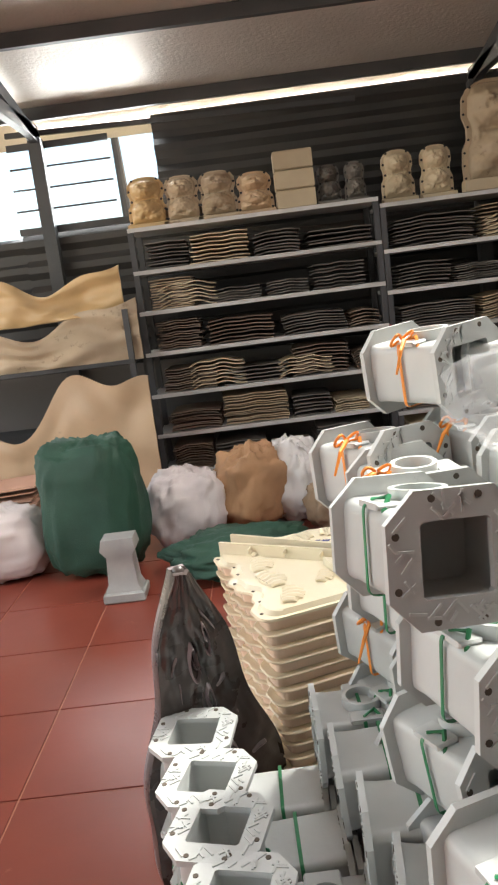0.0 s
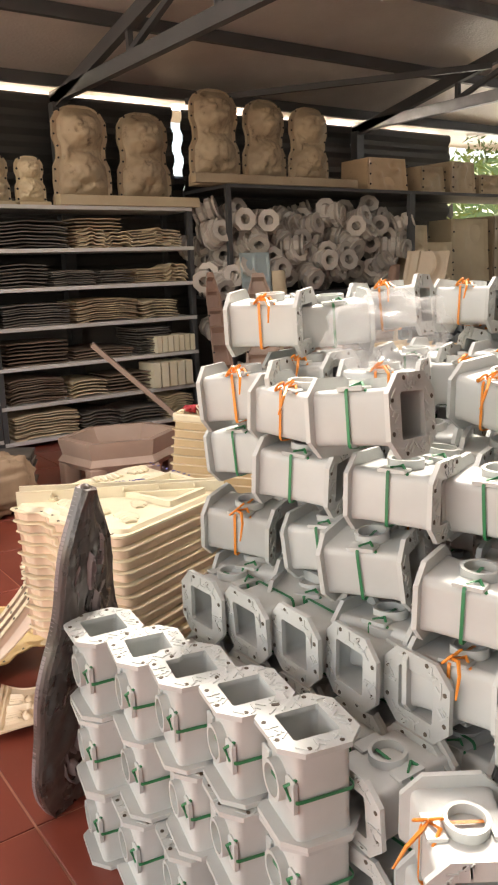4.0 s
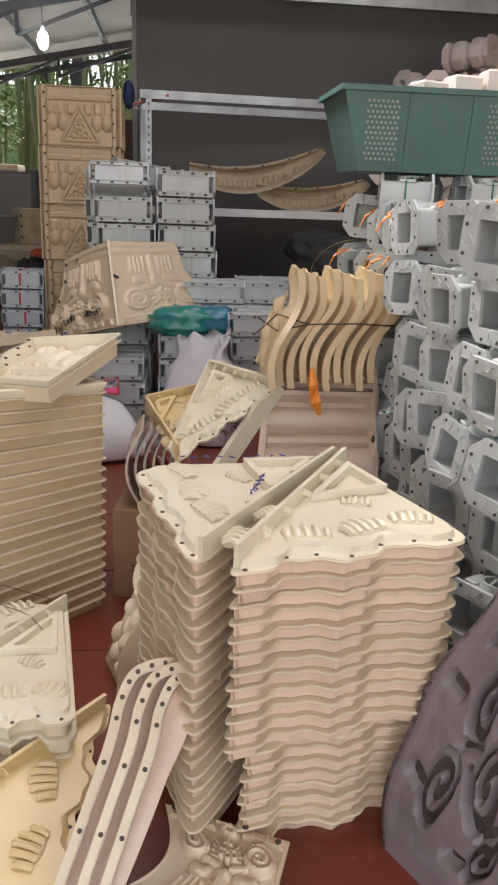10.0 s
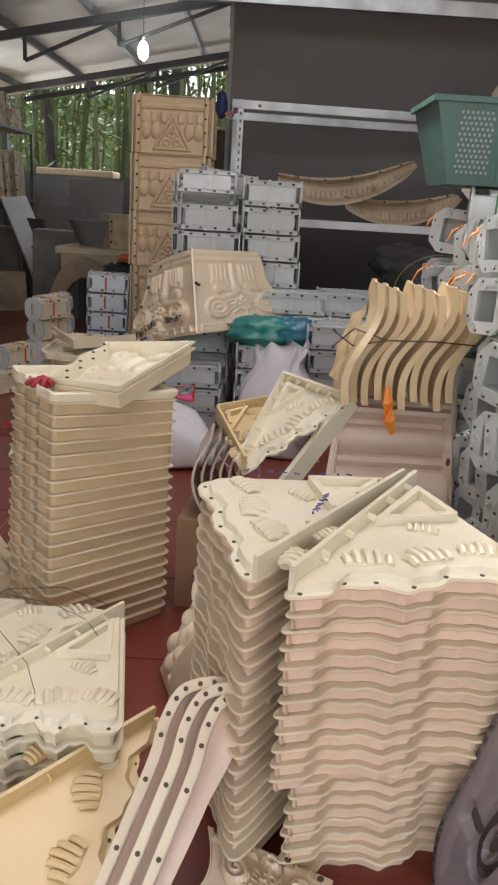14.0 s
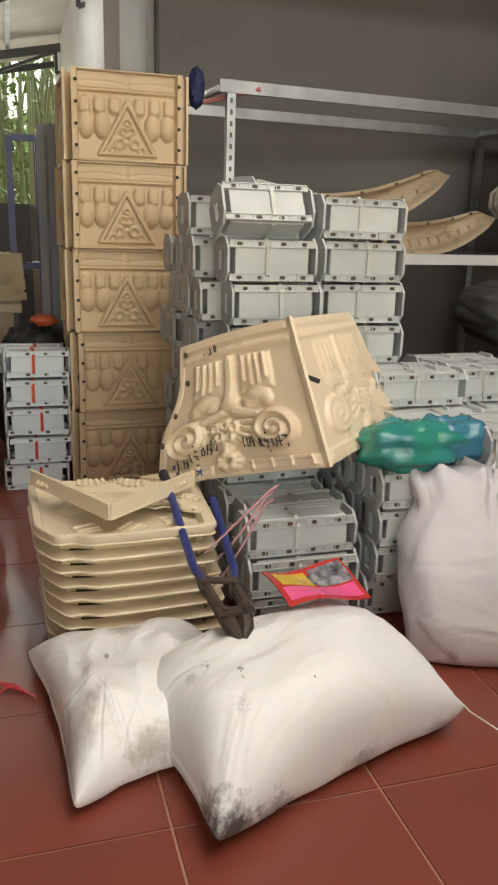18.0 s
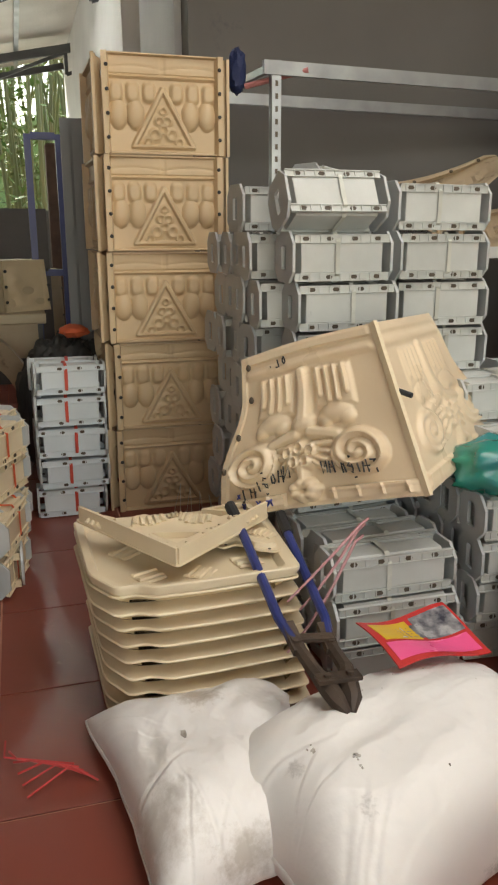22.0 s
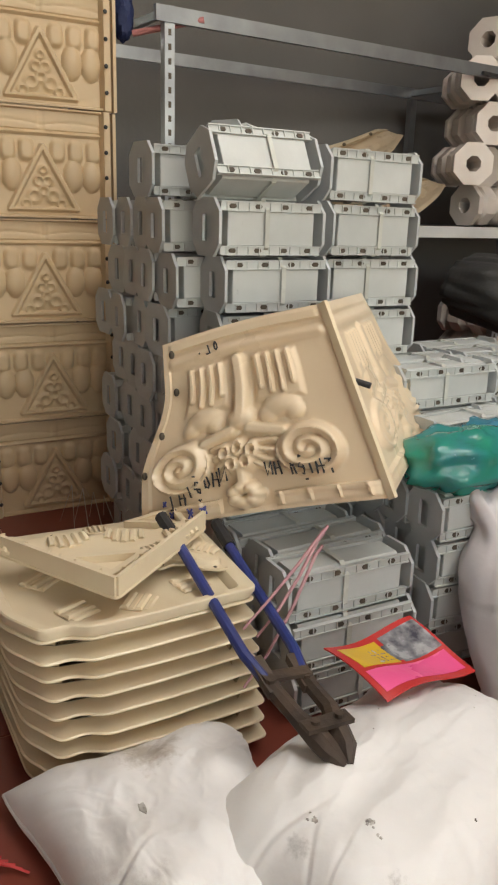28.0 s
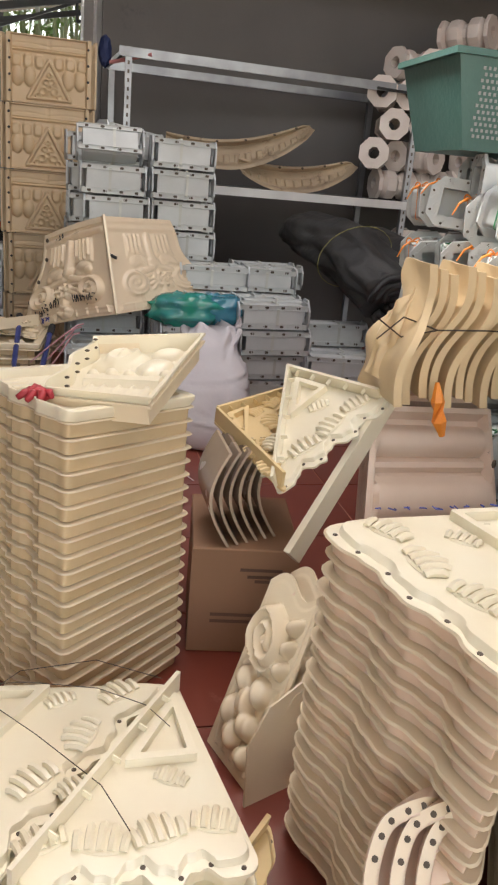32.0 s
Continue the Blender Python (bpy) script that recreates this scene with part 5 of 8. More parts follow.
big_sack, on_big = flat_sack("full white woven sack with a sooty corner lying on the floor", stained("sooty_woven_sack", WOVEN, (0.06, 0.05, 0.045), ((2.05, 2.95, 0.03, 0.2, 0.95), (2.1, 2.82, 0.0, 0.16, 0.7), (2.2, 2.55, 0.0, 0.14, 0.5), (2.28, 2.3, 0.02, 0.1, 0.4), (2.22, 2.85, 0.22, 0.05, 0.6), (2.36, 2.95, 0.24, 0.05, 0.5))), [(2.56, 3.1), (2.03, 2.96), (2.3, 2.22), (2.84, 2.34)], 0.29, 3)
rnd = random.Random(63)
for cu, cv, su, sv, n, size in ((0.6, 0.24, 0.03, 0.006, 7, 0.007), (0.42, 0.18, 0.014, 0.008, 5, 0.006), (0.4, 0.5, 0.3, 0.3, 9, 0.003)):
    for k in range(n):
        u, v = min(0.985, max(0.02, rnd.gauss(cu, su))), min(0.98, max(0.012, rnd.gauss(cv, sv)))
        r = size * rnd.uniform(0.4, 1.3)
        mark(big_sack, on_big, u, v, min(r, 0.99 - u), r * rnd.uniform(0.4, 0.9), SMUDGE if rnd.random() < 0.4 else SOOT if u > 0.75 else SCUFF, "sooty smudge", k * 1.7 + cu)
part("tail_thread", Shape().tube([on_big(0.98, 0.98), on_big(0.98, 0.98) + Vector((-0.04, -0.02, -0.02)), (2.18, 2.1, 0.004)], 0.002, 5), WOVEN, big_sack)
under, on_under = flat_sack("full white woven sack lying partly under another sack", stained("dusty_woven_sack", WOVEN, (0.3, 0.24, 0.17), ((2.75, 3.05, 0.17, 0.12, 0.6), (2.4, 3.2, 0.1, 0.2, 0.4), (2.3, 3.05, 0.1, 0.12, 0.5))), [(2.9, 3.31), (2.22, 3.23), (2.34, 2.88), (2.86, 2.78)], 0.2, 8)
mark(under, on_under, 0.45, 0.35, 0.03, 0.012, SCUFF, "grey rubbed dirt", 5)


def standing_sack(label, mat, a, b, depth, top, seed):
    """An upright sack: flat sewn base from a to b, belly, folded and gathered top."""
    a, b, top = Vector(a), Vector(b), Vector(top)
    mid = (a + b) / 2
    ax = (b - a) / 2
    ay = Vector((-ax.y, ax.x, 0)).normalized() * depth
    rings = []
    nz, n = 60, 72
    fs = folds(seed, 34, 0.022)
    for j in range(nz + 1):
        v = j / nz
        c = mid.lerp(top, v)
        c.z = top.z * v
        w = 1.0 + 0.08 * math.sin(math.pi * min(1, v * 1.3)) - 0.3 * math.exp(-((v - 0.84) / 0.16) ** 2) - 0.1 * max(0, (v - 0.95) / 0.05)
        rag = max(0.0, (v - 0.72) / 0.28)
        dd = (0.35 + 0.65 * min(1, v * 4) ** 0.5) * (1 - 0.78 * max(0, (v - 0.5) / 0.5) ** 1.3)
        ring = []
        for i in range(n):
            q = 2 * math.pi * i / n
            cx, cy = math.cos(q), math.sin(q)
            cx, cy = math.copysign(abs(cx) ** 0.75, cx), math.copysign(abs(cy) ** 0.85, cy)
            nz1 = noise.noise(Vector((math.cos(q) * 1.6 + seed, math.sin(q) * 1.6, v * 2.4)))
            sag = noise.noise(Vector((math.cos(q) * 2.2 + seed, math.sin(q) * 2.2, v * 5 + math.cos(q * 2))))
            k = 1 + 0.07 * nz1 + 0.05 * sag * (1 if 0.05 < v < 0.97 else 0) + crease(fs, (q / 6.2832), v) * 4 + 0.22 * rag * noise.noise(Vector((math.cos(q) * 3.4 + 2, math.sin(q) * 3.4, v * 1.5 + seed)))
            p = c + ax * (cx * w * k) + ay * (cy * dd * k)
            p.z = max(0.002, p.z + (0.02 * noise.noise(Vector((q, v * 6, seed))) + 0.05 * v * v * noise.noise(Vector((math.cos(q) * 1.4, seed, 2)))) * v + 0.075 * rag * rag * noise.noise(Vector((math.cos(q) * 3.2, math.sin(q) * 3.2, seed))))
            ring.append(tuple(p))
        rings.append(ring)
    ob = thing("sack", label, "sack", "white sacks")
    part("cloth", Shape().rings(rings), mat, ob, sharp=180)
    return ob


up = standing_sack("tall pinkish-white woven sack standing on the tiles", PINKSACK, (2.68, 2.17, 0), (2.56, 1.81, 0), 0.15, (2.9, 1.94, 0.53), 5)
part("tail_thread", Shape().tube([(2.57, 1.86, 0.02), (2.53, 1.8, 0.006), (2.54, 1.72, 0.003)], 0.002, 5), WOVEN, up)

# ---- bolt cutter on the sack ----
cutter = thing("bolt_cutter", "long bolt cutter with blue handles and black grips on a sack", "tool")
H, G1, G2 = Vector((2.5, 2.79, 0.285)), Vector((3.154, 2.862, 0.49)), Vector((3.17, 2.705, 0.44))
P1, P2 = H + Vector((0.13, 0.055, 0.045)), H + Vector((0.135, -0.03, 0.03))
for G, P, s in ((G1, P1, 1), (G2, P2, -1)):
    q = P.lerp(G, 0.82)
    part("handle", Shape().tube([P, P.lerp(q, 0.2) + Vector((0, 0.012 * s, 0)), P.lerp(q, 0.6) + Vector((0, 0.006 * s, 0)), q], 0.0125, 10), BLUE, cutter, "blue painted steel tube")
    part("grip", Shape().tube([q, q.lerp(G, 0.5), G], [0.016, 0.017, 0.0165], 10), RUBBER, cutter, "black rubber grip")
    part("lever", Shape().bar(P + (P - G).normalized() * 0.02, P + (G - P).normalized() * 0.07, 0.03, 0.02), IRON, cutter)
    part("pivot_bolt", Shape().cyl(P + Vector((0, 0, -0.014)), P + Vector((0, 0, 0.018)), 0.011, n=8), IRON, cutter)
    part("jaw", Shape().tube([P, H + Vector((0.06, 0.036 * s, 0.015)), H + Vector((0.01, 0.022 * s, 0.0)), H + Vector((-0.025, 0.017 * s, -0.008)), H + Vector((-0.055, 0.004 * s, -0.02))], [0.016, 0.018, 0.024, 0.021, 0.008], 8), IRON, cutter, "rusty steel jaw")
    part("jaw_bolt", Shape().cyl(H + Vector((0.015, 0.026 * s, 0.0)), H + Vector((0.015, 0.026 * s, 0.036)), 0.009, n=8), IRON, cutter)
part("jaw_plate", Shape().bar(H + Vector((0.015, 0.05, 0.026)), H + Vector((0.015, -0.05, 0.022)), 0.034, 0.009), IRON, cutter, "rusty cross plate over the jaws")
part("link_plate", Shape().bar(P1 + Vector((0.012, 0.012, 0.014)), P2 + Vector((0.012, -0.012, 0.014)), 0.03, 0.008), IRON, cutter)

# ---- pink packing straps hanging over the grey moulds ----
PINKSTRAP = pmat("pink_strap", (0.5, 0.27, 0.29), (0.42, 0.22, 0.24), 0.35, big=10, fine=60)
straps = thing("packing_strap", "faded pink plastic packing straps hanging off grey moulds", "strap")
for p, q, sag in (((2.87, 2.586, 0.508), (2.84, 2.796, 0.332), 0.006), ((2.87, 2.595, 0.493), (2.84, 2.762, 0.304), -0.004), ((2.86, 2.604, 0.466), (2.82, 2.801, 0.199), -0.012)):
    p, q = Vector(p), Vector(q)
    part("strand", Shape().tube([p + Vector((0.02, -0.03, 0.006)), p, p.lerp(q, 0.35) + Vector((-0.01, 0, sag)), p.lerp(q, 0.7) + Vector((-0.01, 0, sag)), q], [0.004, 0.0045, 0.004, 0.0035, 0.003], 6), PINKSTRAP, straps)

# ---- printed packet ----
packet = thing("packet", "glossy pink and yellow printed plastic packet on a sack", "packet")
pm = [pmat("pink_print", (0.75, 0.07, 0.25), (0.8, 0.12, 0.3), 0.25), pmat("yellow_print", (0.8, 0.55, 0.05), (0.75, 0.45, 0.04), 0.25), pmat("dark_print", (0.05, 0.05, 0.07), (0.4, 0.4, 0.42), 0.25, big=30), pmat("red_print", (0.6, 0.04, 0.04), (0.55, 0.05, 0.05), 0.25)]
fl = lambda u, v: Vector((2.54 + 0.2 * v + 0.02 * u, 2.63 - 0.25 * u + 0.02 * v, 0.29 + 0.012 * math.sin(u * 5 + v * 3) + 0.012 * v))
part("film", Shape().sheet(14, 10, fl, lambda u, v: fl(u, v) - Vector((0, 0, 0.004))), pm[3], packet)
for u0, u1, v0, v1, m in ((0.05, 0.95, 0.08, 0.4, pm[0]), (0.55, 0.97, 0.45, 0.92, pm[2]), (0.08, 0.5, 0.46, 0.9, pm[1]), (0.3, 0.6, 0.5, 0.8, pm[2])):
    f2 = lambda u, v: fl(u0 + (u1 - u0) * u, v0 + (v1 - v0) * v) + Vector((0, 0, 0.0015))
    part("print", Shape().sheet(8, 6, f2, lambda u, v: f2(u, v) - Vector((0, 0, 0.001))), m, packet)

# ---- green bag ----
gb = pmat("green_film", (0.03, 0.36, 0.2), (0.05, 0.3, 0.34), 0.22, big=9, fine=14, bump=0.5, coat=0.3)
gbb = pmat("blue_film", (0.07, 0.25, 0.4), (0.06, 0.28, 0.36), 0.22, big=9, fine=14, bump=0.5, coat=0.3)
for m in (gb, gbb):
    m.node_tree.nodes["Principled BSDF"].inputs["Transmission Weight"].default_value = 0.3
bag = thing("plastic_bag", "knotted green and blue plastic bag lying on grey moulds", "bag")
part("film", Shape().blob((3.0, 2.05, 0.585), (0.11, 0.18, 0.08), 40, 24, 0.8, lambda d: 0.26 * noise.noise(d * 2.3) + 0.14 * abs(noise.noise(d * 5)) + 0.06 * noise.noise(d * 11)), gb, bag, sharp=180)
part("blue_film", Shape().blob((3.02, 1.9, 0.585), (0.1, 0.13, 0.075), 36, 20, 0.8, lambda d: 0.28 * noise.noise(d * 2.9) + 0.16 * abs(noise.noise(d * 6)) + 0.06 * noise.noise(d * 12)), gbb, bag, sharp=180)
part("knot", Shape().tube([(3.0, 1.8, 0.57), (2.98, 1.74, 0.55), (2.99, 1.7, 0.57)], [0.03, 0.012, 0.028], 8), gbb, bag)

# ---- rolled black sheet ----


def roll(label, pts, rads, seed):
    ob = thing("plastic_sheet_roll", label, "sheet", "rolled black sheets")
    s = Shape()
    n = 72
    pts = [Vector(p) for p in pts]
    rings = []
    m = 40
    for i in range(m + 1):
        t = i / m * (len(pts) - 1)
        k = min(int(t), len(pts) - 2)
        c = pts[k].lerp(pts[k + 1], t - k)
        r = rads[k] + (rads[k + 1] - rads[k]) * (t - k)
        d = (pts[k + 1] - pts[k]).normalized()
        a = d.cross(Vector((0, 0, 1))).normalized()
        b = a.cross(d)
        rings.append([c + (a * math.cos(q) * 1.15 + b * math.sin(q) * 0.85) * r * (1 - 0.16 * max(0.0, 0.35 - abs(noise.noise(Vector((math.cos(q) * 2.6 + seed, math.sin(q) * 2.6, t * 1.1))))) * 2 + 0.2 * noise.noise(Vector((math.cos(q) * 1.3 + seed, math.sin(q) * 1.3, t * 1.6))) + 0.07 * abs(noise.noise(Vector((math.cos(q) * 4 + seed, math.sin(q) * 4, t * 1.5)))) + 0.06 * noise.noise(Vector((math.cos(q) * 3 + seed, math.sin(q) * 3, t * 4)))) for q in [2 * math.pi * j / n for j in range(n)]])
    s.rings(rings)
    part("roll", s, BLACK, ob, sharp=180)
    e, d = pts[-1], (pts[-1] - pts[-2]).normalized()
    a = d.cross(Vector((0, 0, 1))).normalized()
    b = a.cross(d)
    for k in range(5):
        rr = rads[-1] * (0.95 - 0.17 * k)
        fold = [e + d * (0.04 + 0.012 * math.sin(q * 5 + k)) + (a * math.cos(q) * 1.1 + b * math.sin(q) * 0.85) * rr * (1 + 0.1 * math.sin(q * 3 + k * 2)) for q in [5.6 * j / 26 for j in range(27)]]
        part("fold", Shape().tube(fold, 0.016, 6), BLACK, ob, sharp=180)
    part("tie", Shape().tube([pts[1] + (a * math.cos(q) * 1.2 + b * math.sin(q) * 0.92) * rads[1] * 1.04 for q in [2 * math.pi * j / 24 for j in range(25)]], 0.0022, 5), pmat("yellow_cord", (0.3, 0.28, 0.09), (0.22, 0.21, 0.07), 0.6), ob, "thin yellow cord")
    return ob


roll("thick roll of black plastic sheet tied with cord, on grey moulds", [(3.95, 1.22, 0.95), (3.42, 1.06, 0.86), (3.06, 0.94, 0.7)], [0.15, 0.2, 0.19], 1)
roll("slumped roll of black plastic sheet tied with cord", [(4.1, 0.75, 0.85), (3.6, 0.62, 0.8), (3.2, 0.35, 0.62)], [0.2, 0.2, 0.17], 6)
crate_black = pmat("black_moulded_plastic", (0.02, 0.02, 0.021), (0.03, 0.03, 0.032), 0.5)
bm0 = None
for i in range(4):
    if bm0 is None:
        bm0 = thing("black_tray", "black ribbed plastic tray in a stack on the floor", "tray", "stack of black trays", pose(3.32, 0.36, 0))
        part("tray", Shape().box(-0.2, 0.2, -0.22, 0.22, 0, 0.12, 0.012), crate_black, bm0)
        for k in range(9):
            part("rib", Shape().box(-0.212, -0.2, -0.2 + 0.046 * k, -0.18 + 0.046 * k, 0.015, 0.11), crate_black, bm0)
        part("rim", Shape().box(-0.215, 0.215, -0.23, 0.23, 0.112, 0.128), crate_black, bm0)
    else:
        copy_thing(bm0, pose(3.32 + 0.01 * i, 0.36, 0.132 * i, 0, 0, 2 * i - 3))

# ---- galvanised rack against the wall ----
rack = thing("shelf_rack", "galvanised slotted-angle rack with a bright shelf edge against the wall", "rack")
RA, RB = Vector((4.5, 2.31, 0)), Vector((4.86, -1.75, 0))
along = (RB - RA).normalized()
deep = Vector((-along.y, along.x, 0)) * 0.78
for k, f in enumerate((0.0, 0.495, 1.0)):
    for s in (0, 1):
        p = RA.lerp(RB, f) + deep * s
        leg = Shape()
        leg.box(p.x - 0.003, p.x, p.y - 0.04, p.y, 0, 1.93)
        leg.box(p.x, p.x + 0.04, p.y - 0.003, p.y, 0, 1.93)
        post = part("post", leg, GALV, rack)
        if s == 0:
            sl = Shape()
            for j in range(38):
                z = 0.03 + 0.05 * j
                sl.box(p.x - 0.0045, p.x - 0.0032, p.y - 0.026, p.y - 0.014, z, z + 0.022)
            tagged(part("slot", sl, HOLE_SHADE, post), kind="stuff")
for z, w in ((1.9, 0.055), (1.14, 0.055)):
    for s in (0, 1):
        part("beam", Shape().bar(RA + deep * s + Vector((-0.006, 0.04, z)), RB + deep * s + Vector((-0.006, 0, z)), 0.022, w), GALV if z > 1.5 or s else SHELFW, rack)
    for f in (0.0, 0.495, 1.0):
        part("cross_bar", Shape().bar(RA.lerp(RB, f) + Vector((0.01, 0.01, z)), RA.lerp(RB, f) + deep + Vector((0, 0.01, z)), 0.02, 0.03), GALV, rack)
sh = Shape()
c = [RA + Vector((0.02, 0, 1.14)), RB + Vector((0.02, 0, 1.14)), RB + deep + Vector((0, 0, 1.14)), RA + deep + Vector((0, 0, 1.14))]
sh.prism([(p.x, p.y) for p in c], 1.135, 1.165)
part("shelf_board", sh, WALL, rack)
solid("cable", Shape().tube([RA + along * t + Vector((-0.03, 0, 1.86 + 0.03 * math.sin(t * 1.3))) for t in (1.7, 2.1, 2.5, 3.0, 3.6, 4.0)], 0.009, 6), RUBBER, "black cable strung along the rack beam", "cable")
hang = thing("brush_head", "dark blue bristle brush hung on the rack post", "brush")
part("bristles", Shape().blob((4.62, 2.43, 1.9), (0.05, 0.04, 0.09), 24, 14, 1, lambda d: 0.25 * noise.noise(d * 9)), pmat("navy_bristle", (0.01, 0.02, 0.08), (0.02, 0.03, 0.1), 0.7, bump=0.6), hang)
part("rod", Shape().cyl((4.6, 2.4, 1.84), (4.5, 2.15, 1.9), 0.012, n=8), pmat("pink_rod", (0.5, 0.2, 0.2), (0.45, 0.18, 0.18), 0.5), hang)

# boat-shaped arch moulds on the shelf


def boat(label, p, q, tall, bow, lean):
    """A crescent-shaped trough on edge from p to q, its hollow side to the room."""
    p, q = Vector(p), Vector(q)

    def f(u, v, k):
        w = max(0.0, math.sin(math.pi * (0.1 + 0.86 * u))) ** 0.5 * min(1, (1.02 - u) * 14) ** 0.5
        c = p.lerp(q, u)
        hollow = 0.09 * step_to(min(v - 0.1, 0.92 - v), 0.16) * w - (0.02 * step_to(0.3 - abs((u * 13) % 1.0 - 0.5), 0.1) if 0.22 < v < 0.5 else 0)
        return c + Vector((lean * v + hollow + k, 0, bow * (2 * u - 1) ** 2 + (v - 0.5) * tall * w))

    ob = thing("arch_mold", label, "mould", "curved moulds on the shelf")
    part("trough", Shape().sheet(130, 36, lambda u, v: f(u, v, 0), lambda u, v: f(u, v, 0.014)), OLDTAN, ob)
    for u in (0.15, 0.35, 0.55, 0.75, 0.9):
        part("bolt_hole", Shape().blob(tuple(f(u, 0.93, -0.002)), (0.006, 0.011, 0.008), 8, 5), HOLE_SHADE, ob)
    return ob


boat("dusty tan curved arch mould lying on the shelf", (4.72, 2.0, 1.3), (4.7, 1.0, 1.47), 0.2, 0.13, 0.14)
boat("dusty tan curved arch mould lying on the shelf, lower one", (4.62, 1.5, 1.21), (4.8, 0.62, 1.29), 0.18, 0.1, 0.16)

# white hollow octagonal mould bundles on the rack
WHITEP = pmat("off_white_plastic", (0.68, 0.62, 0.57), (0.6, 0.52, 0.47), 0.42, big=5, fine=50, bump=0.05, vary=0.1)


def tube_mold(name, label, group, mat, r=0.088, length=0.3, n=8, waist=0.82, bore=0.45):
    """A hollow baluster mould: flanged ends, two bellies and a waist, with a square bore set cornerwise."""
    s = Shape()
    low, mid = waist * 0.8, waist * 1.12
    sec = [(0, 1.0), (0.08, 1.0), (0.12, low), (0.2, mid), (0.3, 0.96), (0.4, mid), (0.47, low), (0.53, low), (0.6, mid), (0.7, 0.96), (0.8, mid), (0.88, low), (0.92, 1.0), (1, 1.0)]
    ring = lambda k, rr: [(rr * r * math.cos(2 * math.pi * (i + 0.5) / n), rr * r * math.sin(2 * math.pi * (i + 0.5) / n), k * length) for i in range(n)]

    def square(k):
        out = []
        for i in range(n):
            a = 2 * math.pi * (i + 0.5) / n
            q = bore * r / max(abs(math.cos(a)), abs(math.sin(a)), 1e-6)
            out.append((q * math.cos(a), q * math.sin(a), k * length))
        return out

    rings = [ring(k, rr) for k, rr in sec]
    s.rings(rings + [square(1), square(0), rings[0]], cap=False)
    return solid(name, s, mat, label, "mould", group)


tm = tube_mold("octagonal_mold", "off-white hollow eight-sided baluster mould stacked on the rack", "off-white moulds on the rack", WHITEP, 0.11, 0.36, bore=0.34)
tm.matrix_world = pose(4.78, 0.5, 1.275, 90, 0, 4)
rnd = random.Random(9)
for k in range(6):
    for i in range(8):
        y, z = 0.45 - 0.225 * i + 0.1 * (k % 2) + rnd.uniform(-0.02, 0.02), 1.275 + 0.2 * k
        if (k >= 5 and i < 2) or (k == 0 and i == 0):
            continue
        if rnd.random() < 0.55:
            m = pose(4.8 + rnd.uniform(-0.05, 0.05), y, z, 90 + rnd.uniform(-6, 6), 0, rnd.uniform(-30, 30) if i > 2 else rnd.uniform(-55, 55))
        else:
            m = pose(4.7 + rnd.uniform(-0.04, 0.04), y, z, 0, 90, rnd.uniform(-8, 8) if i > 2 else rnd.uniform(-35, 35)) @ pose(0, 0, 0, rnd.uniform(-8, 8), 0, rnd.choice((0, 22.5)))
        copy_thing(tm, m)
for k in range(3):
    for i in range(5):
        copy_thing(tm, pose(4.72 + rnd.uniform(-0.03, 0.03), 0.2 - 0.235 * i, 0.57 + 0.2 * k - 0.1, 0, 90, rnd.uniform(-14, 14)))
pw = small_mold(PALEB, STRAP, "bluish-white strapped mould in rows under the shelf", "moulds under the shelf")
pw.matrix_world = pose(4.3, -0.3, 0)
for x in (4.3,):
    pile(pw, "moulds under the shelf", [4.3, 4.43], -0.3, [7, 7], 0.117, seed=41, yaw=90)
    pile(pw, "moulds under the shelf", [4.3, 4.43], -0.75, [7, 7], 0.0, seed=42, yaw=90)

# ---- moulds round the walkway ----
YELLOWISH = pmat("yellow_cream_plastic", (0.72, 0.56, 0.3), (0.66, 0.5, 0.25), 0.36, big=5, fine=50, bump=0.05, vary=0.04)
bracket_at((-0.42, 2.3, 0.03), (-0.4, 2.82, 0.1), (0.24, 2.245, 0.13), YELLOWISH, "yellowish open bracket mould lying on the floor", "loose bracket moulds", 1, (0, 1))

# flipped tray on the tall stack


def tray_relief(u, v):
    if u < 0.03 or u > 0.97 or v < 0.05 or v > 0.95:
        return 0.02
    h = -0.024
    if 0.14 < v < 0.86 and 0.08 < u < 0.5:
        h += 0.012 * step_to(0.1 - abs(u - 0.2), 0.03) + 0.018 * step_to(0.06 - abs(u - 0.4), 0.03)
    h = max(h, -0.024 + 0.026 * dome(u, v, 0.74, 0.66, 0.16, 0.24), -0.024 + 0.022 * dome(u, v, 0.64, 0.3, 0.12, 0.16), -0.024 + 0.022 * dome(u, v, 0.86, 0.3, 0.09, 0.16))
    for k in range(5):
        h = max(h, -0.024 + 0.014 * strip(u, v, (0.12 + 0.015 * k, 0.2 + 0.13 * k), (0.3, 0.22 + 0.13 * k), 0.012, 0.02))
        h = max(h, -0.024 + 0.018 * dome(u, v, 0.52 + 0.02 * (k % 2), 0.16 + 0.16 * k, 0.05, 0.06))
    return h + 0.012 * spiral(u, v, 0.74, 0.66, 0.15, 1.5)


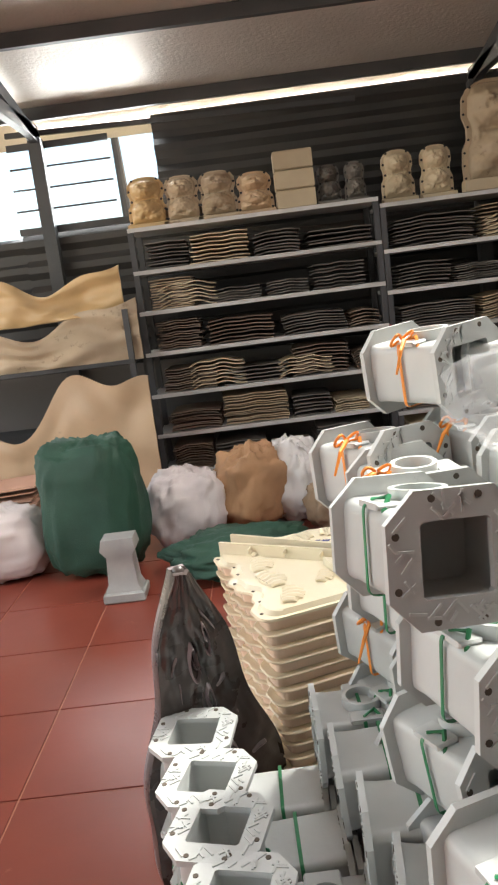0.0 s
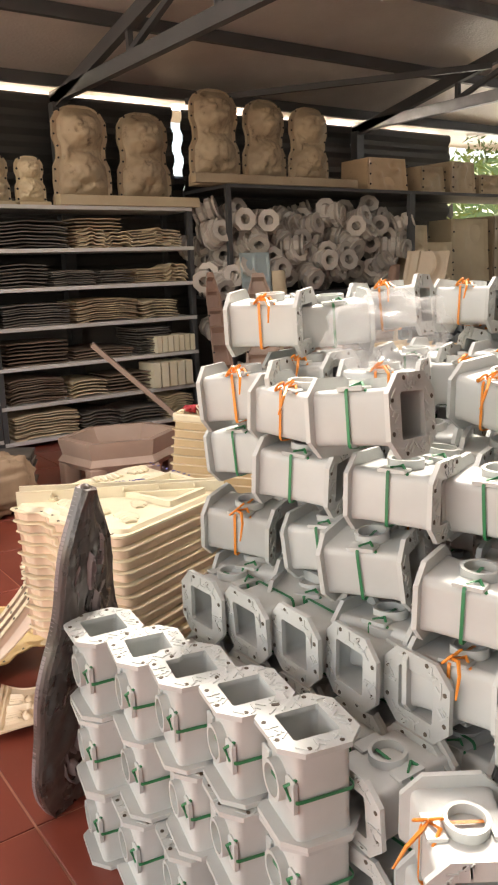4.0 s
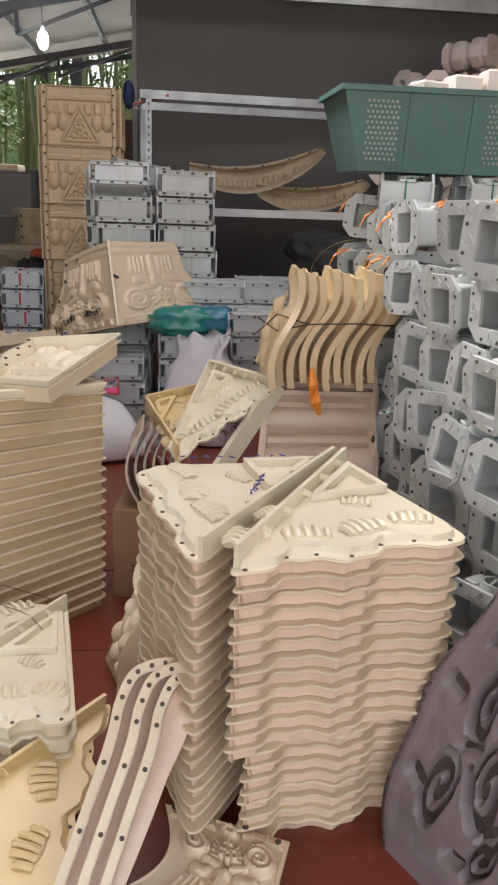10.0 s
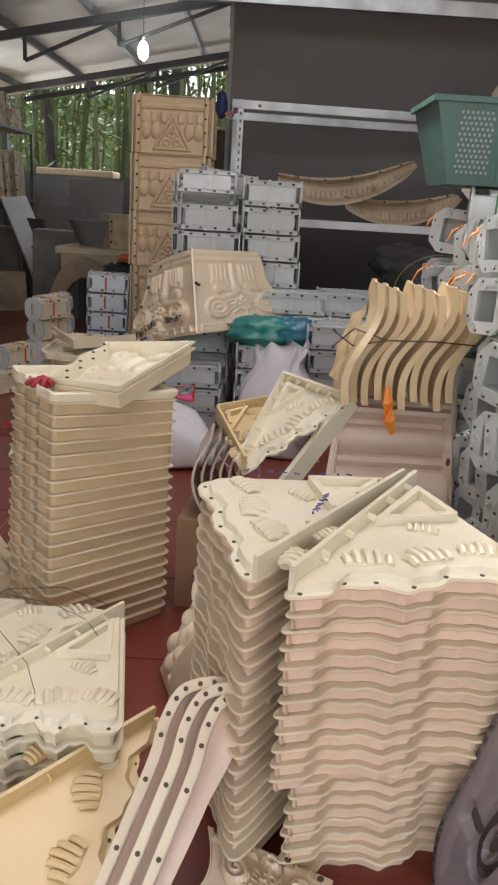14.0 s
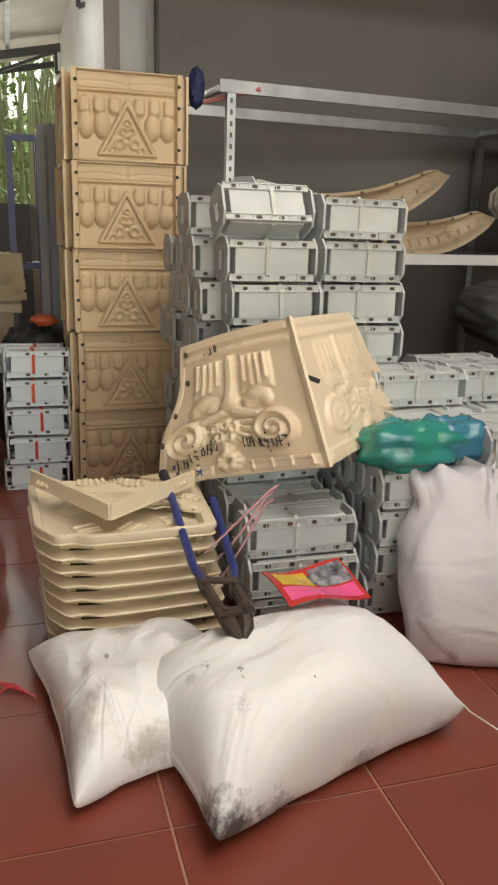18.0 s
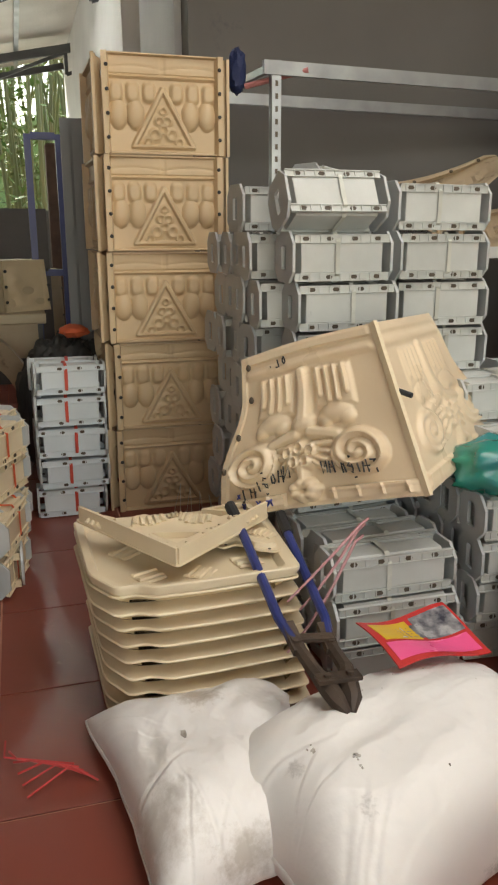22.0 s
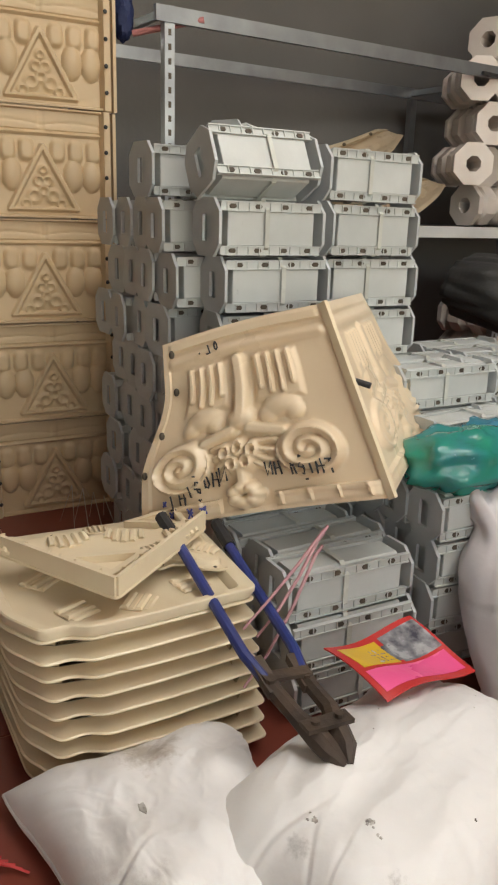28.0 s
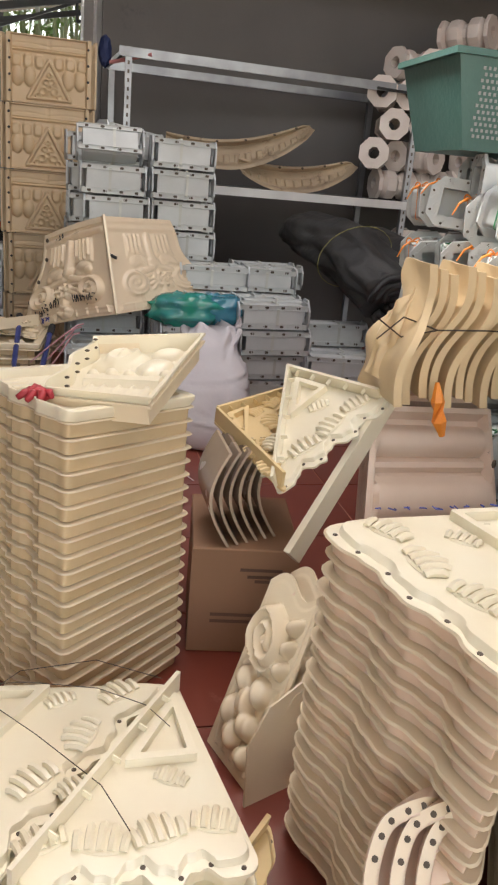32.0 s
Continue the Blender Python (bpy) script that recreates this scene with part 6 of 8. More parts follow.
for k in range(2):
    z = -0.02 * k
    ob = thing("tray_mold", "yellowish plastic tray mould with scroll relief lying on a stack", "mould", "loose trays on the tall stack")
    part("tray", Shape().relief((0.745, 2.44, 0.752 + z), (1.13, 2.27, 0.82 + z), (1.13, 2.55, 0.80 + z), (0.865, 2.67, 0.737 + z), tray_relief, 60, 60, 0.006, lambda u, v: (u, v + 0.035 * math.sin(u * 13) * v)), IVORY if k == 0 else CREAM, ob)
    for t in (0.15, 0.4, 0.65, 0.88):
        p = Vector((0.84, 2.63, 0.765 + z)).lerp(Vector((1.12, 2.54, 0.826 + z)), t)
        part("bolt_hole", Shape().blob(tuple(p), (0.006, 0.006, 0.003), 8, 5), HOLE_SHADE, ob)
glove = thing("glove", "crumpled red rubber glove lying on the tall stack", "glove")
gc = Vector((0.86, 2.68, 0.742))
part("cuff", Shape().blob(tuple(gc), (0.034, 0.026, 0.016), 24, 14, 0.8, lambda d: 0.3 * noise.noise(d * 2.6) + 0.16 * noise.noise(d * 6)), REDR, glove, sharp=180)
for k in range(4):
    a = 2.2 + k * 0.55
    part("finger", Shape().tube([gc + Vector((0.018 * math.cos(a), 0.018 * math.sin(a), 0.004)), gc + Vector((0.036 * math.cos(a + 0.2), 0.036 * math.sin(a + 0.2), 0.008)), gc + Vector((0.052 * math.cos(a + 0.1 * k), 0.05 * math.sin(a), -0.003))], [0.01, 0.009, 0.006], 10), REDR, glove, sharp=180)

# arms and scroll capitals between the stacks


def scroll_relief(u, v):
    """A corner scroll: a volute above, a spray of leaves and buds below, a bolted flange round it."""
    if u < 0.07 or u > 0.93 or v < 0.04 or v > 0.95:
        return 0.006
    h = 0.008 + 0.042 * volute(u, v * 2, 0.46, 1.36, 0.3, 1)
    for cu, cv, ru, rv in ((0.3, 0.42, 0.16, 0.07), (0.62, 0.44, 0.16, 0.08), (0.45, 0.33, 0.13, 0.09), (0.25, 0.24, 0.14, 0.08), (0.6, 0.25, 0.16, 0.07), (0.42, 0.15, 0.15, 0.07), (0.72, 0.12, 0.12, 0.06), (0.8, 0.6, 0.09, 0.05), (0.8, 0.72, 0.08, 0.05), (0.78, 0.84, 0.1, 0.05)):
        h = max(h, 0.008 + 0.034 * dome(u, v, cu, cv, ru, rv))
    return h + 0.003 * math.sin(u * 40 + v * 20) * (1 if v < 0.5 else 0)


for k, off in enumerate((0.0, 0.07)):
    ob = thing("scroll_mold", "cream plastic scroll corner mould leaning on a stack", "mould", "scroll corner moulds")
    o = Vector((off * 0.4, -off * 0.8, 0))
    a, b, c, d = [Vector(p) + o for p in ((0.6, 2.29, 0.0), (0.42, 2.23, 0.0), (0.63, 2.04, 0.35), (0.73, 2.14, 0.34))]
    part("face", Shape().relief(a, b, c, d, scroll_relief, 70, 90, 0.006, lambda u, v: (u, v + 0.06 * math.sin(u * 6.5) * v)), CREAM, ob)
    w0, w1, w2, w3, w4 = Vector((0.395, 2.25, 0.0)), Vector((0.43, 2.245, 0.12)), Vector((0.45, 2.2, 0.2)), Vector((0.53, 2.05, 0.25)), Vector((0.46, 2.1, 0.0))
    oo = Vector((0.03, -0.06, 0)) * (off / 0.07)
    loop = [w0, w1, w2, w3, w4]
    pl = Shape().rings([[p + oo for p in loop], [p + oo + Vector((0.004, 0.002, 0)) for p in loop]])
    part("flange", pl, CREAM, ob)
    for t in (0.1, 0.5, 0.9):
        part("bolt_hole", Shape().blob(tuple(w1.lerp(w3, t) + oo + Vector((0.0, 0.004, -0.02))), (0.005, 0.007, 0.007), 8, 5), HOLE_SHADE, ob)

# three nested half-barrel shells standing on the tiles, with perforated flanges


def smooth_path(pts, t):
    """A Catmull-Rom curve through the places, t from 0 to 1."""
    n = len(pts) - 1
    k = min(int(t * n), n - 1)
    f = t * n - k
    p0, p1, p2, p3 = pts[max(k - 1, 0)], pts[k], pts[k + 1], pts[min(k + 2, n)]
    return 0.5 * (2 * p1 + (p2 - p0) * f + (2 * p0 - 5 * p1 + 4 * p2 - p3) * f * f + (3 * p1 - p0 - 3 * p2 + p3) * f ** 3)


def gutter(k):
    """An arched shell: a perforated flange running over a round head and down to the floor, a deep wall behind it with a scalloped rear edge."""
    o = Vector((-0.004 * k, -0.037 * k, -0.006 * k))
    way = [Vector(p) + o for p in ((-0.03, 2.085, 0.405), (-0.045, 2.125, 0.425), (-0.058, 2.182, 0.41), (-0.088, 2.212, 0.365), (-0.13, 2.228, 0.31), (-0.2, 2.268, 0.215), (-0.3, 2.325, 0.085))]
    way.append(Vector((-0.36, 2.355 + o.y, 0.004)))
    at = lambda t: smooth_path(way, t)
    ahead = Vector((-0.78, 0.0, 0.62))

    def side(t):
        d = at(min(1, t + 0.01)) - at(max(0, t - 0.01))
        return d.cross(ahead).normalized()

    ob = thing("gutter_mold", "pinkish cream curved mould shell with a perforated flange", "mould", "curved shells")
    flange = lambda u, v: at(v) - side(v) * (0.021 * (1 - u))
    part("flange", Shape().sheet(3, 60, flange, lambda u, v: flange(u, v) - ahead * 0.005), CREAM, ob, "perforated flange")
    deep = lambda v: 0.025 + 0.12 * max(0.0, 1 - v * 0.9) * min(1, v * 6) + 0.012 * abs(math.sin(v * 19)) * (1 - v)
    back = Vector((0.5, -0.84, -0.16))
    wall = lambda u, v: at(v) + back * deep(v) * u - ahead * 0.012 * math.sin(u * 3.1)
    part("wall", Shape().sheet(10, 70, wall, lambda u, v: wall(u, v) - ahead * 0.005), PINKISH, ob)
    outer = lambda u, v: flange(0, v) - ahead * 0.05 * u
    part("outer_wall", Shape().sheet(4, 60, outer, lambda u, v: outer(u, v) + side(v) * 0.004), PINKISH, ob)
    for v in (0.06, 0.13, 0.2, 0.27, 0.34, 0.41, 0.5, 0.62, 0.74, 0.86):
        p = flange(0.5, v)
        part("bolt_hole", Shape().cyl(p - ahead * 0.001, p + ahead * 0.0012, 0.0048, n=8), HOLE_SHADE, ob)
    return ob


for k in range(3):
    gutter(k)
cap2 = thing("capital_mold", "tan plastic capital mould face lying on the floor", "mould")
part("face", Shape().relief((-0.33, 1.95, 0.03), (-0.13, 1.875, 0.06), (-0.005, 2.12, 0.05), (-0.2, 2.24, 0.02), lambda u, v: capital_face(v, 1 - u) * 0.6, 90, 90, 0.006, lambda u, v: (u, v * (1 - 0.22 * math.sin(math.pi * u)))), CAPC, cap2)
for p in ((-0.14, 1.9, 0.068), (-0.1, 1.96, 0.068), (-0.03, 2.1, 0.06)):
    part("bolt_hole", Shape().blob(p, (0.007, 0.007, 0.003), 8, 5), HOLE_SHADE, cap2)

# corbel moulds standing behind the low stack
for k in range(4):
    ob = thing("corbel_mold", "glossy cream corbel mould standing on edge", "mould", "row of corbel moulds")
    o = Vector((-0.012 * k, 0.05 * k, 0))

    def corbel(u, v):
        h = 0.03 * spiral(u, v, 0.35, 0.72, 0.22, 1.4) + 0.02 * gauss(u, v, 0.5, 0.4, 0.2, 0.12) + 0.015 * gauss(u, v, 0.6, 0.15, 0.2, 0.1)
        return h + (0.01 * math.sin(u * 30) if 0.3 < v < 0.55 else 0)

    part("face", Shape().relief(Vector((0.73, 2.94, 0)) + o, Vector((1.0, 2.77, 0)) + o, Vector((0.97, 2.87, 0.3)) + o, Vector((0.84, 2.965, 0.36)) + o, corbel, 40, 40, 0.008, lambda u, v: (u + 0.12 * math.sin(v * 6.3), v)), CREAM if k else CREAM, ob)
    part("side_board", Shape().bar(Vector((0.72, 2.95, 0.0)) + o, Vector((0.83, 2.97, 0.36)) + o, 0.012, 0.05), PINKISH, ob)

# carton
carton = thing("carton", "brown cardboard carton with faded printing, on the tiles", "box")
part("box", Shape().box(0.935, 1.3, 1.99, 2.275, 0, 0.31, 0.003).turn(Matrix.Translation((1.1, 2.1, 0)) @ Matrix.Rotation(radians(-8), 4, "Z") @ Matrix.Translation((-1.1, -2.1, 0))), CARTON, carton)
printink = pmat("faded_print", (0.16, 0.09, 0.06), (0.13, 0.075, 0.05), 0.8)
for y0, y1, z in ((2.17, 2.06, 0.255), (2.15, 2.05, 0.235), (2.13, 2.05, 0.222), (2.24, 2.03, 0.12), (2.24, 2.02, 0.1)):
    part("print_bar", Shape().bar(Vector((0.951 - (2.275 - y0) * 0.14, y0, z)), Vector((0.951 - (2.275 - y1) * 0.14, y1, z)), 0.002, 0.008), printink, carton)

# leaning bracket moulds and a nest of gutter sheets beyond the carton
bracket_at((0.88, 2.115, 0.48), (1.36, 1.965, 0.68), (1.0, 1.78, 0.7), IVORY, "ivory open bracket mould leaning on other moulds", "loose bracket moulds", 1)
bracket_at((0.86, 2.09, 0.5), (1.27, 2.21, 0.56), (1.46, 1.94, 0.58), YELLOWISH, "yellowish bracket mould lying slanted under another", "loose bracket moulds", 1)
solid("edge_mold", Shape().bar((1.04, 1.78, 0.7), (0.86, 2.06, 0.33), 0.02, 0.06), IVORY, "long ivory mould strip leaning against bracket moulds", "mould")
SMOKY = pmat("smoky_plastic", (0.42, 0.33, 0.24), (0.34, 0.26, 0.19), 0.25, big=6, fine=40, bump=0.06)
for k in range(6):
    o = Vector((0.012 * k, -0.028 * k, 0))
    f = lambda u, v, t: Vector((0.955, 2.2, 0.312)) + o + Vector((0.2 * u + 0.05 * v, 0.05 * math.sin(v * 3.1) + t, 0.24 * v))
    solid("gutter_sheet", Shape().sheet(3, 12, lambda u, v: f(u, v, 0), lambda u, v: f(u, v, 0.008)), SMOKY, "smoky curved plastic mould sheet standing in a nest", "mould", "nest of sheets")

# pedestal trays with rounded mouldings, leaning in a nest


def pedestal(u, v):
    if u < 0.05 or u > 0.95 or v < 0.03 or v > 0.97:
        return 0.012
    h = -0.03
    for c, r in ((0.88, 0.055), (0.79, 0.03), (0.66, 0.085), (0.54, 0.025)):
        d = 1 - ((v - c) / r) ** 2
        h += 0.7 * r * math.sqrt(d) if d > 0 else 0
    if v < 0.5:
        for k in range(6):
            h = max(h, -0.03 + 0.03 * dome(u, v, 0.16 + 0.135 * k, 0.36, 0.06, 0.13))
    return h


for k in range(5):
    o = Vector((0.055 * k, -0.015 * k, 0.015 * k))
    ob = thing("pedestal_mold", "pinkish brown pedestal mould with rounded mouldings, leaning in a nest", "mould", "nest of pedestal moulds")
    part("face", Shape().relief(Vector((0.72, 1.9, 0.0)) + o, Vector((0.76, 1.45, 0.0)) + o, Vector((1.08, 1.46, 0.665)) + o, Vector((1.06, 1.81, 0.675)) + o, pedestal, 40, 50, 0.008), PINKISH if k else BROWN if False else PINKISH, ob)
    part("side_flange", Shape().bar(Vector((0.72, 1.9, 0.0)) + o, Vector((1.06, 1.81, 0.675)) + o, 0.014, 0.034), PINKISH, ob)
    for t in (0.3, 0.55, 0.8):
        part("bolt_hole", Shape().blob(tuple(Vector((0.745, 1.47, 0.0)).lerp(Vector((1.065, 1.48, 0.665)), t) + o + Vector((-0.032, 0, 0.012))), (0.006, 0.007, 0.013), 8, 5), HOLE_SHADE, ob)

# row of S-shaped shells
SAND = pmat("sand_plastic", (0.7, 0.54, 0.32), (0.62, 0.47, 0.27), 0.34, big=5, fine=50, bump=0.05, vary=0.06)


def s_curve(z):
    """Sideways swing of the shell over its height 0..1 from the top."""
    return 0.075 * (1 / (1 + math.exp(-(z - 0.45) * 11))) - 0.012 * math.sin(z * 6.0)


for k in range(10):
    y0 = 1.735 - 0.036 * k
    f = lambda u, v, t: Vector((1.0 + 0.012 * k % 0.03 + 0.16 * u - (0.085 * (1 - u) * step_to(v - 0.25, 0.35) if k == 0 else 0.0), y0 + s_curve(v) + 0.012 * math.sin(v * 14 + u * 6) * u + t, 1.062 - 0.345 * v - 0.012 * (k % 3)))
    ob = thing("s_mold", "ochre plastic S-shaped corbel mould in an upright row", "mould", "row of S-shaped moulds")
    part("shell", Shape().sheet(6, 30, lambda u, v: f(u, v, 0), lambda u, v: f(u, v, 0.006)), SAND, ob)
    part("front_flange", Shape().sheet(1, 30, lambda u, v: f(0, v, -0.011) + Vector((-0.004 - 0.005 * u, 0, 0)), lambda u, v: f(0, v, 0.011) + Vector((-0.004 - 0.005 * u, 0, 0))), SAND, ob)
    if k == 0:
        part("side_panel", Shape().relief((1.0, 1.82, 0.76), (1.06, 1.85, 0.77), (1.06, 1.81, 0.93), (1.0, 1.77, 1.0), lambda u, v: 0.012 * math.sin(u * 9) * math.sin(v * 8), 14, 14, 0.006), SAND, ob)
        for dz in (0.0, 0.05):
            part("tie_wire", Shape().tube([(0.99, 1.86, 0.87 + dz), (0.98, 1.8, 0.93 - dz), (0.985, 1.7, 0.9), (0.985, 1.56, 0.905), (0.985, 1.42, 0.9)], 0.0022, 5), IRON, ob)
tag = thing("ribbon_tag", "torn orange plastic ribbon hanging from the row of shells", "ribbon")
part("film", Shape().tube([(0.96, 1.69, 0.77), (0.95, 1.685, 0.72), (0.945, 1.675, 0.67), (0.945, 1.66, 0.63)], [0.006, 0.018, 0.02, 0.008], 6), ORANGE, tag)

# green perforated crate on the heap
crate = thing("crate", "green perforated plastic crate standing on the grey heap", "crate")
CX0, CX1, CY0, CY1, CZ = 1.43, 1.84, 0.9, 1.52, 1.36
taper = lambda k: [(CX0 + 0.03 * (1 - k), CY0 + 0.03 * (1 - k)), (CX1 - 0.03 * (1 - k), CY0 + 0.03 * (1 - k)), (CX1 - 0.03 * (1 - k), CY1 - 0.04 * (1 - k) + 0.03 * k), (CX0 + 0.03 * (1 - k), CY1 - 0.04 * (1 - k) + 0.03 * k)]
body = Shape()
body.rings([[(x, y, CZ) for x, y in taper(0)], [(x, y, CZ + 0.26) for x, y in taper(1)], [(x, y, CZ + 0.26) for x, y in inset(taper(1), 0.008)], [(x, y, CZ + 0.012) for x, y in inset(taper(0), 0.008)]])
part("body", body, BASKET, crate)
part("rim", Shape().hollow(inset(taper(1), -0.014), inset(taper(1), 0.006), CZ + 0.25, CZ + 0.268), BASKET, crate)
per = Shape()
for i in range(7):
    for j in range(12):
        for base in (0.04, 0.46):
            y = CY0 + base + 0.016 * i + (0.008 if j % 2 else 0)
            z = CZ + 0.04 + 0.0165 * j
            x = CX0 + 0.03 * (1 - (z - CZ) / 0.26) - 0.0012
            per.box(x - 0.0008, x + 0.001, y - 0.004, y + 0.004, z - 0.0045, z + 0.0045)
tagged(part("perforation", per, pmat("grey_gap", (0.3, 0.32, 0.31), (0.25, 0.26, 0.26), 0.6), crate), kind="stuff")
for y in (1.1, 1.32):
    part("rib", Shape().bar((CX0 + 0.028, y, CZ + 0.01), (CX0 - 0.001, y, CZ + 0.25), 0.012, 0.006), BASKET, crate)
for k in range(3):
    solid("mold_block", Shape().box(-0.05, 0.05, -0.05, 0.05, 0, 0.33 - 0.02 * k, 0.008), WHITEP, "small off-white block mould standing in the green crate", "mould", "moulds in the crate", pose(1.52 + 0.02 * k, 1.0 + 0.115 * k, CZ + 0.013, 0, 0, 8 * k))

# carved slab: dark resin back, mauve carved face


def slab_face(u, v):
    if abs(u - 0.5) > 0.43 or v < 0.05 or v > 0.93:
        return 0.0
    q = min(1, (0.43 - abs(u - 0.5)) * 22, (v - 0.05) * 30, (0.93 - v) * 30)
    h = -0.006
    w = Vector((u * 4, v * 7, 5))
    u, v = u + 0.045 * noise.noise(w), v + 0.03 * noise.noise(w + Vector((9, 3, 1)))
    for cu, cv, r, f in ((0.3, 0.22, 0.11, 1), (0.6, 0.3, 0.12, -1), (0.38, 0.46, 0.1, 1), (0.66, 0.52, 0.09, -1), (0.45, 0.66, 0.09, 1), (0.6, 0.78, 0.08, -1), (0.7, 0.14, 0.08, 1), (0.35, 0.84, 0.06, 1)):
        h = min(h, -0.034 * spiral(u, v, cu, cv * 1.0, r, 1.6, f) - 0.012 * dome(u, v, cu, cv, r * 1.05))
    for k in range(16):
        cu, cv = 0.5 + 0.3 * math.sin(k * 2.4), 0.1 + 0.05 * k
        a = k * 1.3
        h = min(h, -0.03 * seg(u, v, (cu, cv), (cu + 0.12 * math.cos(a), cv + 0.07 * math.sin(a)), 0.024))
    return h * q + 0.002 * noise.noise(Vector((u * 20, v * 40, 0)))


def leaf(u, v):
    w = (0.62 + 0.38 * math.sin(math.pi * min(1, v / 0.56 + 0.06))) if v < 0.26 else 1.0 - 0.86 * ((v - 0.26) / 0.74) ** 1.25
    w += 0.05 * math.sin(v * 17)
    return 0.5 + (u - 0.5) * max(0.035, w), v


slab = thing("carved_mold", "heavy leaf-shaped mould, dark resin back and mauve carved face, leaning", "mould")
lean = Vector((-0.002, -0.195, 0.866))
S0, S1 = Vector((-0.36, 1.535, 0)), Vector((-0.05, 1.70, 0))
sd, sc = (S1 - S0).normalized(), (S0 + S1) / 2
sn = sd.cross(lean).normalized()
part("carved_face", Shape().relief(S1, S0, S0 + lean, S1 + lean, slab_face, 110, 170, 0.01, leaf), CLAY, slab, "mauve silicone face with deep scrolls")
back = -(S0 - S1).cross(lean).normalized() * 0.032
part("back_shell", Shape().relief(S0 + back, S1 + back, S1 + lean + back, S0 + lean + back, lambda u, v: 0.014 * (0.6 + noise.noise(Vector((u * 5, v * 10, 3)))) * math.sin(math.pi * min(1, max(0, u))) + 0.004 * noise.noise(Vector((u * 14, v * 28, 1))), 50, 90, 0.012, leaf), BRONZE, slab, "dark shiny lumpy resin back")

at_leaf = lambda k, v: (lambda u: (S0 * (1 - u) + S1 * u) + lean * v)(leaf(k, v)[0])
for k in (0, 1):
    part("edge", Shape().sheet(3, 90, lambda s, v: at_leaf(k, v) + back * s * 1.0, lambda s, v: at_leaf(0.5 + (k - 0.5) * 0.94, v) + back * s * 1.0), BRONZE, slab)

part("tip", Shape().blob(tuple(sc + lean * 0.995 + back * 0.5), (0.013, 0.013, 0.012), 14, 8), BRONZE, slab)

# clear film lying on the heap
film = bpy.data.materials.new("clear_film")
film.use_nodes = True
fb = film.node_tree.nodes["Principled BSDF"]
fb.inputs["Base Color"].default_value, fb.inputs["Roughness"].default_value, fb.inputs["Alpha"].default_value = (0.85, 0.86, 0.88, 1), 0.12, 0.16
solid("plastic_film", Shape().blob((0.42, 1.1, 1.17), (0.15, 0.11, 0.085), 44, 26, 0.9, lambda d: 0.25 * noise.noise(d * 2.1) + 0.12 * noise.noise(d * 6.5)), film, "crumpled clear plastic film bag lying on grey moulds", "bag", sharp=180)


# ---- shelf racks along the side wall ----
DULL = [pmat("dusty_grey_sheet", (0.16, 0.145, 0.125), (0.11, 0.1, 0.09), 0.6, big=4, fine=40, bump=0.1, vary=0.3), pmat("dusty_brown_sheet", (0.2, 0.15, 0.11), (0.14, 0.1, 0.075), 0.6, big=4, fine=40, bump=0.1, vary=0.3), pmat("dusty_tan_sheet", (0.42, 0.33, 0.22), (0.34, 0.26, 0.17), 0.5, big=4, fine=40, bump=0.08, vary=0.2), pmat("dusty_cream_sheet", (0.6, 0.5, 0.34), (0.5, 0.41, 0.28), 0.5, big=4, fine=40, bump=0.08, vary=0.15)]


def plate_mesh(w, d, bow, curl, mat, seed):
    f = lambda u, v, k: (w * (u - 0.5), d * (v - 0.5) + 0.012 * math.sin(u * 9 + seed), bow * (1 - (2 * u - 1) ** 2) + curl * math.sin(u * 14 + seed) * (0.5 if v < 0.5 else 0.2) + k)
    return Shape().sheet(14, 4, lambda u, v: f(u, v, 0), lambda u, v: f(u, v, -0.008)).mesh("plate", mat)


def plate_pile(x, y, z, n, w, d, pitch, mat, label, bow=0.01, curl=0.006, seed=1, yaw=0):
    rnd = random.Random(seed)
    ob = thing("mold_pile", label, "moulds", "piles of flat moulds", pose(x, y, z + 0.009, 0, 0, yaw))
    me = plate_mesh(w, d, bow, curl, mat, seed)
    for i in range(n):
        o = part("plate", me, mat, ob)
        o.matrix_local = pose(rnd.uniform(-0.012, 0.012), rnd.uniform(-0.015, 0.01), pitch * i, rnd.uniform(-1, 1), rnd.uniform(-1, 1), rnd.uniform(-2, 2))
    return ob


def rack_bay(name, label, x0, x1, y0, y1, levels, top, mat):
    ob = thing(name, label, "rack", "racks along the side wall")
    for x in (x0 + 0.02, x1 - 0.02):
        for y in (y0 + 0.02, y1 - 0.02):
            part("post", Shape().box(x - 0.02, x + 0.02, y - 0.02, y + 0.02, 0, top), STEEL, ob)
    for z in levels:
        part("shelf", Shape().box(x0 + 0.002, x1 - 0.002, y0 - 0.006, y1, z - 0.03, z, 0.002), mat, ob, "pale steel shelf")
    return ob


LEFT, RIGHT = (0.1, 0.4, 0.7, 1.01, 1.31, 1.6, 1.9), (0.07, 0.35, 0.645, 0.945, 1.24, 1.53, 1.85)
rack_bay("shelf_rack", "steel rack with pale shelves full of dusty flat moulds", -0.81, 0.985, 5.72, 6.2, LEFT, 1.9, SHELFW)
rack_bay("shelf_rack", "steel rack with pale shelves full of stacked moulds", 0.99, 2.78, 5.72, 6.2, RIGHT, 1.85, SHELFW)
solid("ribbon", Shape().tube([(0.99, 5.71, 1.0), (0.985, 5.7, 0.9), (1.0, 5.705, 0.8), (0.99, 5.7, 0.68)], 0.008, 5), pmat("pink_ribbon", (0.5, 0.1, 0.12), (0.4, 0.08, 0.1), 0.5), "faded pink ribbon tied on the rack post", "ribbon")
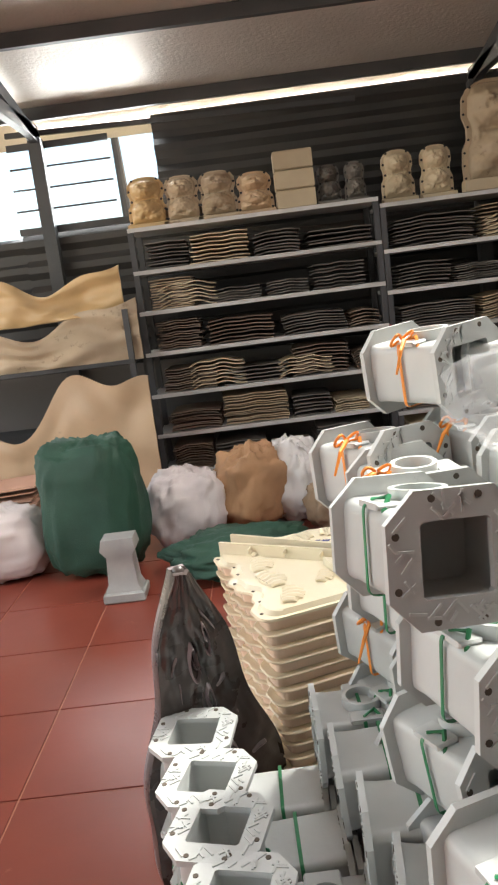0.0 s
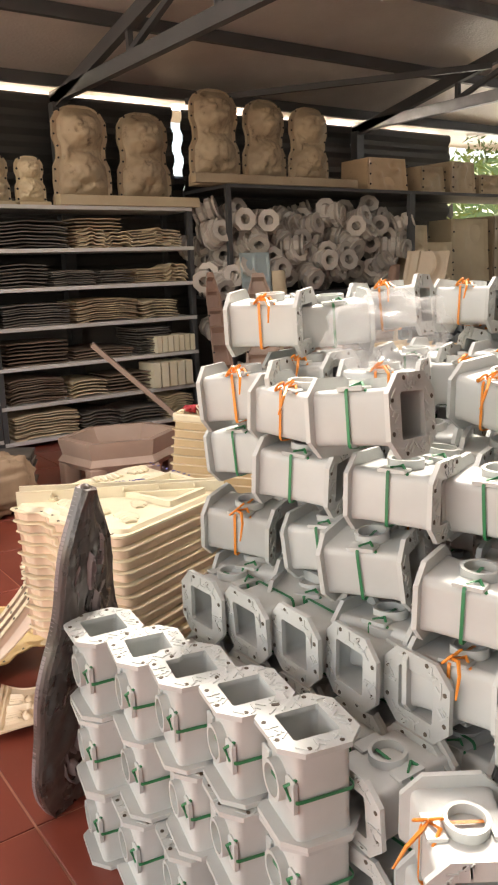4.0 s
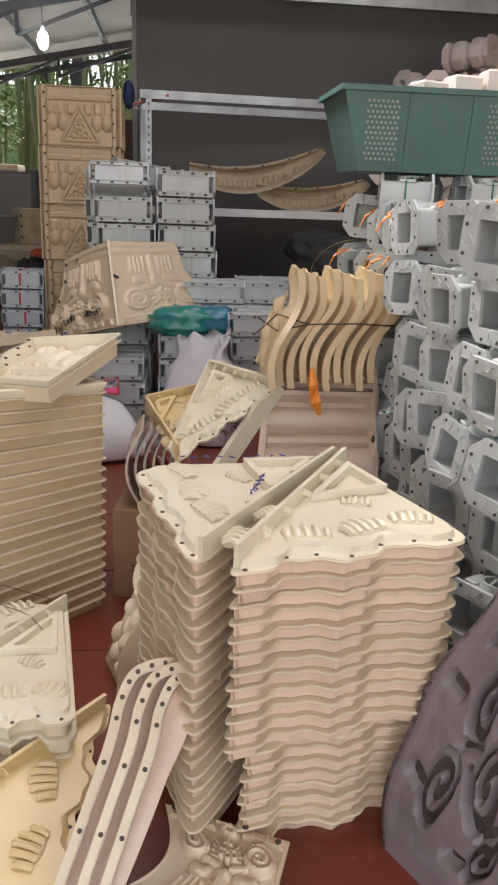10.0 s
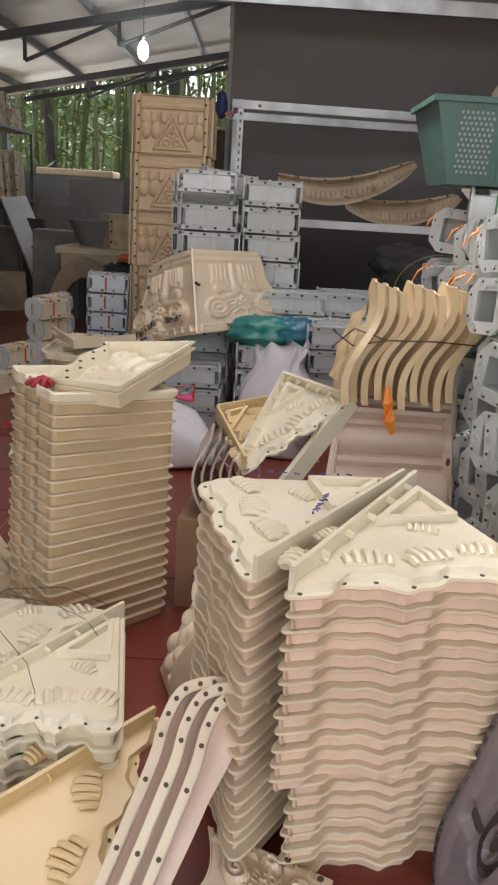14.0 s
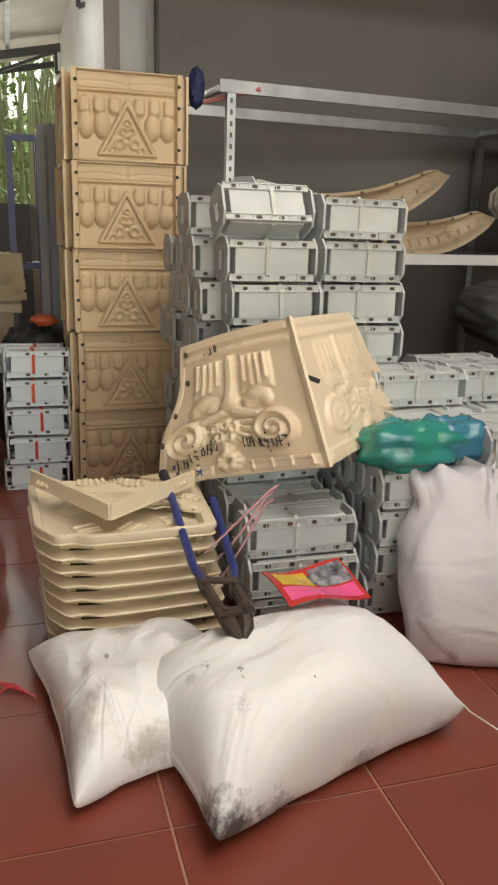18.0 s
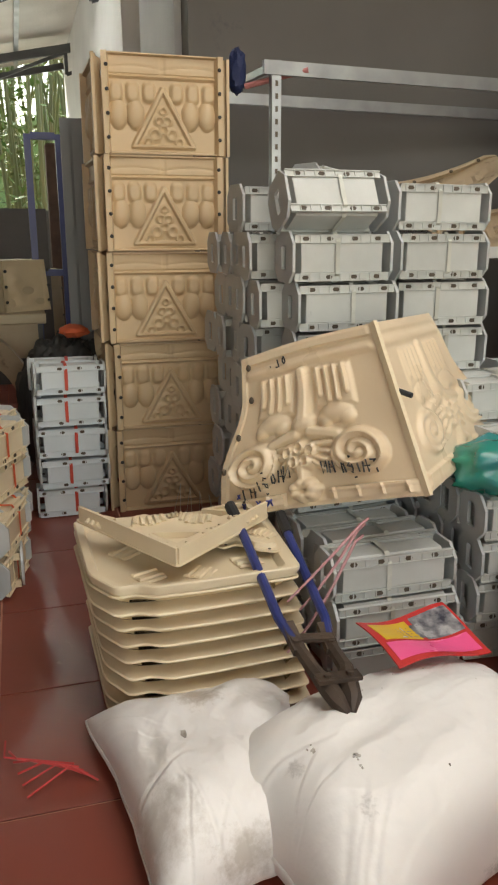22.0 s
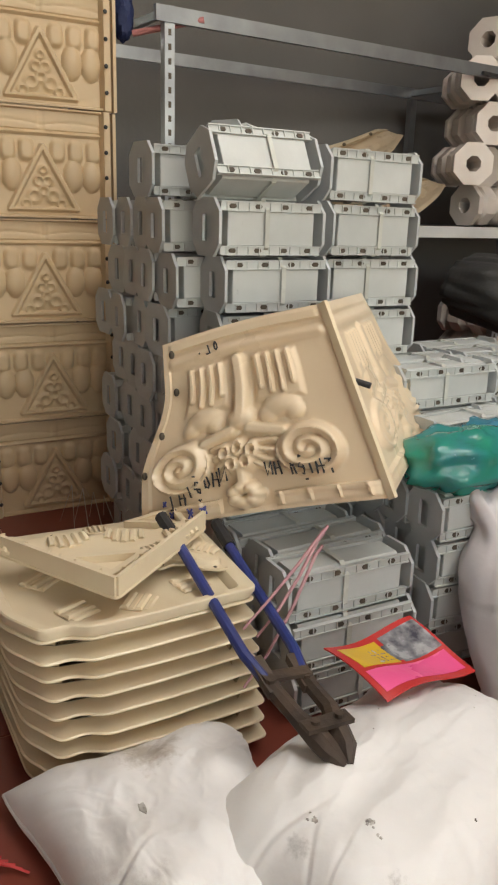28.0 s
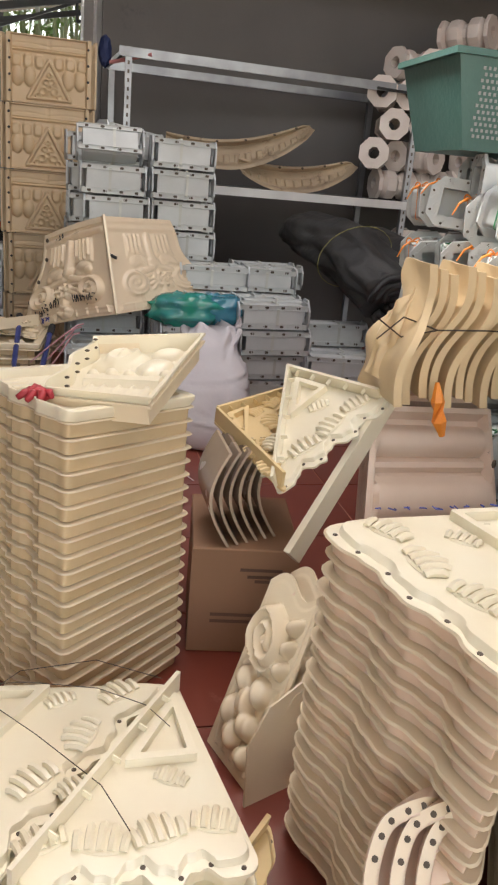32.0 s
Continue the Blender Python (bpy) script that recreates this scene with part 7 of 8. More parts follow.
rnd = random.Random(21)
for bay, (x0, x1, lv) in enumerate(((-0.75, 0.95, LEFT), (1.03, 2.74, RIGHT))):
    for li, z in enumerate(lv[:-1]):
        x = x0 + 0.04
        while x < x1 - 0.2:
            w = rnd.uniform(0.3, 0.62) if bay else rnd.uniform(0.26, 0.5)
            w = min(w, x1 - x - 0.02)
            gap = (lv[li + 1] - z) * rnd.uniform(0.35, 0.8)
            mat = DULL[0] if rnd.random() < 0.4 else DULL[1] if rnd.random() < 0.5 else rnd.choice(DULL[2:])
            pitch = rnd.uniform(0.017, 0.028)
            plate_pile(x + w / 2, 5.96, z, max(3, int(gap / pitch)), w * 0.96, 0.42, pitch, mat, "pile of dusty flat plastic moulds on a rack shelf", rnd.uniform(0, 0.02), rnd.uniform(0.001, 0.008), rnd.randint(1, 99))
            x += w + rnd.uniform(0.01, 0.05)
# pale folded moulds standing out among the dusty ones
for x, z, w, n in ((0.35, 0.7, 0.4, 5), (-0.45, 1.31, 0.42, 6), (-0.3, 0.7, 0.4, 7), (1.85, 1.53, 0.22, 5), (2.1, 1.53, 0.25, 4), (2.45, 1.53, 0.28, 5), (2.6, 1.24, 0.22, 5)):
    plate_pile(x, 5.86, z + 0.004, n, w, 0.25, 0.027, DULL[3], "pale cream ribbed moulds stacked on a rack shelf", 0.03, 0.014, int(x * 10) + 40)
for i in range(7):
    solid("mold_block", Shape().box(2.36 + 0.055 * i, 2.405 + 0.055 * i, 5.7, 5.95, 0.649, 0.79, 0.006), IVORY, "small ivory mould standing in a row on the shelf", "mould", "row of small moulds")
for i in range(5):
    solid("mold_block", Shape().box(2.3 + 0.08 * i, 2.365 + 0.08 * i, 5.68, 5.95, 0.354, 0.57, 0.008), IVORY, "ivory upright mould on the lower shelf", "mould", "row of upright moulds")

# statue moulds on top


def statue(label, x, y, z, w, h, d, mat, seed, rim=True):
    """A seated-beast mould: wide bolted rim round a bulging face, belly and paws, on a flanged plinth."""
    rnd = random.Random(seed)
    keys = [(0.0, 0.5), (0.1, 0.5), (0.13, 0.47), (0.24, 0.48), (0.38, 0.47), (0.5, 0.4), (0.58, 0.4), (0.7, 0.45), (0.84, 0.44), (0.92, 0.38), (0.97, 0.27), (1.0, 0.12)]

    def half(v):
        for (a, p), (b, q) in zip(keys, keys[1:]):
            if v <= b:
                t = (v - a) / (b - a)
                t = t * t * (3 - 2 * t)
                return (p + (q - p) * t) * w
        return 0.12 * w

    n = 44
    side = [(half(i / n), i / n * h) for i in range(n + 1)]
    ob = thing("statue_mold", label, "mould", "statue moulds on the racks", pose(x, y, z))
    loop = [(p, q) for p, q in side] + [(-p, q) for p, q in reversed(side)]
    part("rim", Shape().rings([[(p, 0.0, q) for p, q in loop], [(p, 0.03, q) for p, q in loop]]), mat, ob)
    tilt = rnd.uniform(-0.04, 0.04)

    def bulge(u, v):
        e = max(0.0, 1 - abs(2 * u - 1) ** 2.6) ** 0.5 * min(1, (1 - v) * 9, v * 12)
        f = 0.3 + 0.5 * dome(u, v, 0.5, 0.33, 0.42, 0.17) + 0.42 * dome(u, v, 0.5 + tilt, 0.76, 0.42, 0.2)
        f += 0.16 * dome(u, v, 0.5 + tilt, 0.7, 0.2, 0.06) + 0.13 * dome(u, v, 0.32 + tilt, 0.81, 0.1, 0.035) + 0.13 * dome(u, v, 0.68 + tilt, 0.81, 0.1, 0.035)
        f += 0.2 * dome(u, v, 0.24, 0.15, 0.16, 0.07) + 0.2 * dome(u, v, 0.76, 0.15, 0.16, 0.07) - 0.14 * math.exp(-((v - 0.53) / 0.025) ** 2)
        for k in range(6):
            f += 0.07 * gauss(u, v, 0.14 + 0.145 * k, 0.92 - 0.02 * abs(k - 2.5), 0.055, 0.025)
        f += 0.1 * noise.noise(Vector((u * 6 + seed, v * 10, seed))) + 0.07 * noise.noise(Vector((u * 14 + seed, v * 22, seed)))
        return e * f

    wide = lambda v: half(0.1 + v * 0.87) - 0.035 * w / 0.46
    part("face", Shape().sheet(34, 56, lambda u, v: ((u - 0.5) * 2 * wide(v), -0.002 - bulge(u, v) * d * 0.75, (0.1 + v * 0.87) * h), lambda u, v: ((u - 0.5) * 2 * wide(v), 0.002, (0.1 + v * 0.87) * h)), mat, ob, sharp=75)
    part("plinth", Shape().box(-0.5 * w, 0.5 * w, -d * 0.55, -0.003, 0, 0.085 * h, 0.006), mat, ob)
    for i in range(8 if w > 0.3 else 5):
        v = 0.14 + 0.8 * i / (7 if w > 0.3 else 4)
        for sd in (-1, 1):
            part("bolt", Shape().blob((sd * (half(v) - 0.012), -0.003, v * h), (0.009, 0.007, 0.009), 8, 5), RUBBER, ob)
    return ob


sl = "dusty tan plastic mould of a seated stone lion, on the rack"
for x, w, h in ((1.9, 0.52, 0.77), (2.46, 0.52, 0.76)):
    statue(sl, x, 5.92, 1.854, w, h, 0.24, OLDTAN, int(x * 10))
for x, w, h in ((3.1, 0.54, 0.8), (3.64, 0.5, 0.76), (4.16, 0.5, 0.74)):
    statue(sl, x, 5.8, 2.034, w, h, 0.25, OLDTAN, int(x * 10))
solid("plinth_strip", Shape().box(1.6, 2.85, 5.7, 5.8, 1.852, 1.93, 0.004), DULL[3], "cream flange strip along the statue moulds' feet", "mould")
solid("plinth_strip", Shape().box(2.7, 4.5, 5.5, 5.58, 2.034, 2.11, 0.004), OLDTAN, "tan flange strip along the statue moulds' feet", "mould")
for x, w, h in ((1.17, 0.25, 0.37), (1.45, 0.25, 0.37)):
    statue("pale cream plastic mould of a small seated lion", x, 5.9, 1.854, w, h, 0.14, DULL[3], int(x * 7))
for i, (x, w, h, m) in enumerate(((-0.66, 0.3, 0.36, OCHRE), (-0.4, 0.28, 0.34, OLDTAN), (-0.14, 0.3, 0.34, OLDTAN), (0.13, 0.28, 0.3, TAN), (0.42, 0.28, 0.4, DULL[3]), (0.67, 0.18, 0.28, DULL[0]), (0.86, 0.16, 0.28, DULL[0]))):
    if i == 4:
        ob = thing("box_mold", "pale cream box mould with ledges, on the rack", "mould")
        for k in range(3):
            part("tier", Shape().box(x - 0.14, x + 0.14, 5.8, 5.98, 1.904 + 0.135 * k, 2.034 + 0.135 * k, 0.008), m, ob)
    else:
        statue("small dusty seated-beast plastic mould on the rack", x, 5.9, 1.904, w, h, 0.16, m, i + 50)

# second rack: white hollow moulds below, statues above
for x0, x1 in ((3.0, 5.25), (5.25, 7.9), (7.9, 10.7)):
    rack_bay("shelf_rack", "dark steel rack loaded with white and tan moulds", x0, x1, 5.5, 6.22, (0.12, 1.1, 2.03), 2.03, STEEL)
wt = tube_mold("white_mold", "dusty white hollow baluster mould tossed on the rack", "white moulds heaped on the rack", pmat("dusty_white_plastic", (0.52, 0.48, 0.44), (0.42, 0.38, 0.34), 0.5, big=5, fine=50, vary=0.2), 0.1, 0.21, 8, 0.86, 0.42)
wt.matrix_world = pose(3.2, 5.7, 1.2, 90, 0, 20)
rnd = random.Random(31)
for k in range(150):
    x = rnd.uniform(2.86, 5.2)
    z = 1.2 + rnd.uniform(0, 0.62)
    copy_thing(wt, pose(x, 5.66 + rnd.uniform(-0.08, 0.4) + 0.15 * (z - 1.2), z, rnd.uniform(50, 130), rnd.uniform(-60, 60), rnd.uniform(-50, 50)))
for k in range(40):
    copy_thing(wt, pose(rnd.uniform(3.05, 4.4), 5.72 + rnd.uniform(0, 0.3), 0.25 + rnd.uniform(0, 0.6), rnd.uniform(60, 120), rnd.uniform(-60, 60), rnd.uniform(-50, 50)))


def box_mold(label, x, y, z, w, d, h, mat, seed, yaw=0.0, group="moulds on the far rack"):
    rnd = random.Random(seed)
    ob = thing("box_mold", label, "mould", group, pose(x, y, z, 0, 0, yaw))
    lumps = [(rnd.uniform(0.15, 0.85), rnd.uniform(0.15, 0.85), rnd.uniform(0.06, 0.2), rnd.uniform(0.06, 0.2), rnd.uniform(-0.03, 0.05)) for _ in range(9)]
    hf = lambda u, v: sum(a * gauss(u, v, cu, cv, ru, rv) for cu, cv, ru, rv, a in lumps) if 0.06 < u < 0.94 and 0.06 < v < 0.94 else 0.012
    part("front", Shape().relief((-w / 2, -d / 2, 0), (w / 2, -d / 2, 0), (w / 2 * 0.94, -d / 2 + 0.03, h), (-w / 2 * 0.94, -d / 2 + 0.03, h), hf, 26, 22, 0.01), mat, ob, sharp=60)
    part("shell", Shape().rings([[(-w / 2, -d / 2 + 0.012, 0), (w / 2, -d / 2 + 0.012, 0), (w / 2, d / 2, 0), (-w / 2, d / 2, 0)], [(-w / 2 * 0.94, -d / 2 + 0.042, h), (w / 2 * 0.94, -d / 2 + 0.042, h), (w / 2 * 0.94, d / 2, h), (-w / 2 * 0.94, d / 2, h)]]), mat, ob)
    for v in (0.2, 0.5, 0.8):
        for u in (-0.47, 0.47):
            part("bolt", Shape().blob((u * w, -d / 2 - 0.012, v * h), (0.01, 0.01, 0.01), 8, 5), RUBBER, ob)
    return ob


rnd = random.Random(61)
x = 4.75
while x < 10.4:
    w = rnd.uniform(0.35, 0.75)
    box_mold("dusty tan plastic box mould with relief, on the far rack", x + w / 2, 5.82, 2.032, w * 0.95, 0.42, rnd.uniform(0.18, 0.42), rnd.choice((OLDTAN, OLDTAN, TAN, DULL[2])), int(x * 9), rnd.uniform(-5, 5))
    x += w + rnd.uniform(0, 0.25)
x = 5.3
while x < 10.4:
    w = rnd.uniform(0.3, 0.7)
    h = rnd.uniform(0.4, 0.82)
    box_mold("tan plastic box mould with relief on the rack shelf", x + w / 2, 5.8, 1.102, w * 0.95, 0.4, h, rnd.choice((OLDTAN, TAN, DULL[2], DULL[3])), int(x * 13), rnd.uniform(-8, 8))
    x += w + 0.02
x = 4.5
while x < 7.5:
    w = rnd.uniform(0.35, 0.5)
    box_mold("dark dusty mould on the lower rack shelf", x + w / 2, 5.85, 0.122, w, 0.4, rnd.uniform(0.3, 0.8), DULL[1], int(x * 15))
    x += w + 0.05

# tall moulds leaning on the rack


def ladder_relief(n, deep=0.045):
    def f(u, v):
        if u < 0.1 or u > 0.9 or v < 0.03 or v > 0.97:
            return 0.02
        k = (v * n) % 1.0
        return 0.02 - deep * min(1, min(k, 1 - k) * 7) * min(1, (0.5 - abs(u - 0.5)) * 9)
    return f


def leaning(label, a, b, c, d, h, mat, shape=None, nu=30, nv=70):
    ob = thing("tall_mold", label, "mould", "tall moulds leaning on the rack")
    part("tray", Shape().relief(a, b, c, d, h, nu, nv, 0.012, shape), mat, ob)
    a, b, c, d = [Vector(p) for p in (a, b, c, d)]
    n = (b - a).cross(d - a).normalized()
    for v in (0.08, 0.3, 0.52, 0.74):
        for u in (0.05, 0.95):
            uu, vv = shape(u, v) if shape else (u, v)
            p = (a * (1 - uu) + b * uu) * (1 - vv) + (d * (1 - uu) + c * uu) * vv + n * (h(u, v) + 0.002)
            part("bolt", Shape().blob(tuple(p), (0.008, 0.008, 0.008), 8, 5), RUBBER, ob)
    return ob


TANPINK = pmat("pinkish_tan_plastic", (0.42, 0.31, 0.25), (0.34, 0.25, 0.2), 0.42, big=3, fine=40, bump=0.05, vary=0.06)
spire = lambda u, v: (0.5 + (u - 0.5) * (1 - 0.35 * v - 0.35 * max(0, (v - 0.85) / 0.15)), v)
leaning("narrow brown plastic balustrade mould leaning upright", (2.42, 4.85, 0), (2.62, 4.8, 0), (2.74, 5.28, 1.3), (2.56, 5.3, 1.3), ladder_relief(9), BROWN, spire)
leaning("pinkish tan tapered column mould leaning upright", (2.57, 4.76, 0), (2.92, 4.58, 0), (3.12, 5.02, 1.28), (2.83, 5.12, 1.29), ladder_relief(8), TANPINK, spire)


def shutter(u, v):
    if (u < 0.06 or u > 0.94) or v < 0.03:
        return 0.03
    if 0.42 < v < 0.78 and (0.12 < u < 0.46 or 0.54 < u < 0.88):
        return 0.02 - 0.03 * (1 if (v * 22) % 1 < 0.4 else 0)
    if v > 0.8:
        a = math.atan2(v - 0.8, (u - 0.5) * 0.6)
        return 0.012 + 0.012 * math.sin(a * 10)
    if 0.1 < v < 0.36 and (0.14 < u < 0.44 or 0.56 < u < 0.86):
        return 0.008
    return 0.022


leaning("brown plastic arched shutter mould leaning on the rack", (3.13, 4.86, 0), (3.77, 4.84, 0), (3.86, 5.1, 0.9), (3.22, 5.12, 0.92), shutter, TANPINK, lambda u, v: (0.5 + (u - 0.5) * (1 if v < 0.72 else max(0.06, 1 - ((v - 0.72) / 0.285) ** 2) ** 0.5), v))
leaning("dark brown turned column mould leaning upright", (4.02, 5.0, 0), (4.24, 4.86, 0), (4.62, 5.02, 1.3), (4.5, 5.12, 1.3), lambda u, v: 0.06 * math.sin(math.pi * u) * (0.6 + 0.4 * abs(math.sin(v * 7))) + 0.02 * (1 if (v * 8) % 1 < 0.12 else 0), BROWN, lambda u, v: (0.5 + (u - 0.5) * (1 - 0.4 * v), v))


def wavepanel(u, v):
    if u < 0.1 or u > 0.92:
        return 0.02
    k = (v * 5) % 1.0
    return 0.025 * math.exp(-((u - 0.75 + 0.2 * (k - 0.5) ** 2 * 4) / 0.05) ** 2) + (0.012 if u < 0.3 and (u * 40) % 1 < 0.5 else 0)


leaning("cream plastic fluted panel mould leaning upright", (4.2, 4.88, 0), (4.32, 4.56, 0), (4.95, 4.74, 1.42), (4.66, 5.0, 1.43), wavepanel, pmat("pale_tan_plastic", (0.56, 0.46, 0.34), (0.5, 0.4, 0.28), 0.4, big=3), None, 40, 80)
ob = thing("narrow_mold", "cream narrow bottle-shaped mould standing by the rack", "mould")
part("shell", Shape().relief((3.28, 5.2, 0.0), (3.5, 5.2, 0.0), (3.44, 5.3, 1.3), (3.3, 5.3, 1.3), lambda u, v: 0.04 * math.sin(math.pi * u), 12, 24, 0.01), DULL[3], ob)
ob = thing("panel_door", "pale blue panelled sheet leaning in the rack", "panel")
part("board", Shape().relief((3.05, 5.35, 0.75), (3.36, 5.35, 0.75), (3.36, 5.42, 1.46), (3.05, 5.42, 1.46), lambda u, v: -0.012 if (0.1 < (u * 2) % 1 < 0.9 and 0.08 < (v * 3) % 1 < 0.92) else 0.0, 24, 40, 0.01), pmat("pale_blue_paint", (0.36, 0.44, 0.46), (0.3, 0.37, 0.39), 0.5, big=3), ob)
ob = thing("broom", "old broom with a dark handle leaning in the rack", "broom")
part("handle", Shape().cyl((3.06, 5.56, 0.24), (3.12, 5.62, 1.35), 0.012, n=8), BROWN, ob)
part("bristles", Shape().blob((3.06, 5.56, 0.2), (0.06, 0.05, 0.082), 16, 10), pmat("straw", (0.3, 0.24, 0.14), (0.24, 0.18, 0.1), 0.8), ob)

# planter mould with feet
pl = thing("planter_mold", "pinkish brown six-sided planter mould standing on short feet", "mould")
hexa = lambda r, z, sq=0.86: [(1.26 + r * math.cos(a), 4.26 + r * sq * math.sin(a), z) for a in [math.pi / 6 + 0.15 + math.pi / 3 * k for k in range(6)]]
s = Shape().rings([hexa(0.36, 0.16), hexa(0.4, 0.2), hexa(0.37, 0.24), hexa(0.39, 0.32), hexa(0.39, 0.34), hexa(0.33, 0.34), hexa(0.27, 0.22)])
part("body", s, TANPINK, pl)
for a in [math.pi / 6 + 0.15 + math.pi / 3 * k for k in range(6)]:
    c = Vector((1.26 + 0.33 * math.cos(a), 4.26 + 0.33 * 0.86 * math.sin(a), 0))
    part("foot", Shape().prism(rounded([(c.x - 0.055, c.y - 0.05), (c.x + 0.055, c.y - 0.05), (c.x + 0.055, c.y + 0.05), (c.x - 0.055, c.y + 0.05)], 0.02), 0, 0.19, 0.012), TANPINK, pl)
solid("mold_plank", Shape().bar((1.35, 4.78, 0.86), (1.95, 4.52, 0.22), 0.16, 0.03), TANPINK, "brown plastic plank mould leaning on the planter mould", "mould")
solid("wedge_mold", Shape().relief((2.03, 4.74, 0), (2.26, 4.44, 0), (2.3, 4.5, 0.26), (2.1, 4.78, 0.1), lambda u, v: 0.02 * math.sin(u * 9) * math.sin(v * 7), 24, 24, 0.012, lambda u, v: (u, v * (0.75 + 0.25 * math.sin(u * 9)))), DULL[3], "small cream scalloped mould standing on the tiles", "mould")
plate_pile(0.6, 4.76, 0.0, 9, 0.5, 0.3, 0.026, DULL[0], "pile of dark flat moulds on the floor by the rack", 0.005, 0.004, 71, -25)
plate_pile(0.25, 4.95, 0.0, 8, 0.4, 0.3, 0.024, DULL[1], "pile of brown flat moulds on the floor by the rack", 0.01, 0.006, 72, 10)

# carved boards and sacks left of the racks
rack_bay("shelf_rack", "dark steel rack holding carved boards", -2.6, -0.86, 5.5, 6.2, (0.5, 1.0), 1.35, STEEL)


def carved(label, x0, x1, y, z0, z1, mat, seed):
    top = lambda u: 0.72 + 0.2 * math.sin(u * 6 + seed) + 0.08 * math.sin(u * 17 + seed)
    hf = lambda u, v: 0.05 * noise.noise(Vector((u * 6 + seed, v * 4, seed))) + 0.03 * math.sin(u * 11 + v * 4)
    ob = thing("carved_board", label, "mould", "carved boards")
    part("board", Shape().relief((x0, y, z0), (x1, y, z0), (x1, y + 0.08, z1), (x0, y + 0.08, z1), hf, 50, 24, 0.03, lambda u, v: (u, v * min(1.0, top(u)))), mat, ob)
    return ob


carved("ochre carved wave-shaped board mould on the rack", -2.3, -0.9, 5.62, 1.32, 1.75, OCHRE, 1)
carved("grey-tan carved board mould on the rack", -2.4, -0.8, 5.5, 1.0, 1.45, OLDTAN, 2)
carved("pale tan carved board mould leaning against the rack", -2.4, -0.75, 5.2, 0.0, 1.02, TAN, 3)
plate_pile(-1.75, 4.6, 0.0, 14, 0.7, 0.4, 0.03, pmat("pink_boards", (0.5, 0.3, 0.22), (0.42, 0.25, 0.18), 0.6), "stack of pinkish boards on the floor", 0.0, 0.001, 81)
GNET = pmat("green_woven_sack", (0.02, 0.075, 0.05), (0.015, 0.055, 0.038), 0.6, big=5, fine=120, bump=0.35)
sack("sack", GNET, "tall dark green woven sack stuffed full, standing", pose(-0.95, 3.98, 0, 0, 0, -8), (0.26, 0.19, 0.365), 11, 0.5, 0.06, False)
sack("sack", PINKSACK, "pale pinkish sack slumped on the tiles", pose(-1.48, 4.05, 0, 0, 0, 20), (0.24, 0.2, 0.2), 12, 0.7, 0.08, False)
sack("sack", PINKSACK, "pale open cloth sack slumped beside the green one", pose(-0.5, 4.25, 0, 0, 0, 10), (0.22, 0.2, 0.22), 13, 0.75, 0.09, False)
sack("sack", pmat("orange_tan_cloth", (0.5, 0.3, 0.16), (0.42, 0.25, 0.14), 0.7, big=8), "crumpled orange-tan bag on a heap", pose(-0.12, 4.4, 0, 0, 0, 40), (0.24, 0.16, 0.25), 14, 0.8, 0.12, False)
sack("sack", pmat("kraft_paper", (0.36, 0.27, 0.18), (0.3, 0.22, 0.15), 0.75, big=8), "crumpled brown paper bag on the tiles", pose(0.42, 4.2, 0, 0, 0, 15), (0.24, 0.16, 0.16), 15, 0.7, 0.12, False)
sack("sack", WOVEN, "white plastic bag on a heap of sacks", pose(0.12, 4.5, 0, 0, 0, -20), (0.18, 0.14, 0.24), 16, 0.8, 0.12, False)
sack("sack", GNET, "heap of dark green netting lying on the tiles", pose(-0.2, 3.75, 0, 0, 0, 5), (0.36, 0.24, 0.1), 17, 0.9, 0.14, False)
st = thing("stone_ornament", "small grey moulded post ornament standing on the tiles", "ornament")
part("plinth", Shape().box(-0.86, -0.66, 3.46, 3.62, 0, 0.05, 0.008), GREYD, st)
part("shaft", Shape().rings([[(-0.76 + r * a, 3.54 + r * 0.8 * b, z) for a, b in ((-1, -1), (1, -1), (1, 1), (-1, 1))] for r, z in ((0.085, 0.05), (0.07, 0.09), (0.062, 0.22), (0.085, 0.26), (0.075, 0.31))]), GREYD, st)

# ---- far end of the shed ----
rnd = random.Random(91)
hb = Shape()
ring = [(0.03, -0.03), (0.03, 0.03), (-0.03, 0.03), (-0.03, -0.03)]
oct8 = [(x, z - 0.065) for x, z in octo(0.13, 0.13, 0.03)]
inn8 = [(-0.026, -0.032), (0.026, -0.032), (0.032, -0.026), (0.032, 0.026), (0.026, 0.032), (-0.026, 0.032), (-0.032, 0.026), (-0.032, -0.026)]
hb.hollow(oct8, inn8, -0.15, 0.15).turn(ON_SIDE)
BLUEG = pmat("blue_grey_plastic", (0.2, 0.24, 0.25), (0.15, 0.18, 0.19), 0.5, big=5, fine=40, vary=0.18)
hm = hb.mesh("hollow_mold", BLUEG)
for bx, by, nx, nz, yaw in ((4.52, 4.62, 3, 6, 52), (4.95, 4.95, 4, 7, 52), (5.45, 4.75, 5, 7, 60), (6.0, 5.05, 6, 8, 60), (5.25, 4.45, 4, 4, 55)):
    for i in range(nx):
        for k in range(nz):
            if rnd.random() < 0.08 and k == nz - 1:
                continue
            solid("hollow_mold", hm, BLUEG, "blue-grey hollow eight-sided mould piled by the rack", "mould", "pile of hollow moulds", pose(bx + 0.134 * i * math.cos(radians(yaw - 90)) * -1 + 0.067 * (k % 2) + rnd.uniform(-0.02, 0.02), by + 0.134 * i * 0.35 + rnd.uniform(-0.03, 0.03), 0.066 + 0.131 * k, 0, 0, yaw - 110 + rnd.uniform(-6, 6)))

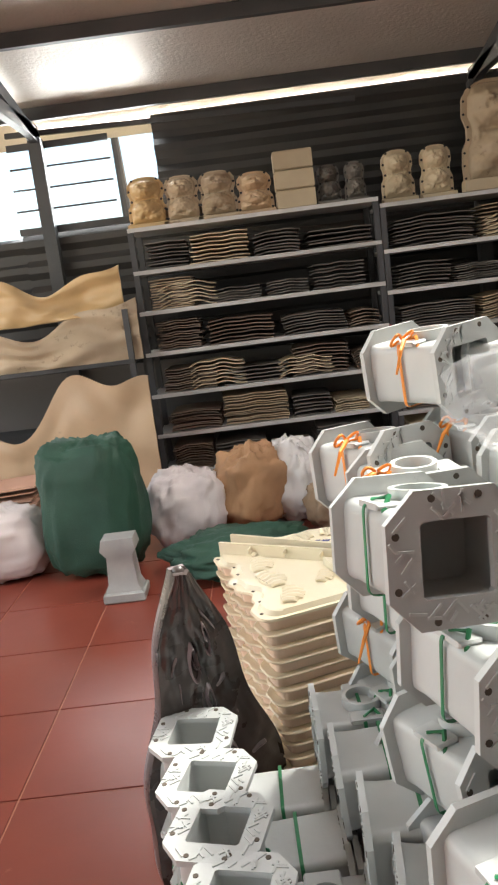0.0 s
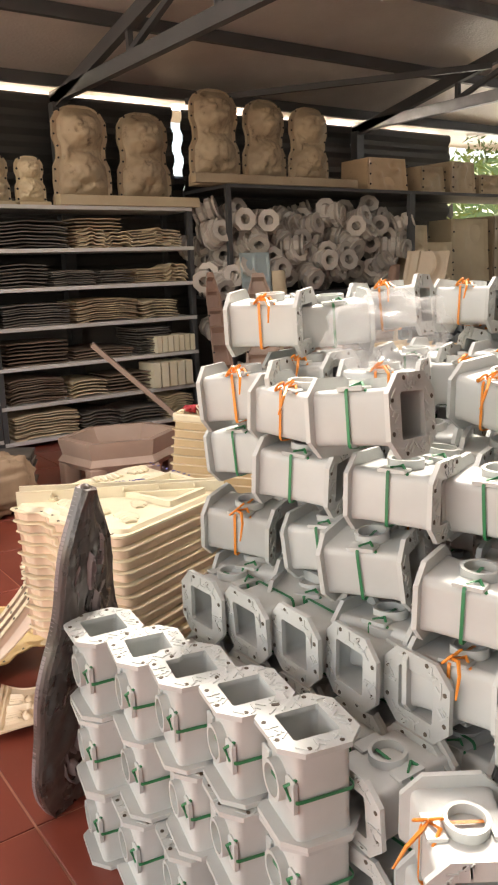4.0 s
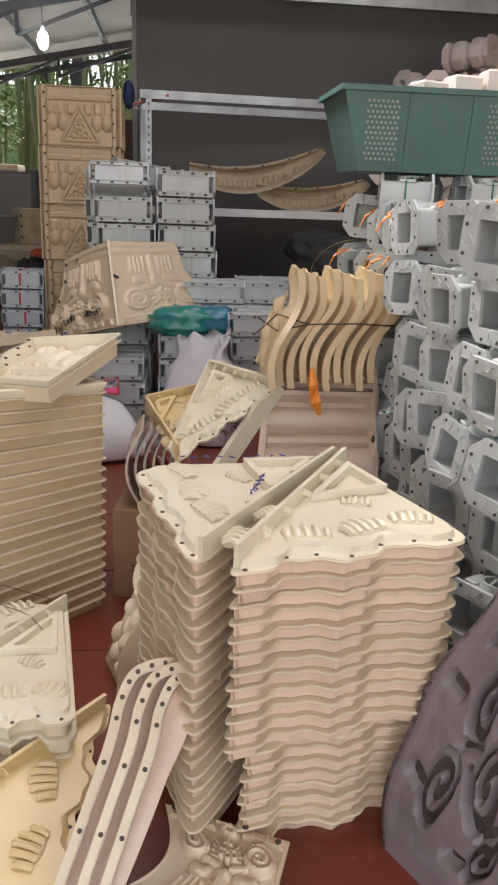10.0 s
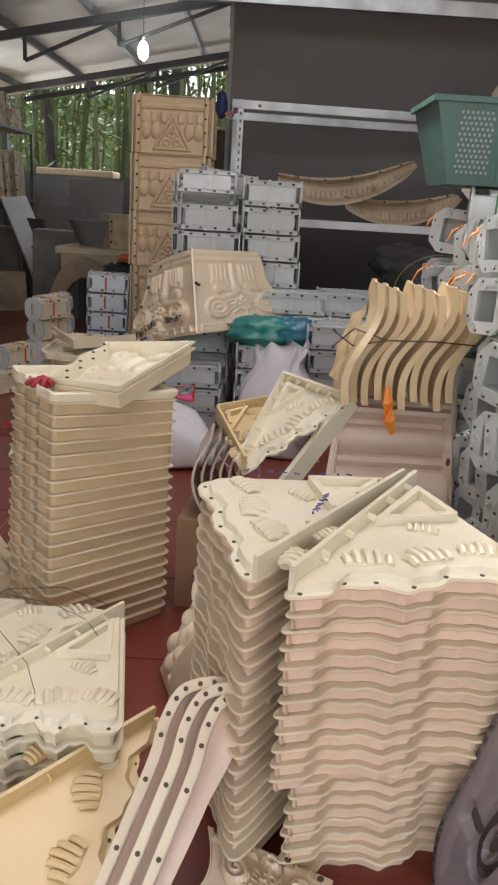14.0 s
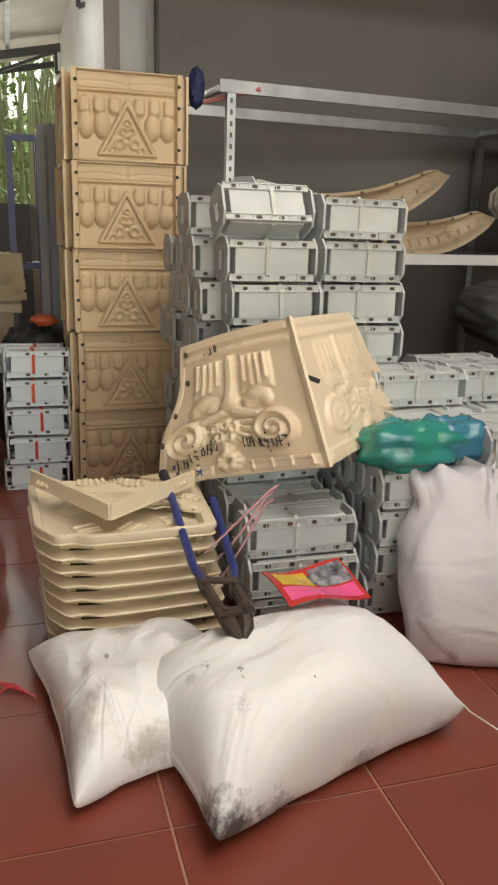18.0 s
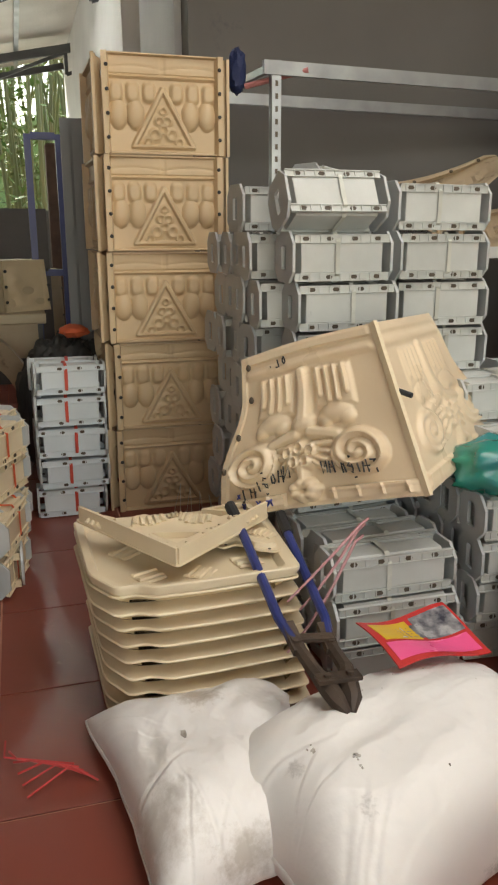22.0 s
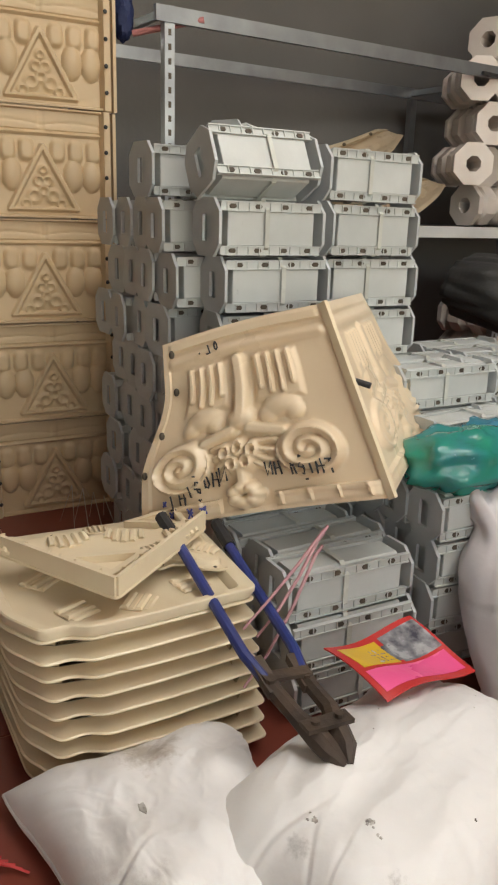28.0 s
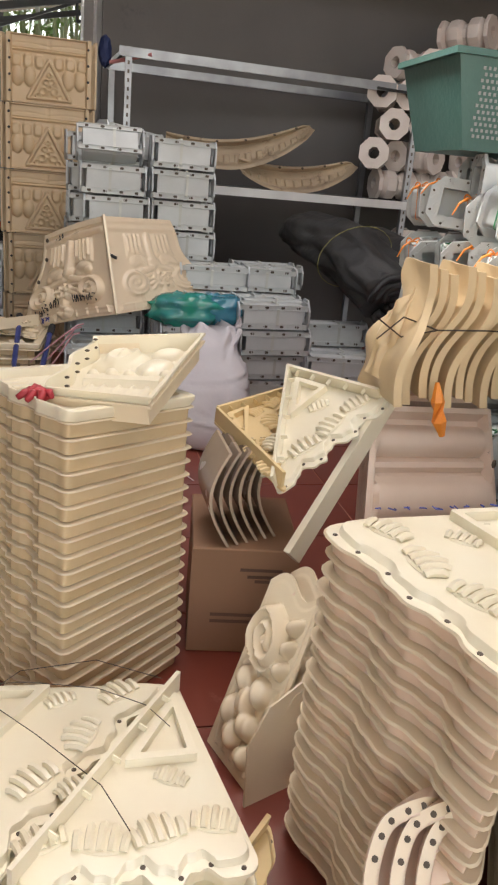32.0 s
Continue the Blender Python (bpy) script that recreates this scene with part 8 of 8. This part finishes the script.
ob = thing("white_board", "white board leaning over dark sheets", "board")
part("board", Shape().relief((6.95, 4.3, 0.0), (7.15, 4.05, 0.0), (7.75, 4.75, 1.18), (7.5, 4.95, 1.15), lambda u, v: 0, 4, 4, 0.03), pmat("white_board", (0.5, 0.51, 0.53), (0.44, 0.45, 0.47), 0.4), ob)
GREYSHEET = pmat("grey_sheet", (0.24, 0.22, 0.22), (0.19, 0.175, 0.175), 0.6, big=2)
DKSHEET = pmat("dark_sheet", (0.05, 0.045, 0.045), (0.07, 0.06, 0.06), 0.5, big=2)
for i, (a, b, c, d, m) in enumerate((((8.6, 4.9, 0), (8.5, 4.2, 0), (8.8, 4.3, 1.1), (8.9, 4.95, 1.05), GREYSHEET), ((8.9, 4.6, 0), (8.8, 3.9, 0), (9.1, 3.9, 1.42), (9.2, 4.6, 1.4), GREYSHEET), ((8.0, 4.0, 0), (7.9, 3.5, 0), (8.1, 3.5, 0.8), (8.2, 4.0, 0.82), DKSHEET), ((8.7, 3.8, 0), (8.6, 3.1, 0), (8.8, 3.1, 1.45), (8.9, 3.8, 1.45), DKSHEET), ((7.2, 4.6, 0), (7.1, 4.3, 0), (7.5, 4.5, 0.95), (7.6, 4.8, 0.95), DKSHEET), ((9.6, 5.2, 0), (9.5, 4.4, 0), (9.8, 4.4, 1.2), (9.9, 5.2, 1.2), GREYSHEET))):
    ob = thing("leaning_sheet", "grey or dark board leaning in the back of the shed", "board", "leaning boards")
    part("board", Shape().relief(a, b, c, d, lambda u, v: 0.01 * math.sin(u * 5), 10, 6, 0.025), m, ob)
arch = thing("arch_ring", "tan half-round arch mould standing on its end", "mould")
part("ring", Shape().sheet(40, 4, lambda u, v: Vector((5.5, 3.62, 0)) + Vector((0.1 * v, 0.34 * math.cos(math.pi * u) * (1 - 0.28 * v) + 0.0, 0.72 * math.sin(math.pi * u) * (1 - 0.24 * v))), lambda u, v: Vector((5.62, 3.62, 0)) + Vector((0.1 * v, 0.34 * math.cos(math.pi * u) * (1 - 0.28 * v), 0.72 * math.sin(math.pi * u) * (1 - 0.24 * v)))), OLDTAN, arch)
tb = thing("work_table", "low cream table with a grey basin on it", "table")
part("top", Shape().box(5.9, 6.8, 3.25, 3.95, 0.72, 0.78, 0.006), DULL[3], tb)
for x, y in ((5.96, 3.3), (6.74, 3.3), (5.96, 3.9), (6.74, 3.9)):
    part("leg", Shape().box(x - 0.03, x + 0.03, y - 0.03, y + 0.03, 0, 0.72), STEEL, tb)
part("apron", Shape().box(5.905, 5.93, 3.3, 3.9, 0.52, 0.719), DULL[2], tb)
basin = thing("basin", "wide grey plastic basin standing on the table", "basin")
rg = lambda r, z: [(6.35 + r * math.cos(2 * math.pi * i / 28), 3.62 + r * math.sin(2 * math.pi * i / 28), z) for i in range(28)]
part("bowl", Shape().rings([rg(0.2, 0.782), rg(0.31, 1.0), rg(0.33, 1.005), rg(0.325, 1.02), rg(0.3, 1.015), rg(0.19, 0.8)]), GREYSHEET, basin)
box_mold("cream block mould standing on a box", 6.2, 3.42, 0.78, 0.3, 0.3, 0.3, DULL[3], 7, -60, "moulds on the table")
fr = thing("trolley_frame", "blue painted steel tube frame", "frame")
for y in (3.1, 3.28):
    part("upright", Shape().box(6.18, 6.22, y - 0.02, y + 0.02, 0, 1.8), BLUE, fr)
for z in (1.79, 1.0, 0.4):
    part("rail", Shape().box(6.18, 6.22, 3.12, 3.26, z - 0.02, z + 0.02), BLUE, fr)
dr = thing("door_leaf", "grey panelled door leaf leaning behind the tower", "door")
part("leaf", Shape().relief((5.24, 3.15, 0), (5.24, 2.86, 0), (5.3, 2.86, 1.78), (5.3, 3.14, 1.78), lambda u, v: -0.012 if 0.15 < u < 0.85 and 0.06 < (v * 3) % 1 < 0.94 else 0.0, 20, 40, 0.03), pmat("grey_door_paint", (0.2, 0.21, 0.23), (0.17, 0.18, 0.2), 0.5), dr)
solid("cloth", Shape().blob((5.0, 3.15, 0.78), (0.08, 0.07, 0.03), 20, 10, 1, lambda d: 0.3 * noise.noise(d * 4)), pmat("orange_red_cloth", (0.6, 0.12, 0.05), (0.5, 0.1, 0.04), 0.7), "crumpled orange-red cloth on dark bags", "cloth")
sack("sack", BLACK, "black rubbish bag slumped behind the moulds", pose(5.1, 3.2, 0, 0, 0, 10), (0.2, 0.22, 0.37), 19, 0.8, 0.12, False)
for k in range(10):
    x, y = rnd.uniform(6.8, 9.5), rnd.uniform(3.0, 5.2)
    box_mold("dark dusty box standing in the back of the shed", x, y, 0, rnd.uniform(0.3, 0.6), 0.4, rnd.uniform(0.3, 0.9), rnd.choice((DULL[1], DULL[0], DULL[2])), k + 200, -80 + rnd.uniform(-20, 20), "boxes at the back")
structure("wall_far_low", Shape().box(13.35, 13.5, 2.54, EAVE_Y, 0, 1.55), WALL, "low grey wall under the open gable")
structure("trim_gable_rail", Shape().bar((13.42, 2.54, roof_z(2.54) - 0.12), (13.42, EAVE_Y, roof_z(EAVE_Y) - 0.12), 0.06, 0.08), STEEL)
solid("beige_slab", Shape().box(12.6, 13.3, 4.7, 6.0, 1.5, 1.62, 0.02), TAN, "beige slab lying on a ledge under the gable", "slab")
solid("ledge", Shape().box(12.5, 13.34, 2.6, 6.3, 0, 1.5), WALL, "grey masonry ledge along the gable wall", "ledge")
# dark upright shape of unknown kind, built as a plain block
ob = thing("brick_pillar", "dark brown upright block standing beside the open gable", "pillar")
part("shaft", Shape().box(11.6, 11.9, 2.6, 2.95, 0, 2.3, 0.02), pmat("dark_brown_rough", (0.1, 0.055, 0.04), (0.07, 0.04, 0.03), 0.8, big=8), ob)

# ---- bamboo and trees outside ----
LEAF = pmat("bamboo_leaf", (0.07, 0.14, 0.025), (0.14, 0.2, 0.05), 0.5, big=3, vary=0.3)
LEAF2 = pmat("yellow_leaf", (0.2, 0.24, 0.06), (0.12, 0.18, 0.04), 0.5, big=3, vary=0.3)
CANE = pmat("bamboo_cane", (0.16, 0.2, 0.06), (0.24, 0.22, 0.09), 0.45, big=4, stretch=(1, 1, 0.2), vary=0.3)
BARK = pmat("dark_bark", (0.05, 0.04, 0.032), (0.08, 0.065, 0.05), 0.85, big=5, fine=20, bump=0.5)
rnd = random.Random(17)
canes = Shape()
for k in range(150):
    x, y = rnd.uniform(15.2, 21), rnd.uniform(0.5, 9.5)
    h = rnd.uniform(5, 8)
    a, b = rnd.uniform(-0.6, 0.6), rnd.uniform(-0.9, 0.9)
    canes.tube([(x + a * t * t, y + b * t * t, -0.05 + h * t) for t in (0, 0.25, 0.5, 0.75, 1.0)], [0.045, 0.042, 0.036, 0.026, 0.01], 6)
solid("bamboo_canes", canes, CANE, "dense grove of green bamboo canes behind the shed", "bamboo", kind="stuff")


def leaves(name, label, mat, boxes, n, size):
    vs, fs = [], []
    for i in range(n):
        x0, x1, y0, y1, z0, z1 = boxes[i % len(boxes)]
        c = Vector((rnd.uniform(x0, x1), rnd.uniform(y0, y1), rnd.uniform(z0, z1)))
        d = Vector((rnd.uniform(-1, 1), rnd.uniform(-1, 1), rnd.uniform(-1, 0.3))).normalized() * size * rnd.uniform(0.6, 1.4)
        w = d.cross(Vector((rnd.uniform(-1, 1), rnd.uniform(-1, 1), 1))).normalized() * size * 0.16
        o = len(vs)
        vs += [tuple(c), tuple(c + d * 0.45 + w), tuple(c + d), tuple(c + d * 0.45 - w)]
        fs.append((o, o + 1, o + 2, o + 3))
    s = Shape()
    s.v, s.f = vs, fs
    return solid(name, s, mat, label, "foliage", kind="stuff")


leaves("bamboo_leaves", "fine bamboo leaves hanging between the canes", LEAF, [(15, 21, 0.5, 9.5, 1.2, 7), (16, 22, -1, 11, 2.5, 7)], 9000, 0.22)
leaves("yellow_leaves", "sunlit yellow-green leaves in the grove", LEAF2, [(16, 22, 0, 10, 1.0, 6)], 5000, 0.2)
leaves("hedge_leaves", "green leaves of trees beside the shed", LEAF2, [(6, 14, 8.5, 11, 1.0, 5.0), (-4, 3, 10, 14, 0.3, 2.2)], 9000, 0.2)
leaves("vine_leaves", "dark vine leaves under the eaves", LEAF, [(7.3, 7.9, 6.35, 6.6, 2.55, 2.85), (9.0, 9.5, 6.35, 6.6, 2.6, 2.85)], 160, 0.09)
for x, y, r in ((15.6, 3.9, 0.16), (16.4, 4.6, 0.13), (15.2, 6.4, 0.1)):
    t = thing("tree", "dark tree trunk among the bamboo", "tree", "trees behind the shed")
    part("trunk", Shape().tube([(x, y, -0.06), (x + 0.05, y, 1.5), (x, y + 0.1, 3), (x + 0.1, y + 0.1, 6)], [r, r * 0.9, r * 0.8, r * 0.5], 12), BARK, t)
    part("branch", Shape().tube([(x, y + 0.1, 3.2), (x + 0.4, y + 0.8, 4.4), (x + 0.7, y + 1.4, 5.4)], [r * 0.4, r * 0.3, r * 0.1], 8), BARK, t)
for x, y in ((8, 10.5), (11, 10), (-2, 14)):
    t = thing("tree", "slim tree beside the shed", "tree", "trees beside the shed")
    part("trunk", Shape().tube([(x, y, -0.06), (x + 0.1, y, 2), (x, y + 0.2, 5)], [0.12, 0.1, 0.06], 10), BARK, t)
structure("backdrop_hill", Shape().sheet(40, 4, lambda u, v: (60 + 6 * math.sin(u * 9), -70 + 180 * u, -0.1 + v * (9 + 3 * math.sin(u * 23) + 2 * math.sin(u * 57))), lambda u, v: (62 + 6 * math.sin(u * 9), -70 + 180 * u, -0.1 + v * (9 + 3 * math.sin(u * 23) + 2 * math.sin(u * 57)))), pmat("far_woods", (0.12, 0.2, 0.06), (0.2, 0.26, 0.1), 0.9, big=0.4, fine=3, bump=0.6))

# ---- loose wires and floor tiles ----
for i, pts in enumerate((((0.5, 2.8, 0.26), (0.42, 2.74, 0.27), (0.35, 2.66, 0.255), (0.22, 2.55, 0.25), (0.12, 2.5, 0.23)), ((0.5, 2.8, 0.26), (0.47, 2.68, 0.28), (0.46, 2.55, 0.265), (0.42, 2.46, 0.25), (0.36, 2.42, 0.245)), ((0.52, 2.79, 0.2), (0.55, 2.7, 0.25), (0.56, 2.55, 0.26), (0.5, 2.42, 0.25)))):
    solid("tie_wire", Shape().tube(pts, 0.001, 5), WIRE, "thin bent tie wire on the low stack", "wire", "loose tie wires")
for i in range(9):
    a = Vector((0.2 + 0.12 * i, 3.15 + 0.07 * ((i * 5) % 4), 0.004))
    solid("thread", Shape().tube([a, a + Vector((0.12, 0.03 * (i % 3), 0.012)), a + Vector((0.22, -0.05 + 0.03 * (i % 4), 0.004))], 0.0013, 4), STRAP, "pale plastic thread lying on the tiles", "thread", "loose threads")
for i in range(6):
    a = Vector((2.72 + 0.015 * i, 3.3 + 0.01 * i, 0.005))
    solid("thread", Shape().tube([a, a + Vector((0.03, 0.06 + 0.02 * i, 0.03)), a + Vector((-0.02 + 0.03 * i, 0.16, 0.004))], 0.003, 4), pmat("red_string", (0.5, 0.03, 0.03), (0.4, 0.02, 0.02), 0.6), "red plastic string lying on the tiles", "string", "red strings")
for i in range(5):
    a = Vector((4.4, 2.8 - 0.06 * i, 0.0))
    solid("thread", Shape().tube([a, a + Vector((-0.2, 0.02 * i, 0.22 - 0.02 * i)), a + Vector((-0.45, 0.06, 0.02))], 0.0012, 4), STRAP, "thin stiff plastic strap end curling up", "strap", "curling straps")
tile_me = Shape().box(-0.2468, 0.2468, -0.2468, 0.2468, -0.005, 0.0, 0.001).mesh("tile", TILE)
rest = Shape()
for i in range(int((X0 - 0.15) / 0.5) - 1, int((X1 - 0.15) / 0.5) + 1):
    for j in range(int((YS - 0.03) / 0.5) - 1, int((EAVE_Y - 0.03) / 0.5) + 1):
        x, y = 0.15 + 0.5 * (i + 0.5), 0.03 + 0.5 * (j + 0.5)
        if not (X0 < x - 0.25 and x + 0.25 < X1 and YS < y - 0.25 and y + 0.25 < EAVE_Y):
            continue
        if -2.9 < x < 6.7 and 0.0 < y < 6.2 and not (x > 4.7 and y < 2.4):
            ob = new("tile", tile_me)
            ob.parent = floor
            ob.location = (x, y, 0)
        else:
            rest.box(x - 0.2475, x + 0.2475, y - 0.2475, y + 0.2475, -0.005, 0.0)
tagged(part("far_tiles", rest, TILE, floor), kind="stuff")
